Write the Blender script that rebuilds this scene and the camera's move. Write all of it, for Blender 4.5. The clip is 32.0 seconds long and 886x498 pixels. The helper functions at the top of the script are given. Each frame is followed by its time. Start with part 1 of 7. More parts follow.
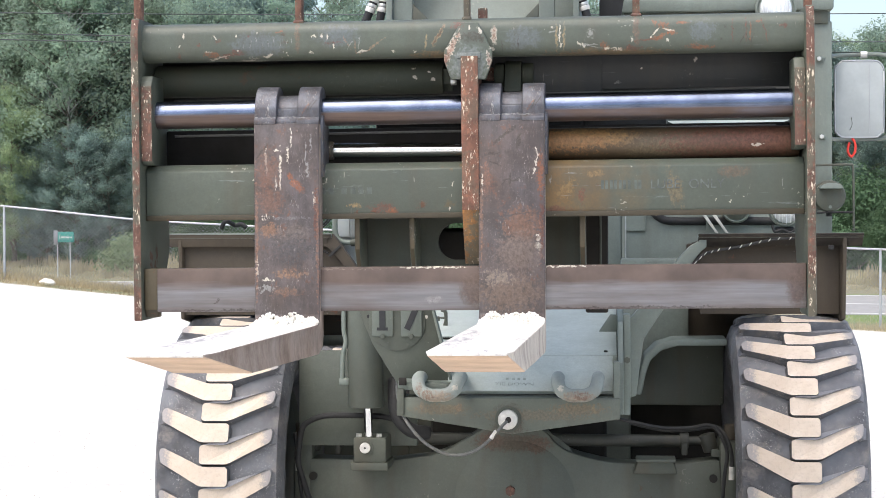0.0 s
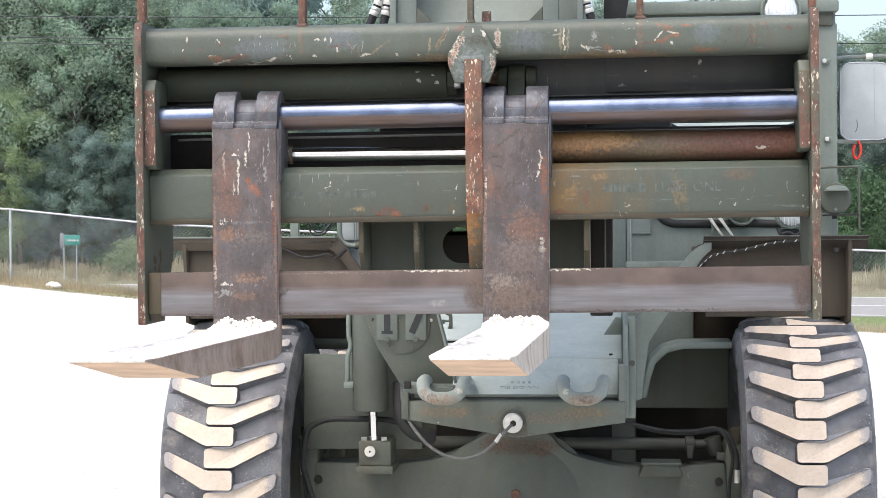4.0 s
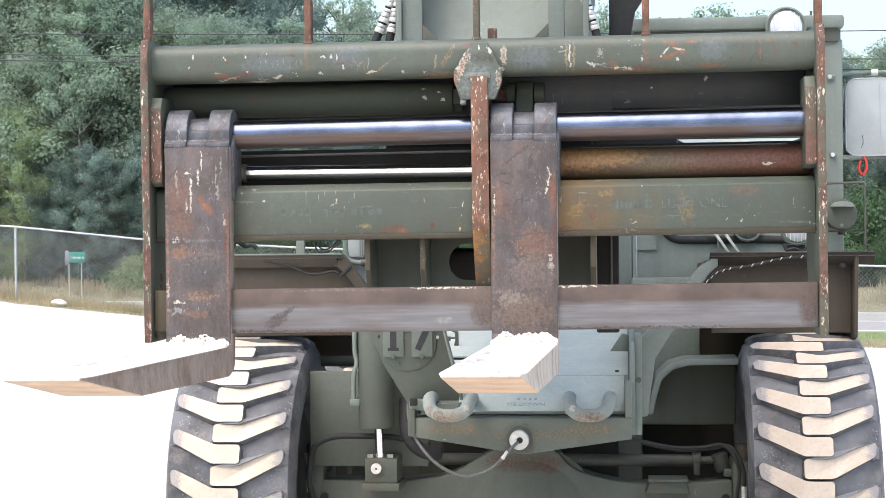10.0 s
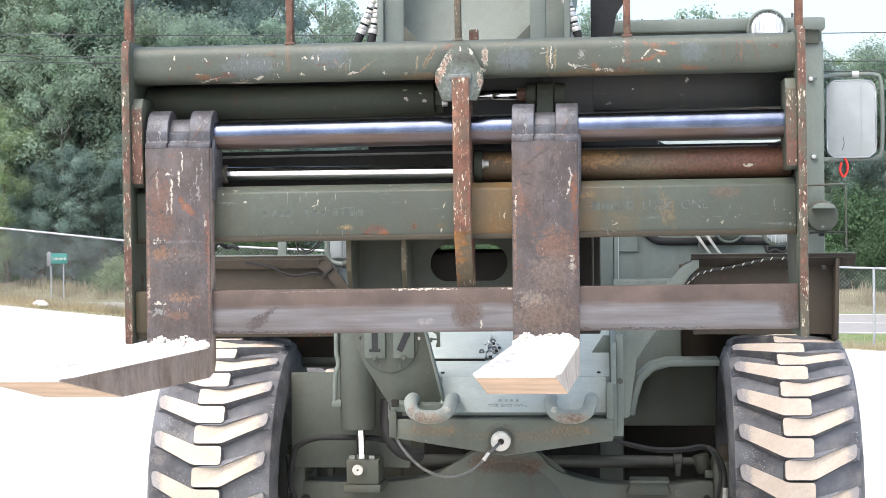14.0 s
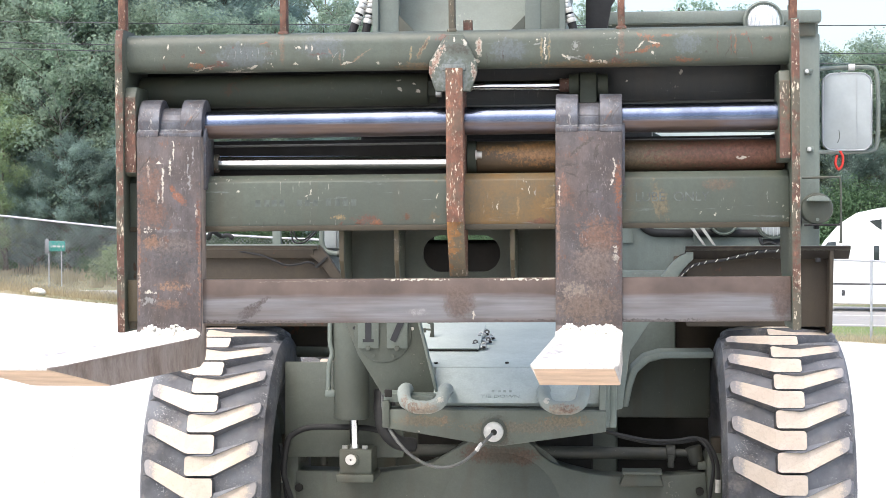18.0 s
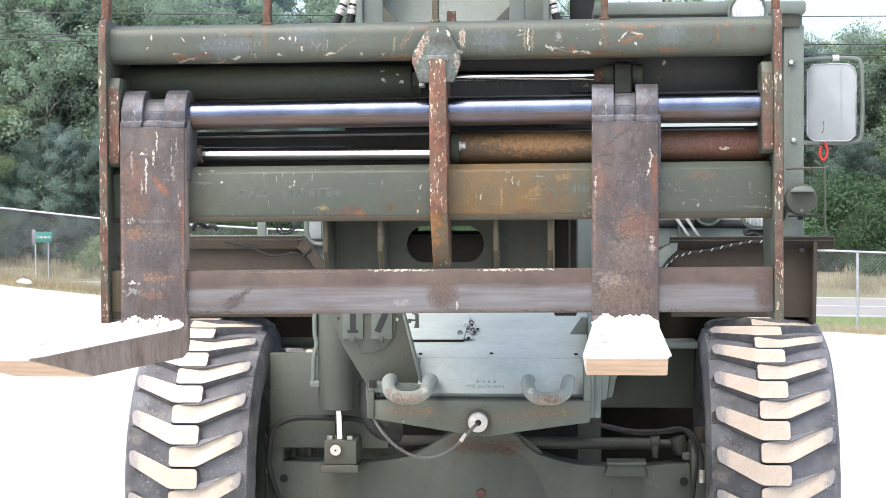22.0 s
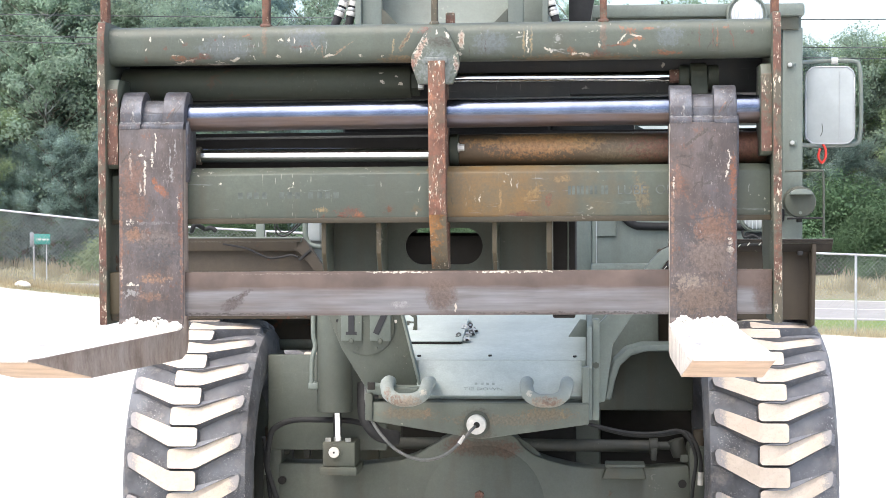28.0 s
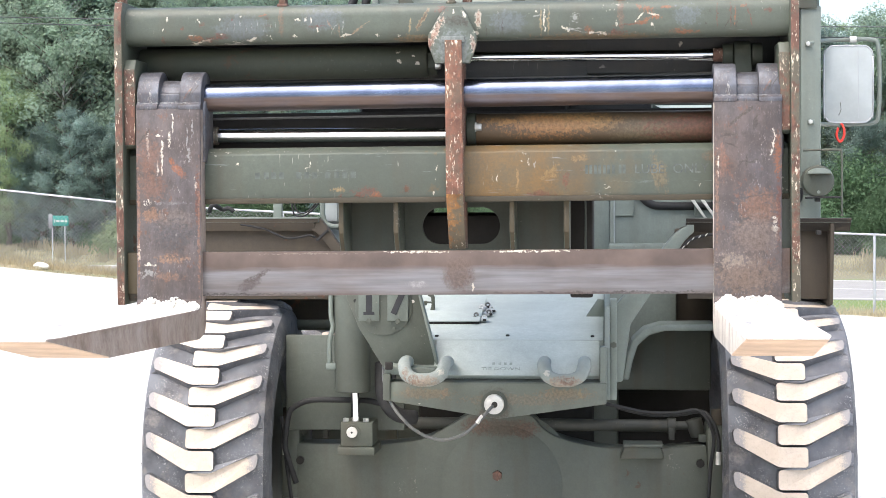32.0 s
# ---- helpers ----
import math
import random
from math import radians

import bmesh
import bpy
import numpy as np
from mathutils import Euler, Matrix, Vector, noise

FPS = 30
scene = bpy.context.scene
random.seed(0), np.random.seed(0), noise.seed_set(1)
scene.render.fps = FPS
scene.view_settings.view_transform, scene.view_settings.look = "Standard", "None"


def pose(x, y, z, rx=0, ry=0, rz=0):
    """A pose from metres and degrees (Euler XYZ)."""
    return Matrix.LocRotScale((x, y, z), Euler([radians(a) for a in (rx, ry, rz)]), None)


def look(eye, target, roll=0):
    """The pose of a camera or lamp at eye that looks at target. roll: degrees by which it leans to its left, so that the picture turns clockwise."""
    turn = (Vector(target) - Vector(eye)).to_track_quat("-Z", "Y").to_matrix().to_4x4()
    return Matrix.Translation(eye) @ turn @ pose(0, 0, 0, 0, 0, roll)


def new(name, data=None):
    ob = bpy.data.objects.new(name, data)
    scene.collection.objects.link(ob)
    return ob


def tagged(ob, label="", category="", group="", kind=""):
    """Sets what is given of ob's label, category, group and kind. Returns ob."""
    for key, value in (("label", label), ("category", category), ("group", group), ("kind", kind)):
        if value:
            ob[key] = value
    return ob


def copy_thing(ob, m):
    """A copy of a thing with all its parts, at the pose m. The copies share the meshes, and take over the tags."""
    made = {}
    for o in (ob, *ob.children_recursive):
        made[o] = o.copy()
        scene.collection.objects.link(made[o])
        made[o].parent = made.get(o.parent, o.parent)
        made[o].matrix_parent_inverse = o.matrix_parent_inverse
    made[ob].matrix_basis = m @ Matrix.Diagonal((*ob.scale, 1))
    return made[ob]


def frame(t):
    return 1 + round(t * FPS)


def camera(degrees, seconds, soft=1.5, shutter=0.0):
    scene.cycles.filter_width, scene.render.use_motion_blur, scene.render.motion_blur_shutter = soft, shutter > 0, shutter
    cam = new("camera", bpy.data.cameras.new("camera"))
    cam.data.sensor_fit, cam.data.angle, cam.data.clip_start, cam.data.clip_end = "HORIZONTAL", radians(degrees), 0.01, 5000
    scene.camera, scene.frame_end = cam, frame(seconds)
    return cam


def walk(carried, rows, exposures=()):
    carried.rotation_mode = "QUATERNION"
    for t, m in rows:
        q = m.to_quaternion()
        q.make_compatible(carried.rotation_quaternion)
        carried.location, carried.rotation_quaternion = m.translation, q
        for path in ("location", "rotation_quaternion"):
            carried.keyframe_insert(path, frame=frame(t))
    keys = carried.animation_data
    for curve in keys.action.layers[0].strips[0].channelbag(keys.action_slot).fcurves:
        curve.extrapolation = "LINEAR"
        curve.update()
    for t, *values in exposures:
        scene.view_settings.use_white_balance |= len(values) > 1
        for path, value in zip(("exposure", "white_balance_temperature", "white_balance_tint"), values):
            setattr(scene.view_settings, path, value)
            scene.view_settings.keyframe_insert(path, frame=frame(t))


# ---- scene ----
cam = camera(26, 32.0, soft=0.6)


def aim(x, y, z, yaw, pitch, roll):
    """A camera pose from its place and its turns to the left, upwards and in roll, in degrees."""
    a, b = radians(yaw), radians(pitch)
    ahead = Vector((-math.sin(a) * math.cos(b), math.cos(a) * math.cos(b), math.sin(b)))
    return look((x, y, z), Vector((x, y, z)) + ahead * 5, roll)


# seconds, place, turn to the left, tilt, roll
PATH = [
    (0.0, 0.3800, -5.1700, 1.7000, 5.000, -1.110, -0.300),
    (0.5, 0.3831, -5.1625, 1.7043, 5.129, -1.175, -0.150),
    (1.0, 0.3823, -5.1655, 1.7024, 5.235, -1.187, -0.041),
    (1.5, 0.3830, -5.1645, 1.7027, 5.203, -1.198, -0.141),
    (2.0, 0.3824, -5.1594, 1.7040, 5.266, -1.139, -0.305),
    (2.5, 0.3820, -5.1577, 1.7029, 5.397, -1.060, -0.310),
    (3.0, 0.3829, -5.1631, 1.7034, 5.358, -1.051, -0.386),
    (3.5, 0.3859, -5.1610, 1.7033, 5.192, -1.041, -0.372),
    (5.5, 0.3829, -5.1601, 1.7027, 5.296, -1.042, -0.532),
    (6.0, 0.3825, -5.1604, 1.7030, 5.419, -1.041, -0.543),
    (6.5, 0.3803, -5.1567, 1.7040, 5.691, -0.900, -0.599),
    (7.0, 0.3784, -5.1519, 1.7033, 5.852, -0.864, -0.622),
    (7.5, 0.3794, -5.1617, 1.7041, 5.849, -0.753, -0.631),
    (8.0, 0.3810, -5.1645, 1.7029, 5.677, -0.687, -0.694),
    (8.5, 0.3799, -5.1575, 1.7046, 5.601, -0.641, -0.805),
    (9.0, 0.3796, -5.1587, 1.7046, 5.582, -0.588, -0.671),
    (9.5, 0.3798, -5.1566, 1.7054, 5.451, -0.423, -0.624),
    (10.0, 0.3809, -5.1583, 1.7045, 5.327, -0.548, -0.530),
    (10.5, 0.3790, -5.1603, 1.7036, 5.306, -0.659, -0.576),
    (11.0, 0.3792, -5.1602, 1.7039, 5.282, -0.931, -0.633),
    (11.5, 0.3811, -5.1591, 1.7055, 5.187, -0.845, -0.708),
    (12.0, 0.3836, -5.1584, 1.7045, 4.869, -0.775, -0.584),
    (12.5, 0.3852, -5.1575, 1.7042, 4.751, -0.596, -0.500),
    (13.0, 0.3836, -5.1570, 1.7048, 4.805, -0.472, -0.557),
    (13.5, 0.3839, -5.1589, 1.7059, 4.808, -0.513, -0.497),
    (14.0, 0.3849, -5.1592, 1.7040, 4.811, -0.510, -0.483),
    (14.5, 0.3833, -5.1635, 1.7069, 4.902, -0.507, -0.558),
    (16.5, 0.3836, -5.1448, 1.7047, 5.034, -0.788, -0.341),
    (17.0, 0.3907, -5.1638, 1.7031, 5.322, -0.729, -0.282),
    (17.5, 0.3959, -5.1576, 1.7048, 4.944, -0.750, -0.063),
    (18.0, 0.4003, -5.1571, 1.7056, 4.764, -0.810, -0.122),
    (18.5, 0.3980, -5.1580, 1.7036, 4.635, -0.804, -0.264),
    (19.0, 0.4021, -5.1592, 1.7041, 4.451, -0.917, -0.482),
    (19.5, 0.4029, -5.1522, 1.7034, 4.282, -0.959, -0.498),
    (20.0, 0.4037, -5.1559, 1.7028, 4.237, -0.966, -0.236),
    (20.5, 0.4085, -5.1670, 1.7035, 4.291, -1.075, -0.060),
    (21.0, 0.4101, -5.1606, 1.7052, 4.415, -1.244, -0.089),
    (21.5, 0.4097, -5.1572, 1.7056, 4.416, -1.111, -0.130),
    (22.0, 0.4116, -5.1626, 1.7055, 4.390, -1.086, -0.130),
    (22.5, 0.4101, -5.1583, 1.7044, 4.365, -1.002, -0.070),
    (23.0, 0.4093, -5.1554, 1.7051, 4.487, -1.004, -0.101),
    (23.5, 0.4096, -5.1609, 1.7043, 4.492, -1.087, -0.137),
    (24.0, 0.4127, -5.1612, 1.7039, 4.528, -1.216, -0.031),
    (24.5, 0.4095, -5.1642, 1.7034, 4.639, -1.185, -0.080),
    (26.5, 0.4119, -5.1621, 1.7031, 4.441, -1.057, -0.200),
    (27.0, 0.4118, -5.1649, 1.7042, 4.390, -1.087, -0.130),
    (27.5, 0.4121, -5.1653, 1.7028, 4.341, -0.984, -0.111),
    (28.0, 0.4104, -5.1609, 1.7034, 4.341, -1.006, -0.070),
    (28.5, 0.4121, -5.1589, 1.7039, 4.446, -0.994, -0.158),
    (29.0, 0.4120, -5.1659, 1.7039, 4.446, -1.019, -0.261),
    (29.5, 0.4135, -5.1615, 1.7036, 4.390, -0.991, -0.317),
    (30.0, 0.4129, -5.1643, 1.7003, 4.371, -1.029, -0.287),
    (30.5, 0.4113, -5.1551, 1.7032, 4.422, -1.160, -0.310),
    (31.0, 0.4104, -5.1562, 1.7010, 4.467, -1.271, -0.346),
    (31.5, 0.4103, -5.1583, 1.7003, 4.658, -1.443, -0.306),
    (32.0, 0.4115, -5.1581, 1.6998, 4.873, -1.575, -0.192),
]
walk(cam, [(r[0], aim(*r[1:])) for r in PATH], exposures=[(0, 1.14), (6, 1.21), (9, 1.27), (13, 1.39), (17, 1.37), (20, 1.44), (22, 1.42), (24, 1.48), (28, 1.54), (32, 1.53)])

# ---- light ----
SUN_UP, SUN_TURN = 62, 213
world = bpy.data.worlds.new("overcast_sky")
scene.world = world
world.use_nodes = True
sky = world.node_tree.nodes.new("ShaderNodeTexSky")
sky.sky_type = "NISHITA"
sky.sun_disc = False
sky.sun_elevation, sky.sun_rotation = radians(SUN_UP), radians(SUN_TURN)
sky.air_density, sky.dust_density, sky.ozone_density = 1.0, 3.6, 1.0
backing = world.node_tree.nodes["Background"]
backing.inputs["Strength"].default_value = 0.15
world.node_tree.links.new(sky.outputs[0], backing.inputs[0])
sun = new("sun", bpy.data.lights.new("sun", "SUN"))
sun.data.energy, sun.data.angle, sun.data.color = 1.0, radians(70), (1.0, 0.975, 0.945)
sx, sy = math.sin(radians(SUN_TURN)), math.cos(radians(SUN_TURN))
sun.matrix_world = look((sx * 20, sy * 20, 20 * math.tan(radians(SUN_UP))), (0, 0, 0))

# ---- materials ----


RUST, FLAME, CREAM, BLUISH, SOOT, PALE_SCRATCH = (0.135, 0.048, 0.03), (0.25, 0.088, 0.036), (0.55, 0.50, 0.41), (0.16, 0.18, 0.22), (0.05, 0.04, 0.03), (0.33, 0.33, 0.31)


def shader(name, rough=0.6, metal=0.0):
    m = bpy.data.materials.new(name)
    m.use_nodes = True
    n, l = m.node_tree.nodes, m.node_tree.links
    b = n["Principled BSDF"]
    b.inputs["Roughness"].default_value, b.inputs["Metallic"].default_value = rough, metal
    return m, n, l, b


def coords(n, l, scale=(1, 1, 1)):
    c, p = n.new("ShaderNodeTexCoord"), n.new("ShaderNodeMapping")
    p.inputs["Scale"].default_value = scale
    l.new(c.outputs["Object"], p.inputs[0])
    return p.outputs[0]


def grain(n, l, vec, scale, detail=4.0, rough=0.55):
    t = n.new("ShaderNodeTexNoise")
    t.inputs["Scale"].default_value, t.inputs["Detail"].default_value = scale, detail
    t.inputs["Roughness"].default_value = rough
    l.new(vec, t.inputs["Vector"])
    return t.outputs["Fac"]


def steps(n, l, fac, lo, hi, a=0.0, b=1.0):
    r = n.new("ShaderNodeMapRange")
    r.inputs[1].default_value, r.inputs[2].default_value = lo, hi
    r.inputs[3].default_value, r.inputs[4].default_value = a, b
    l.new(fac, r.inputs[0])
    return r.outputs[0]


def blend(n, l, fac, a, b):
    x = n.new("ShaderNodeMix")
    x.data_type = "RGBA"
    for sock, v in ((x.inputs[0], fac), (x.inputs[6], a), (x.inputs[7], b)):
        if isinstance(v, (int, float)):
            sock.default_value = v
        elif isinstance(v, tuple):
            sock.default_value = (*v, 1)
        else:
            l.new(v, sock)
    return x.outputs[2]


def maths(n, l, op, a, b=0.0):
    x = n.new("ShaderNodeMath")
    x.operation = op
    for sock, v in ((x.inputs[0], a), (x.inputs[1], b)):
        if isinstance(v, (int, float)):
            sock.default_value = v
        else:
            l.new(v, sock)
    return x.outputs[0]


def relief(n, l, b, height, strength, distance):
    p = n.new("ShaderNodeBump")
    p.inputs["Strength"].default_value, p.inputs["Distance"].default_value = strength, distance
    l.new(height, p.inputs["Height"])
    l.new(p.outputs[0], b.inputs["Normal"])


def spotted(n, l, v, col, spots):
    """Single ragged marks of wear, a few of painted light: x, z, half width, half height, colour, raggedness and, where
    it leans, its turn.
    """
    if not spots:
        return col
    sep, bend, shift = n.new("ShaderNodeSeparateXYZ"), n.new("ShaderNodeTexNoise"), n.new("ShaderNodeVectorMath")
    bend.inputs["Scale"].default_value, bend.inputs["Detail"].default_value, bend.inputs["Roughness"].default_value = 55, 5, 0.7
    l.new(v, bend.inputs["Vector"])
    shift.operation = "MULTIPLY_ADD"
    l.new(bend.outputs["Color"], shift.inputs[0])
    shift.inputs[1].default_value = (0.022, 0.022, 0.022)
    back = n.new("ShaderNodeVectorMath")
    back.operation = "SUBTRACT"
    l.new(v, back.inputs[0])
    back.inputs[1].default_value = (0.011, 0.011, 0.011)
    l.new(back.outputs[0], shift.inputs[2])
    l.new(shift.outputs[0], sep.inputs[0])
    rag = maths(n, l, "ADD", maths(n, l, "MULTIPLY", maths(n, l, "SUBTRACT", grain(n, l, v, 75, 6, 0.72), 0.5), 1.3), maths(n, l, "MULTIPLY", maths(n, l, "SUBTRACT", grain(n, l, coords(n, l, (1, 1, 0.6)), 260, 4, 0.75), 0.5), 0.6))
    fine = steps(n, l, grain(n, l, v, 190, 5, 0.8), 0.38, 0.56, 0.25, 1.0)
    tint = grain(n, l, v, 110, 5, 0.75)
    for x, z, w, h, colour, ragged, *turn in spots:
        dx, dz = maths(n, l, "SUBTRACT", sep.outputs[0], x), maths(n, l, "SUBTRACT", sep.outputs[2], z)
        if turn:
            c, k = math.cos(radians(turn[0])), math.sin(radians(turn[0]))
            dx, dz = maths(n, l, "ADD", maths(n, l, "MULTIPLY", dx, c), maths(n, l, "MULTIPLY", dz, k)), maths(n, l, "SUBTRACT", maths(n, l, "MULTIPLY", dz, c), maths(n, l, "MULTIPLY", dx, k))
        a, c = maths(n, l, "DIVIDE", dx, w), maths(n, l, "DIVIDE", dz, h)
        d = maths(n, l, "ADD", maths(n, l, "MULTIPLY", a, a), maths(n, l, "MULTIPLY", c, c))
        d = maths(n, l, "ADD", d, maths(n, l, "MULTIPLY", rag, ragged * 1.35))
        if colour in (CREAM, PALE_SCRATCH):
            col = blend(n, l, steps(n, l, d, 0.8, 0.35, 0, 0.8 if colour == CREAM else 0.5), col, colour)
        else:
            mask = steps(n, l, d, 1.25, 0.35, 0, 0.3 if colour == BLUISH else 0.8)
            if min(w, h) < 0.02:
                mask = maths(n, l, "MULTIPLY", mask, fine)
            col = blend(n, l, mask, col, blend(n, l, steps(n, l, tint, 0.3, 0.7), tuple(k * 0.5 for k in colour), tuple(k * 1.35 for k in colour)))
    return col


def scratched(n, l, v, col, amount):
    """Thin pale and dark scratches that run several ways, in patches."""
    for turn, size, tone in ((28, 3.1, (0.42, 0.40, 0.35)), (-35, 2.6, (0.13, 0.06, 0.04)), (8, 2.2, (0.40, 0.37, 0.31)), (80, 2.9, (0.04, 0.04, 0.03))):
        w = coords(n, l, (44, 44, 7))
        w.node.inputs["Rotation"].default_value = (0, radians(turn), 0)
        thin = maths(n, l, "MULTIPLY", steps(n, l, grain(n, l, w, size, 3, 0.6), 0.68, 0.72, 0, 0.8), steps(n, l, grain(n, l, v, 5.5, 3), 0.5, 0.62))
        col = blend(n, l, maths(n, l, "MULTIPLY", thin, min(1, amount)), col, tone)
    return col


def painted(name, base, rust=0.5, chips=0.5, dirt=0.3, rough=0.55, scrape=0.4, stain=None, spots=()):
    """Weathered paint: mottled, with rust blotches, pale chips, scrapes and dirt runs."""
    m, n, l, b = shader(name, rough)
    v = coords(n, l)
    col = blend(n, l, steps(n, l, grain(n, l, v, 2.3, 3), 0.35, 0.65), tuple(c * 0.84 for c in base), tuple(min(1, c * 1.14) for c in base))
    col = blend(n, l, steps(n, l, grain(n, l, v, 38, 5), 0.3, 0.7, 0, 0.35), col, tuple(c * 0.7 for c in base))
    if stain:
        sep = n.new("ShaderNodeSeparateXYZ")
        l.new(v, sep.inputs[0])
        x = maths(n, l, "ADD", sep.outputs[0], maths(n, l, "MULTIPLY", maths(n, l, "SUBTRACT", grain(n, l, v, 11, 5, 0.6), 0.5), 0.5))
        mask = maths(n, l, "MULTIPLY", steps(n, l, x, stain[0] - 0.02, stain[0] + 0.02), steps(n, l, x, stain[1] + 0.13, stain[1] - 0.13))
        mask = maths(n, l, "MULTIPLY", mask, steps(n, l, grain(n, l, v, 9, 4), 0.2, 0.6, 0.35, 1.0))
        col = blend(n, l, mask, col, blend(n, l, grain(n, l, v, 16, 5), (0.23, 0.118, 0.026), (0.125, 0.072, 0.022)))
    col = blend(n, l, steps(n, l, grain(n, l, v, 140, 4, 0.75), 0.35, 0.7, 0, 0.4), col, tuple(c * 0.62 for c in base))
    runs = grain(n, l, coords(n, l, (14, 14, 0.9)), 1.0, 3)
    col = blend(n, l, steps(n, l, runs, 0.5, 0.75, 0, dirt), col, (0.07, 0.055, 0.035))
    scr = grain(n, l, coords(n, l, (3, 3, 34)), 2.2, 6, 0.7)
    col = blend(n, l, steps(n, l, scr, 0.64, 0.72, 0, scrape), col, (0.24, 0.26, 0.27))
    r1 = maths(n, l, "MULTIPLY", grain(n, l, v, 4.3, 2), grain(n, l, v, 23, 6, 0.7))
    edge = 0.43 - 0.13 * rust
    rmask = steps(n, l, r1, edge, edge + 0.035, 0, min(1.0, rust * 1.6))
    col = blend(n, l, rmask, col, blend(n, l, grain(n, l, v, 60), (0.16, 0.06, 0.03), (0.09, 0.045, 0.03)))
    ch = maths(n, l, "MULTIPLY", grain(n, l, v, 7, 1), grain(n, l, v, 95, 2, 0.5))
    cmask = steps(n, l, ch, 0.47 - 0.07 * chips, 0.49 - 0.07 * chips, 0, min(1, chips * 1.3))
    col = blend(n, l, cmask, col, (0.55, 0.52, 0.44))
    col = scratched(n, l, v, col, scrape * 1.0)
    col = spotted(n, l, v, col, spots)
    l.new(col, b.inputs["Base Color"])
    l.new(steps(n, l, r1, edge, edge + 0.04, rough, 0.85), b.inputs["Roughness"])
    relief(n, l, b, maths(n, l, "ADD", grain(n, l, v, 70, 5, 0.7), rmask), 0.4, 0.002)
    return m


def plain(name, base, rough=0.5, metal=0.0, vary=0.15, scale=9.0, bump=0.1):
    m, n, l, b = shader(name, rough, metal)
    v = coords(n, l)
    col = blend(n, l, steps(n, l, grain(n, l, v, scale, 5), 0.3, 0.7), tuple(c * (1 - vary) for c in base), tuple(min(1, c * (1 + vary)) for c in base))
    col = blend(n, l, steps(n, l, grain(n, l, v, scale * 9, 3), 0.35, 0.8, 0, vary), col, tuple(c * 0.6 for c in base))
    l.new(col, b.inputs["Base Color"])
    l.new(steps(n, l, grain(n, l, v, scale * 2, 4), 0.3, 0.7, rough * 0.85, min(1, rough * 1.15)), b.inputs["Roughness"])
    if bump:
        relief(n, l, b, grain(n, l, v, scale * 6, 4), bump, 0.003)
    return m


def fork_steel(name, spots=(), low=(0.080, 0.066, 0.060), high=(0.120, 0.112, 0.114), rust=1.0):
    """Bare forged steel: brown-grey, bluish scale, rust blotches and pale scratches."""
    m, n, l, b = shader(name, 0.5, 0.35)
    v = coords(n, l)
    col = blend(n, l, steps(n, l, grain(n, l, v, 7, 4), 0.35, 0.65), low, high)
    col = blend(n, l, steps(n, l, grain(n, l, v, 3.1, 3), 0.42, 0.66, 0, 0.7 * rust), col, (0.125, 0.078, 0.055))
    r1 = maths(n, l, "MULTIPLY", grain(n, l, v, 8, 3), grain(n, l, v, 45, 5, 0.7))
    col = blend(n, l, steps(n, l, r1, 0.31, 0.36, 0, 0.75 * rust), col, (0.17, 0.078, 0.048))
    col = blend(n, l, steps(n, l, grain(n, l, v, 85, 4, 0.7), 0.58, 0.7, 0, 0.5), col, (0.045, 0.036, 0.034))
    col = blend(n, l, steps(n, l, grain(n, l, coords(n, l, (1, 1, 0.35)), 34, 6, 0.75), 0.42, 0.62, 0.55, 0), col, (0.05, 0.042, 0.042))
    col = blend(n, l, steps(n, l, grain(n, l, coords(n, l, (1, 1, 0.6)), 130, 4, 0.8), 0.58, 0.68, 0, 0.5), col, (0.22, 0.19, 0.17))
    scr = grain(n, l, coords(n, l, (46, 46, 5)), 1.6, 5, 0.75)
    col = blend(n, l, steps(n, l, scr, 0.66, 0.73, 0, 0.55), col, (0.46, 0.42, 0.37))
    col = blend(n, l, steps(n, l, grain(n, l, v, 17, 6, 0.72), 0.52, 0.64, 0, 0.6), col, (0.055, 0.044, 0.04))
    col = blend(n, l, steps(n, l, grain(n, l, coords(n, l, (1, 1, 0.7)), 27, 6, 0.75), 0.6, 0.68, 0, 0.7 * rust), col, (0.15, 0.068, 0.042))
    col = blend(n, l, maths(n, l, "MULTIPLY", steps(n, l, grain(n, l, coords(n, l, (1, 1, 0.3)), 210, 4, 0.8), 0.58, 0.66, 0, 0.8), steps(n, l, grain(n, l, v, 11, 4), 0.48, 0.6)), col, (0.38, 0.34, 0.30))
    col = scratched(n, l, v, col, 0.75)
    col = spotted(n, l, v, col, spots)
    l.new(col, b.inputs["Base Color"])
    l.new(steps(n, l, grain(n, l, v, 16, 4), 0.3, 0.7, 0.4, 0.72), b.inputs["Roughness"])
    relief(n, l, b, grain(n, l, v, 60, 5), 0.4, 0.002)
    return m


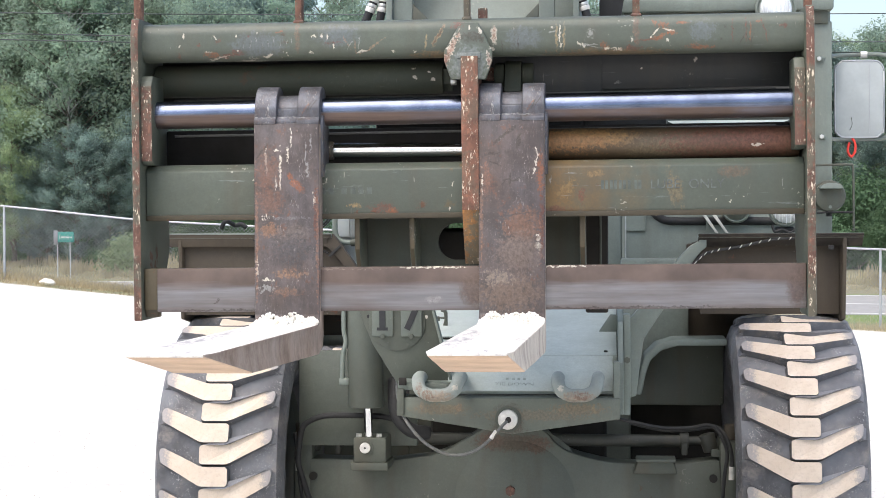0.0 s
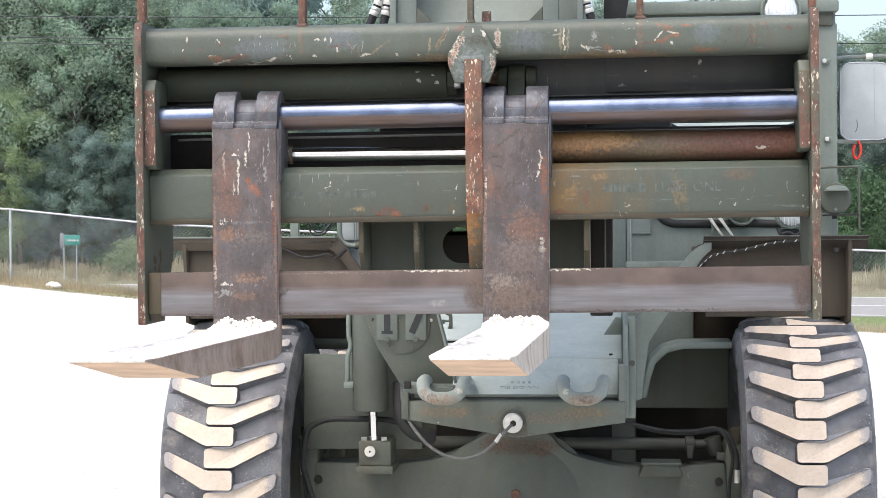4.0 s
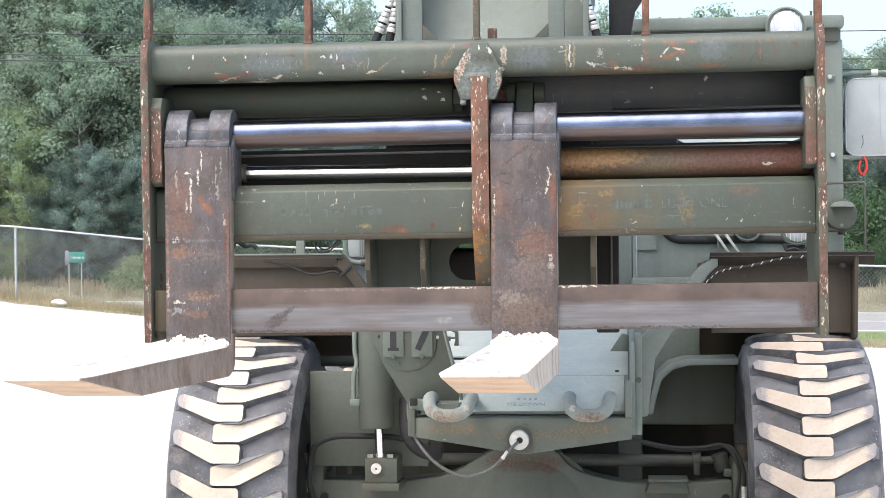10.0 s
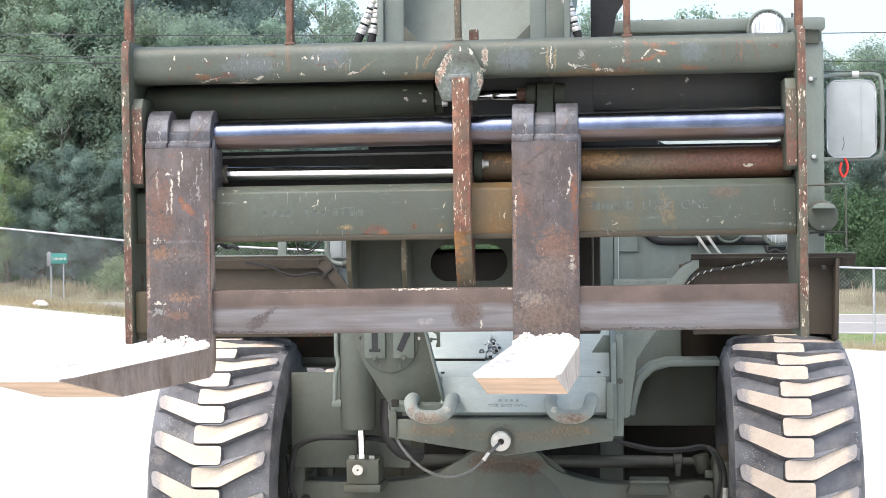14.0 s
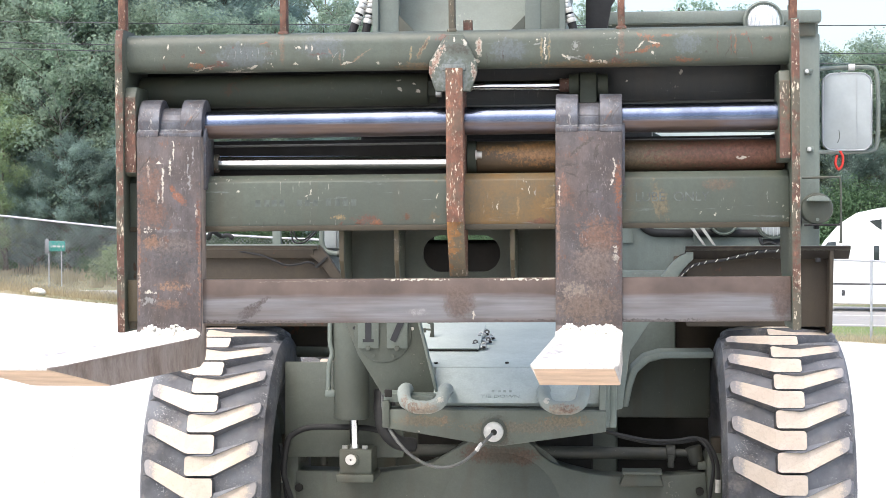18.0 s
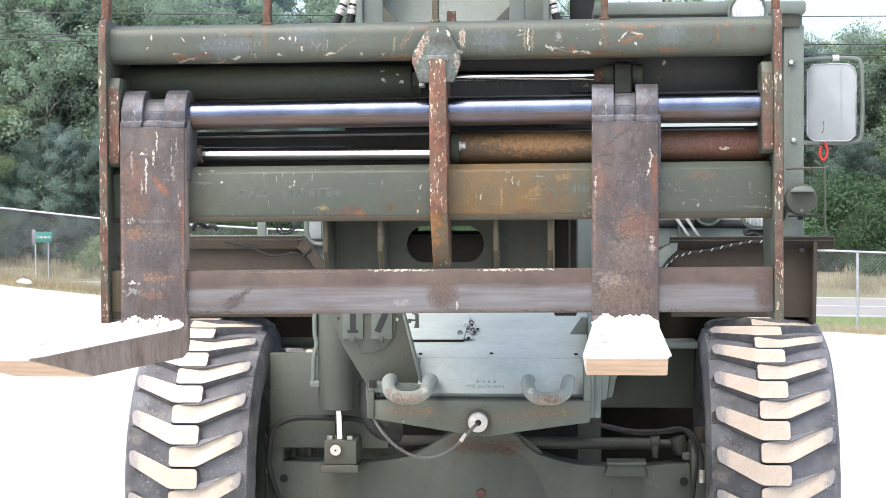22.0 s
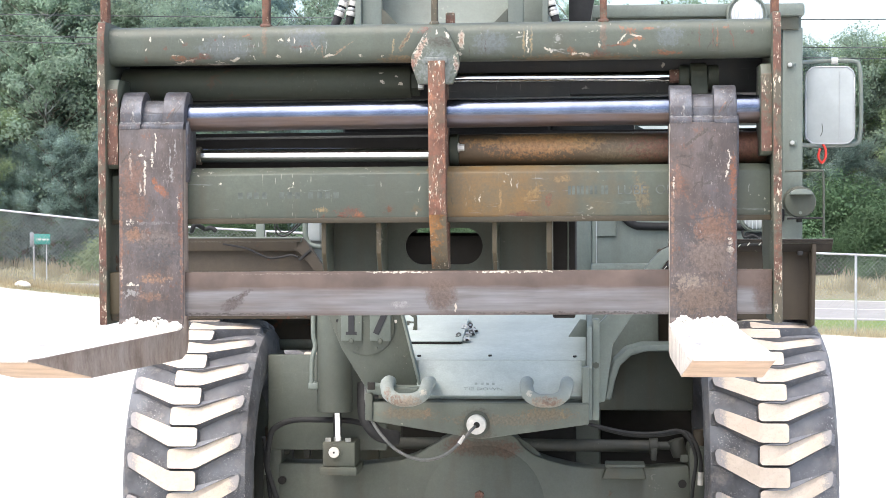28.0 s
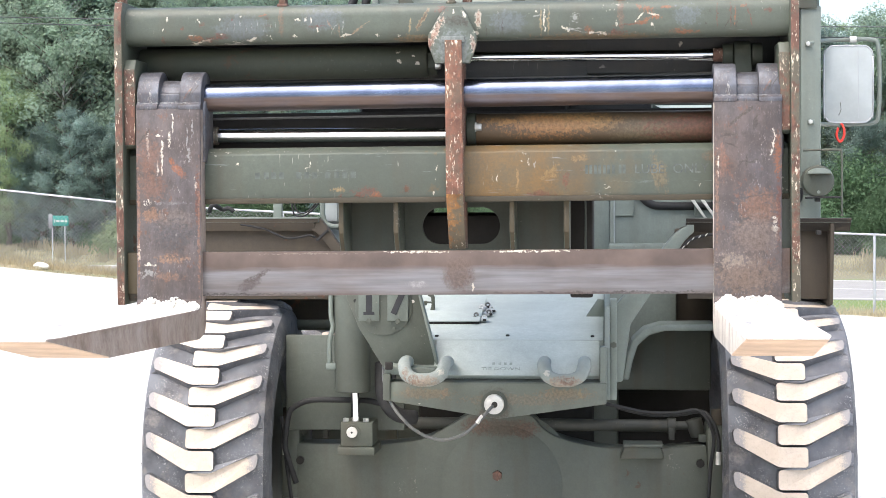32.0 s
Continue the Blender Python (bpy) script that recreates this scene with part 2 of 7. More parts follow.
def rusty(name, base=(0.16, 0.062, 0.035), fleck=0.5, old_paint=0.8):
    """Rusted plate edge with old olive paint and upright flecks of cream primer."""
    m, n, l, b = shader(name, 0.8)
    v = coords(n, l)
    col = blend(n, l, steps(n, l, grain(n, l, v, 22, 6, 0.7), 0.3, 0.7), tuple(c * 0.45 for c in base), tuple(c * 1.4 for c in base))
    col = blend(n, l, steps(n, l, grain(n, l, coords(n, l, (1, 1, 0.4)), 90, 5, 0.75), 0.55, 0.66, 0, 0.7), col, tuple(min(1, c * k) for c, k in zip(base, (2.1, 2.0, 1.7))))
    col = blend(n, l, steps(n, l, maths(n, l, "ADD", maths(n, l, "MULTIPLY", grain(n, l, v, 6, 2), 0.6), maths(n, l, "MULTIPLY", grain(n, l, v, 62, 5, 0.75), 0.4)), 0.47, 0.53, 0, old_paint), col, (0.095, 0.095, 0.068))
    chip = maths(n, l, "ADD", maths(n, l, "MULTIPLY", grain(n, l, coords(n, l, (130, 130, 38)), 1.2, 5, 0.75), 0.8), maths(n, l, "MULTIPLY", grain(n, l, v, 9, 3), 0.2))
    col = blend(n, l, steps(n, l, chip, 0.605 - 0.035 * fleck, 0.64 - 0.035 * fleck, 0, min(1, fleck * 1.5)), col, (0.58, 0.50, 0.38))
    l.new(col, b.inputs["Base Color"])
    relief(n, l, b, grain(n, l, v, 75, 5), 0.7, 0.003)
    return m


def banded(name, base, band, z0, z1, soft, rough, band_rough, metal, band_metal, spots=()):
    """Steel with one worn or painted-reflection band between two heights of the part."""
    m, n, l, b = shader(name, rough)
    v = coords(n, l)
    sep = n.new("ShaderNodeSeparateXYZ")
    l.new(v, sep.inputs[0])
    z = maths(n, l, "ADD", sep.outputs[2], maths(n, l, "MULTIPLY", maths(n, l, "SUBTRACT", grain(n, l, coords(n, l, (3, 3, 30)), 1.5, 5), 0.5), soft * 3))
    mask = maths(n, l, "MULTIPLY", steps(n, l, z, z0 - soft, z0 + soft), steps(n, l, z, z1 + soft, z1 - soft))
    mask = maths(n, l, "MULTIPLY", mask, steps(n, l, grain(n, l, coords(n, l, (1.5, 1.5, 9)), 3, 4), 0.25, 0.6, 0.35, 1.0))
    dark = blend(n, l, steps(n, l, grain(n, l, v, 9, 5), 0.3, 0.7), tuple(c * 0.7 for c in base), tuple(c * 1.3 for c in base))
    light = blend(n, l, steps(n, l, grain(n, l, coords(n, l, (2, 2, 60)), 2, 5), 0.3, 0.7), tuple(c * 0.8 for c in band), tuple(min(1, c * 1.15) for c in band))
    l.new(spotted(n, l, v, blend(n, l, mask, dark, light), spots), b.inputs["Base Color"])
    l.new(steps(n, l, mask, 0, 1, rough, band_rough), b.inputs["Roughness"])
    l.new(steps(n, l, mask, 0, 1, metal, band_metal), b.inputs["Metallic"])
    relief(n, l, b, grain(n, l, v, 45, 4), 0.2, 0.002)
    return m


def pieces(name, base, rough, vary, hue=0.02):
    """For leaves and blades: each island of the mesh and each object takes its own shade."""
    m, n, l, b = shader(name, rough)
    g, o = n.new("ShaderNodeNewGeometry"), n.new("ShaderNodeObjectInfo")
    hsv = n.new("ShaderNodeHueSaturation")
    hsv.inputs["Color"].default_value = (*base, 1)
    # Broad noise paints lit tips and dark hollows into the leaf tone.
    clump = steps(n, l, grain(n, l, coords(n, l), 0.42, 3, 0.6), 0.36, 0.64)
    k = maths(n, l, "ADD", maths(n, l, "MULTIPLY", g.outputs["Random Per Island"], 0.2), maths(n, l, "ADD", maths(n, l, "MULTIPLY", o.outputs["Random"], 0.45), maths(n, l, "MULTIPLY", clump, 0.65)))
    l.new(steps(n, l, k, 0, 1.3, 1 - vary, 1 + vary), hsv.inputs["Value"])
    l.new(steps(n, l, o.outputs["Random"], 0, 1, 0.5 - hue, 0.5 + hue), hsv.inputs["Hue"])
    l.new(hsv.outputs[0], b.inputs["Base Color"])
    b.inputs["Specular IOR Level"].default_value = 0.12
    t, mix = n.new("ShaderNodeBsdfTranslucent"), n.new("ShaderNodeMixShader")
    mix.inputs[0].default_value = 0.5
    lit = n.new("ShaderNodeHueSaturation")
    lit.inputs["Value"].default_value = 1.35
    l.new(hsv.outputs[0], lit.inputs["Color"])
    l.new(lit.outputs[0], t.inputs[0])
    l.new(b.outputs[0], mix.inputs[1])
    l.new(t.outputs[0], mix.inputs[2])
    l.new(mix.outputs[0], n["Material Output"].inputs[0])
    return m


def dusty_rubber(name):
    """Black tyre rubber with blue-grey bloom, tan dust film and pale specks."""
    m, n, l, b = shader(name, 0.62)
    v = coords(n, l)
    col = blend(n, l, steps(n, l, grain(n, l, v, 6, 5, 0.6), 0.34, 0.66), (0.045, 0.044, 0.047), (0.135, 0.14, 0.152))
    col = blend(n, l, steps(n, l, grain(n, l, v, 13, 6, 0.7), 0.5, 0.68, 0, 0.7), col, (0.20, 0.175, 0.155))
    col = blend(n, l, steps(n, l, grain(n, l, v, 4, 4, 0.6), 0.45, 0.68, 0, 0.65), col, (0.22, 0.225, 0.24))
    pale = maths(n, l, "MULTIPLY", steps(n, l, grain(n, l, v, 130, 5, 0.8), 0.56, 0.64), steps(n, l, grain(n, l, v, 9, 4, 0.6), 0.5, 0.62))
    col = blend(n, l, maths(n, l, "MULTIPLY", pale, 0.85), col, (0.50, 0.48, 0.46))
    l.new(col, b.inputs["Base Color"])
    l.new(steps(n, l, grain(n, l, v, 8, 4), 0.35, 0.65, 0.45, 0.85), b.inputs["Roughness"])
    relief(n, l, b, grain(n, l, v, 40, 5, 0.7), 0.4, 0.003)
    return m


def worn_tread(name):
    """Tan dust on the lugs, rubbed back to grey rubber in patches and at the outer ends."""
    m, n, l, b = shader(name, 0.95)
    v = coords(n, l)
    sep = n.new("ShaderNodeSeparateXYZ")
    l.new(v, sep.inputs[0])
    col = blend(n, l, steps(n, l, grain(n, l, v, 12, 5), 0.3, 0.7), (0.49, 0.405, 0.32), (0.60, 0.52, 0.435))
    col = blend(n, l, steps(n, l, grain(n, l, v, 75, 5, 0.75), 0.5, 0.72, 0, 0.55), col, (0.36, 0.30, 0.245))
    shoulder = maths(n, l, "ADD", maths(n, l, "ABSOLUTE", sep.outputs[0]), maths(n, l, "ADD", maths(n, l, "MULTIPLY", maths(n, l, "SUBTRACT", grain(n, l, v, 30, 6, 0.75), 0.5), 0.08), maths(n, l, "MULTIPLY", maths(n, l, "SUBTRACT", grain(n, l, v, 160, 4, 0.8), 0.5), 0.09)))
    col = blend(n, l, steps(n, l, shoulder, 0.168, 0.188, 0, 0.85), col, (0.25, 0.245, 0.25))
    l.new(col, b.inputs["Base Color"])
    relief(n, l, b, grain(n, l, v, 60, 5, 0.7), 0.5, 0.004)
    return m


def ground_material():
    """Pale crushed-stone lot that gives way to dry grass past the fence line."""
    m, n, l, b = shader("lot_and_verge", 0.95)
    v = coords(n, l)
    sep = n.new("ShaderNodeSeparateXYZ")
    l.new(v, sep.inputs[0])
    stone = blend(n, l, steps(n, l, grain(n, l, v, 0.5, 5), 0.3, 0.7), (0.62, 0.585, 0.52), (0.74, 0.715, 0.66))
    stone = blend(n, l, steps(n, l, grain(n, l, v, 26, 5, 0.75), 0.56, 0.72, 0, 0.65), stone, (0.30, 0.27, 0.23))
    stone = blend(n, l, steps(n, l, grain(n, l, v, 3.2, 5, 0.7), 0.6, 0.72, 0, 0.5), stone, (0.42, 0.38, 0.31))
    stone = blend(n, l, steps(n, l, maths(n, l, "MULTIPLY", grain(n, l, v, 1.1, 3), grain(n, l, v, 14, 3, 0.6)), 0.315, 0.345, 0, 0.4), stone, (0.25, 0.22, 0.18))
    grass = blend(n, l, steps(n, l, grain(n, l, v, 0.35, 5), 0.35, 0.65), (0.25, 0.21, 0.12), (0.15, 0.165, 0.07))
    grass = blend(n, l, steps(n, l, grain(n, l, v, 6, 5, 0.7), 0.4, 0.7, 0, 0.6), grass, (0.34, 0.29, 0.17))
    edge = maths(n, l, "ADD", sep.outputs[1], maths(n, l, "MULTIPLY", grain(n, l, v, 0.9, 4), 1.6))
    far = maths(n, l, "ADD", maths(n, l, "MULTIPLY", sep.outputs[0], 0.290), maths(n, l, "MULTIPLY", maths(n, l, "SUBTRACT", sep.outputs[1], 73.5), 0.957))
    lush = blend(n, l, steps(n, l, far, -13.5, -11, 0, 1), grass, blend(n, l, grain(n, l, v, 2.5, 4), (0.10, 0.17, 0.035), (0.17, 0.21, 0.06)))
    dry = steps(n, l, maths(n, l, "ADD", far, maths(n, l, "MULTIPLY", grain(n, l, v, 0.6, 4), 3)), 9.5, 10.5)
    lush = blend(n, l, dry, lush, blend(n, l, grain(n, l, v, 1.2, 5, 0.7), (0.22, 0.195, 0.125), (0.16, 0.155, 0.09)))
    l.new(blend(n, l, steps(n, l, edge, 36.4, 36.9), stone, lush), b.inputs["Base Color"])
    relief(n, l, b, grain(n, l, v, 22, 5, 0.7), 0.7, 0.03)
    return m


TUBE_STAINS = [(-0.58, 2.165, 0.075, 0.034, BLUISH, 3), (-0.36, 2.185, 0.06, 0.03, BLUISH, 3), (0.148, 2.168, 0.05, 0.03, BLUISH, 3), (0.63, 2.18, 0.035, 0.028, BLUISH, 4), (-0.471, 2.19, 0.007, 0.05, (0.15, 0.10, 0.065), 2), (0.453, 2.18, 0.008, 0.05, (0.15, 0.095, 0.065), 2), (-0.10, 2.128, 0.06, 0.010, (0.19, 0.125, 0.06), 4), (0.38, 2.128, 0.16, 0.010, (0.17, 0.11, 0.055), 4), (0.0, 2.10, 0.05, 0.05, (0.185, 0.205, 0.195), 2), (0.008, 2.172, 0.032, 0.012, SOOT, 4), (0.034, 2.165, 0.016, 0.009, SOOT, 5, -30)]
TUBE_CHIPS = [(-0.787, 2.191, 0.00288, 0.00864, CREAM, 3, 15), (-0.80, 2.165, 0.00216, 0.00432, CREAM, 3), (-0.800, 2.135, 0.005, 0.007, RUST, 4), (-0.715, 2.148, 0.01224, 0.00288, CREAM, 4), (-0.711, 2.139, 0.021, 0.009, FLAME, 4), (-0.690, 2.131, 0.04176, 0.00252, CREAM, 3, 11), (-0.668, 2.136, 0.028, 0.005, RUST, 4, 11), (-0.635, 2.144, 0.020, 0.007, RUST, 4), (-0.638, 2.148, 0.00432, 0.00288, CREAM, 2), (-0.60, 2.124, 0.0324, 0.00216, CREAM, 5), (-0.595, 2.130, 0.01584, 0.00288, CREAM, 6), (-0.556, 2.133, 0.0144, 0.00288, CREAM, 5, 10), (-0.500, 2.138, 0.00288, 0.00432, CREAM, 3), (-0.437, 2.140, 0.00576, 0.00432, CREAM, 5), (-0.700, 2.186, 0.0072, 0.00288, CREAM, 4, -50), (-0.690, 2.176, 0.008, 0.005, RUST, 4, 40), (-0.745, 2.165, 0.004, 0.005, RUST, 3), (-0.642, 2.190, 0.0036, 0.00288, CREAM, 4, 30), (-0.606, 2.188, 0.003, 0.005, RUST, 3), (-0.582, 2.195, 0.00216, 0.0036, CREAM, 3), (-0.524, 2.200, 0.012, 0.003, FLAME, 4, 15)]
TUBE_CHIPS += [(-0.62 + 0.017 * k, 2.163 + 0.006 * (k % 3), 0.0012, 0.012, PALE_SCRATCH, 2) for k in range(8)] + [(-0.488, 2.172, 0.0014, 0.014, PALE_SCRATCH, 2), (-0.404, 2.186, 0.003, 0.010, CREAM, 4), (-0.426, 2.184, 0.009, 0.003, CREAM, 5), (-0.388, 2.184, 0.003, 0.008, CREAM, 4), (-0.374, 2.166, 0.003, 0.022, RUST, 4, 95), (-0.372, 2.158, 0.003, 0.008, CREAM, 4)]
TUBE_CHIPS += [(-0.325, 2.160, 0.026, 0.0016, PALE_SCRATCH, 2, 62), (-0.312, 2.158, 0.026, 0.0018, (0.24, 0.15, 0.10), 3, 100), (-0.302, 2.164, 0.022, 0.0014, PALE_SCRATCH, 2, 78), (-0.335, 2.166, 0.022, 0.0016, (0.24, 0.15, 0.10), 3, 120), (-0.262, 2.156, 0.036, 0.003, (0.30, 0.19, 0.12), 4, 32), (-0.29, 2.142, 0.014, 0.003, CREAM, 5, 15), (-0.083, 2.180, 0.031, 0.006, (0.30, 0.21, 0.12), 4, 58), (-0.083, 2.180, 0.030, 0.0032, (0.085, 0.038, 0.022), 3, 58), (-0.118, 2.160, 0.022, 0.003, (0.30, 0.22, 0.12), 4, 80), (-0.15, 2.139, 0.006, 0.003, CREAM, 4), (-0.205, 2.139, 0.006, 0.003, CREAM, 4)]
TUBE_CHIPS += [(-0.048, 2.140, 0.052, 0.011, CREAM, 5, 64), (-0.047, 2.140, 0.050, 0.008, (0.20, 0.07, 0.035), 3, 64), (-0.062, 2.112, 0.006, 0.018, RUST, 3), (0.056, 2.110, 0.008, 0.024, CREAM, 5), (0.057, 2.108, 0.006, 0.020, RUST, 3), (0.030, 2.190, 0.015, 0.004, CREAM, 4, -58), (0.002, 2.198, 0.004, 0.006, CREAM, 3), (-0.030, 2.206, 0.020, 0.008, RUST, 5), (0.068, 2.178, 0.011, 0.031, CREAM, 1.2), (0.068, 2.180, 0.0065, 0.023, (0.17, 0.065, 0.03), 1.5), (0.062, 2.143, 0.008, 0.007, CREAM, 4), (0.135, 2.160, 0.0014, 0.018, SOOT, 2), (0.088, 2.150, 0.0014, 0.018, SOOT, 2), (0.237, 2.172, 0.004, 0.034, (0.33, 0.24, 0.13), 3), (0.248, 2.168, 0.003, 0.036, CREAM, 4), (0.258, 2.172, 0.003, 0.034, (0.33, 0.24, 0.13), 3), (0.226, 2.197, 0.005, 0.004, CREAM, 4), (0.225, 2.185, 0.014, 0.003, PALE_SCRATCH, 4, 15)]
TUBE_CHIPS += [(0.300, 2.150, 0.016, 0.006, CREAM, 4, -40), (0.312, 2.146, 0.014, 0.003, PALE_SCRATCH, 2), (0.335, 2.148, 0.028, 0.002, PALE_SCRATCH, 3, 12), (0.345, 2.140, 0.024, 0.0018, PALE_SCRATCH, 3, -8), (0.330, 2.178, 0.012, 0.010, PALE_SCRATCH, 6), (0.367, 2.146, 0.014, 0.008, FLAME, 4, -45), (0.374, 2.138, 0.007, 0.003, CREAM, 4), (0.405, 2.136, 0.022, 0.004, CREAM, 7), (0.44, 2.137, 0.026, 0.006, RUST, 6), (0.482, 2.158, 0.046, 0.003, RUST, 3, 5), (0.440, 2.162, 0.003, 0.010, CREAM, 4), (0.515, 2.166, 0.026, 0.007, FLAME, 4, 15), (0.538, 2.158, 0.005, 0.005, CREAM, 2), (0.503, 2.177, 0.019, 0.003, CREAM, 3, 45), (0.540, 2.184, 0.024, 0.003, CREAM, 3, -14), (0.525, 2.196, 0.015, 0.010, FLAME, 6), (0.552, 2.176, 0.014, 0.006, FLAME, 5), (0.50, 2.204, 0.007, 0.007, FLAME, 5), (0.575, 2.201, 0.018, 0.003, FLAME, 4)]
TUBE_CHIPS += [(0.62, 2.138, 0.034, 0.006, FLAME, 5), (0.710, 2.180, 0.0016, 0.034, RUST, 2), (0.745, 2.178, 0.0022, 0.032, RUST, 3), (0.757, 2.176, 0.0022, 0.030, FLAME, 3), (0.735, 2.156, 0.018, 0.0018, SOOT, 2, 60), (0.750, 2.160, 0.016, 0.0018, SOOT, 2, 115), (0.762, 2.158, 0.014, 0.0018, SOOT, 2, 75), (0.795, 2.178, 0.034, 0.0020, RUST, 2, 108), (0.690, 2.188, 0.005, 0.006, SOOT, 4), (0.68, 2.158, 0.003, 0.004, SOOT, 3), (0.780, 2.203, 0.006, 0.003, FLAME, 4), (0.845, 2.19, 0.008, 0.006, RUST, 5)]
BEAM_WEAR = [(-0.245, 1.713, 0.035, 0.012, RUST, 5), (-0.215, 1.705, 0.018, 0.008, FLAME, 5), (-0.40, 1.79, 0.010, 0.002, CREAM, 3, 70), (-0.405, 1.780, 0.010, 0.002, CREAM, 3, 20), (-0.60, 1.795, 0.004, 0.004, CREAM, 4), (-0.05, 1.775, 0.012, 0.002, CREAM, 3, 75), (-0.055, 1.745, 0.002, 0.006, CREAM, 3), (-0.06, 1.710, 0.002, 0.008, CREAM, 3), (0.2, 1.79, 0.002, 0.010, CREAM, 3), (0.216, 1.785, 0.002, 0.012, PALE_SCRATCH, 3), (0.1, 1.745, 0.002, 0.016, CREAM, 4), (0.115, 1.745, 0.002, 0.012, CREAM, 5), (0.3, 1.74, 0.010, 0.02, RUST, 6), (0.17, 1.74, 0.004, 0.03, (0.30, 0.18, 0.07), 3), (0.26, 1.76, 0.03, 0.015, (0.22, 0.135, 0.05), 6, 40), (0.24, 1.705, 0.035, 0.008, RUST, 5), (0.335, 1.80, 0.02, 0.008, (0.22, 0.14, 0.06), 6), (0.55, 1.76, 0.02, 0.05, (0.15, 0.12, 0.07), 4, 20), (0.71, 1.80, 0.04, 0.016, (0.125, 0.085, 0.055), 3), (0.84, 1.77, 0.002, 0.014, PALE_SCRATCH, 3), (0.70, 1.722, 0.005, 0.003, CREAM, 4), (0.735, 1.735, 0.005, 0.003, CREAM, 4), (0.66, 1.725, 0.004, 0.003, CREAM, 4), (-0.32, 1.72, 0.02, 0.006, (0.3, 0.2, 0.09), 6)]
OLIVE = painted("olive_paint", (0.082, 0.094, 0.070), 0.45, 0.55, 0.4, 0.5, 0.5)
OLIVE_BEAM = painted("stained_olive_paint", (0.079, 0.092, 0.070), 0.5, 0.3, 0.45, 0.5, 0.55, stain=(-0.01, 0.34), spots=BEAM_WEAR)
OLIVE_TUBE = painted("scarred_olive_paint", (0.086, 0.100, 0.076), 0.16, 0.25, 0.3, 0.48, 0.35, spots=TUBE_STAINS + TUBE_CHIPS)
LIP_GRIME = painted("grimy_olive_lip", (0.046, 0.036, 0.018), 0.5, 0.12, 0.4, 0.6, 0.05)
OLIVE_RUST = painted("rust_washed_olive_paint", (0.078, 0.060, 0.030), 0.5, 0.12, 0.4, 0.6, 0.05)
CYLINDER = painted("rust_mottled_cylinder", (0.104, 0.070, 0.038), 0.5, 0.3, 0.5, 0.6, 0.3, spots=[(0.30, 1.90, 0.15, 0.03, (0.29, 0.165, 0.06), 2.5), (0.55, 1.87, 0.12, 0.04, (0.14, 0.105, 0.06), 3), (0.82, 1.89, 0.12, 0.05, (0.20, 0.085, 0.052), 2), (0.25, 1.89, 0.12, 0.03, (0.24, 0.12, 0.045), 5), (0.12, 1.905, 0.05, 0.012, (0.28, 0.15, 0.05), 5), (0.70, 1.88, 0.18, 0.05, (0.13, 0.055, 0.035), 4), (0.15, 1.915, 0.03, 0.005, SOOT, 4), (0.78, 1.875, 0.015, 0.004, CREAM, 3)])
DARK_OLIVE = painted("dark_olive_paint", (0.055, 0.062, 0.042), 0.2, 0.03, 0.3, 0.75, 0.15, spots=[(-0.165, 2.10, 0.008, 0.005, CREAM, 2), (-0.16, 2.075, 0.006, 0.006, CREAM, 2), (-0.12, 2.09, 0.006, 0.004, CREAM, 2), (-0.11, 2.07, 0.007, 0.005, CREAM, 2), (0.40, 2.13, 0.012, 0.006, CREAM, 4)])
BODY = painted("grey_green_paint", (0.178, 0.208, 0.180), 0.12, 0.1, 0.22, 0.6, 0.12)
BUMPER = painted("scuffed_bumper_paint", (0.138, 0.155, 0.125), 0.1, 0.2, 0.3, 0.6, 0.15, spots=[(-0.228, 1.00, 0.10, 0.020, (0.17, 0.135, 0.085), 3), (-0.29, 1.01, 0.006, 0.02, (0.21, 0.15, 0.095), 4), (-0.16, 1.005, 0.012, 0.016, (0.22, 0.15, 0.095), 4), (0.265, 1.00, 0.10, 0.022, (0.18, 0.14, 0.085), 3), (0.20, 1.0, 0.008, 0.016, (0.22, 0.15, 0.095), 4), (0.32, 1.0, 0.008, 0.016, (0.24, 0.18, 0.10), 4), (0.016, 0.930, 0.06, 0.022, (0.085, 0.07, 0.05), 3), (0.016, 0.966, 0.058, 0.058, (0.085, 0.075, 0.055), 2), (-0.25, 0.965, 0.004, 0.003, CREAM, 2), (-0.21, 0.95, 0.004, 0.003, CREAM, 2), (0.10, 0.98, 0.2, 0.02, (0.155, 0.135, 0.095), 4)])
# Grimy green whose colour also holds the shade below overhanging parts.
BODY_DARK = painted("grimy_green_paint", (0.082, 0.091, 0.07), 0.2, 0.15, 0.6, 0.65, 0.1)
TILE = painted("dull_green_tile_paint", (0.140, 0.165, 0.142), 0.1, 0.2, 0.2, 0.6, 0.1)
# Body green, darkened for the shade under the carriage and boom.
SHADED_FRAME = painted("olive_frame_paint", (0.094, 0.107, 0.087), 0.15, 0.2, 0.3, 0.6, 0.12)
# Body green lightened to carry the sky's glancing sheen on the deck.
DECK = painted("pale_green_deck_paint", (0.44, 0.49, 0.455), 0.03, 0.15, 0.06, 0.7, 0.05)
# Near-black green steel with a few pale chips.
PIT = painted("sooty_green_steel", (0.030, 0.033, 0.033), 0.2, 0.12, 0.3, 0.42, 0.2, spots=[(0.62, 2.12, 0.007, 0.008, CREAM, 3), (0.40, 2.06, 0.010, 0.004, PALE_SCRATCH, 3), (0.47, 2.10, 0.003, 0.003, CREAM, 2)])
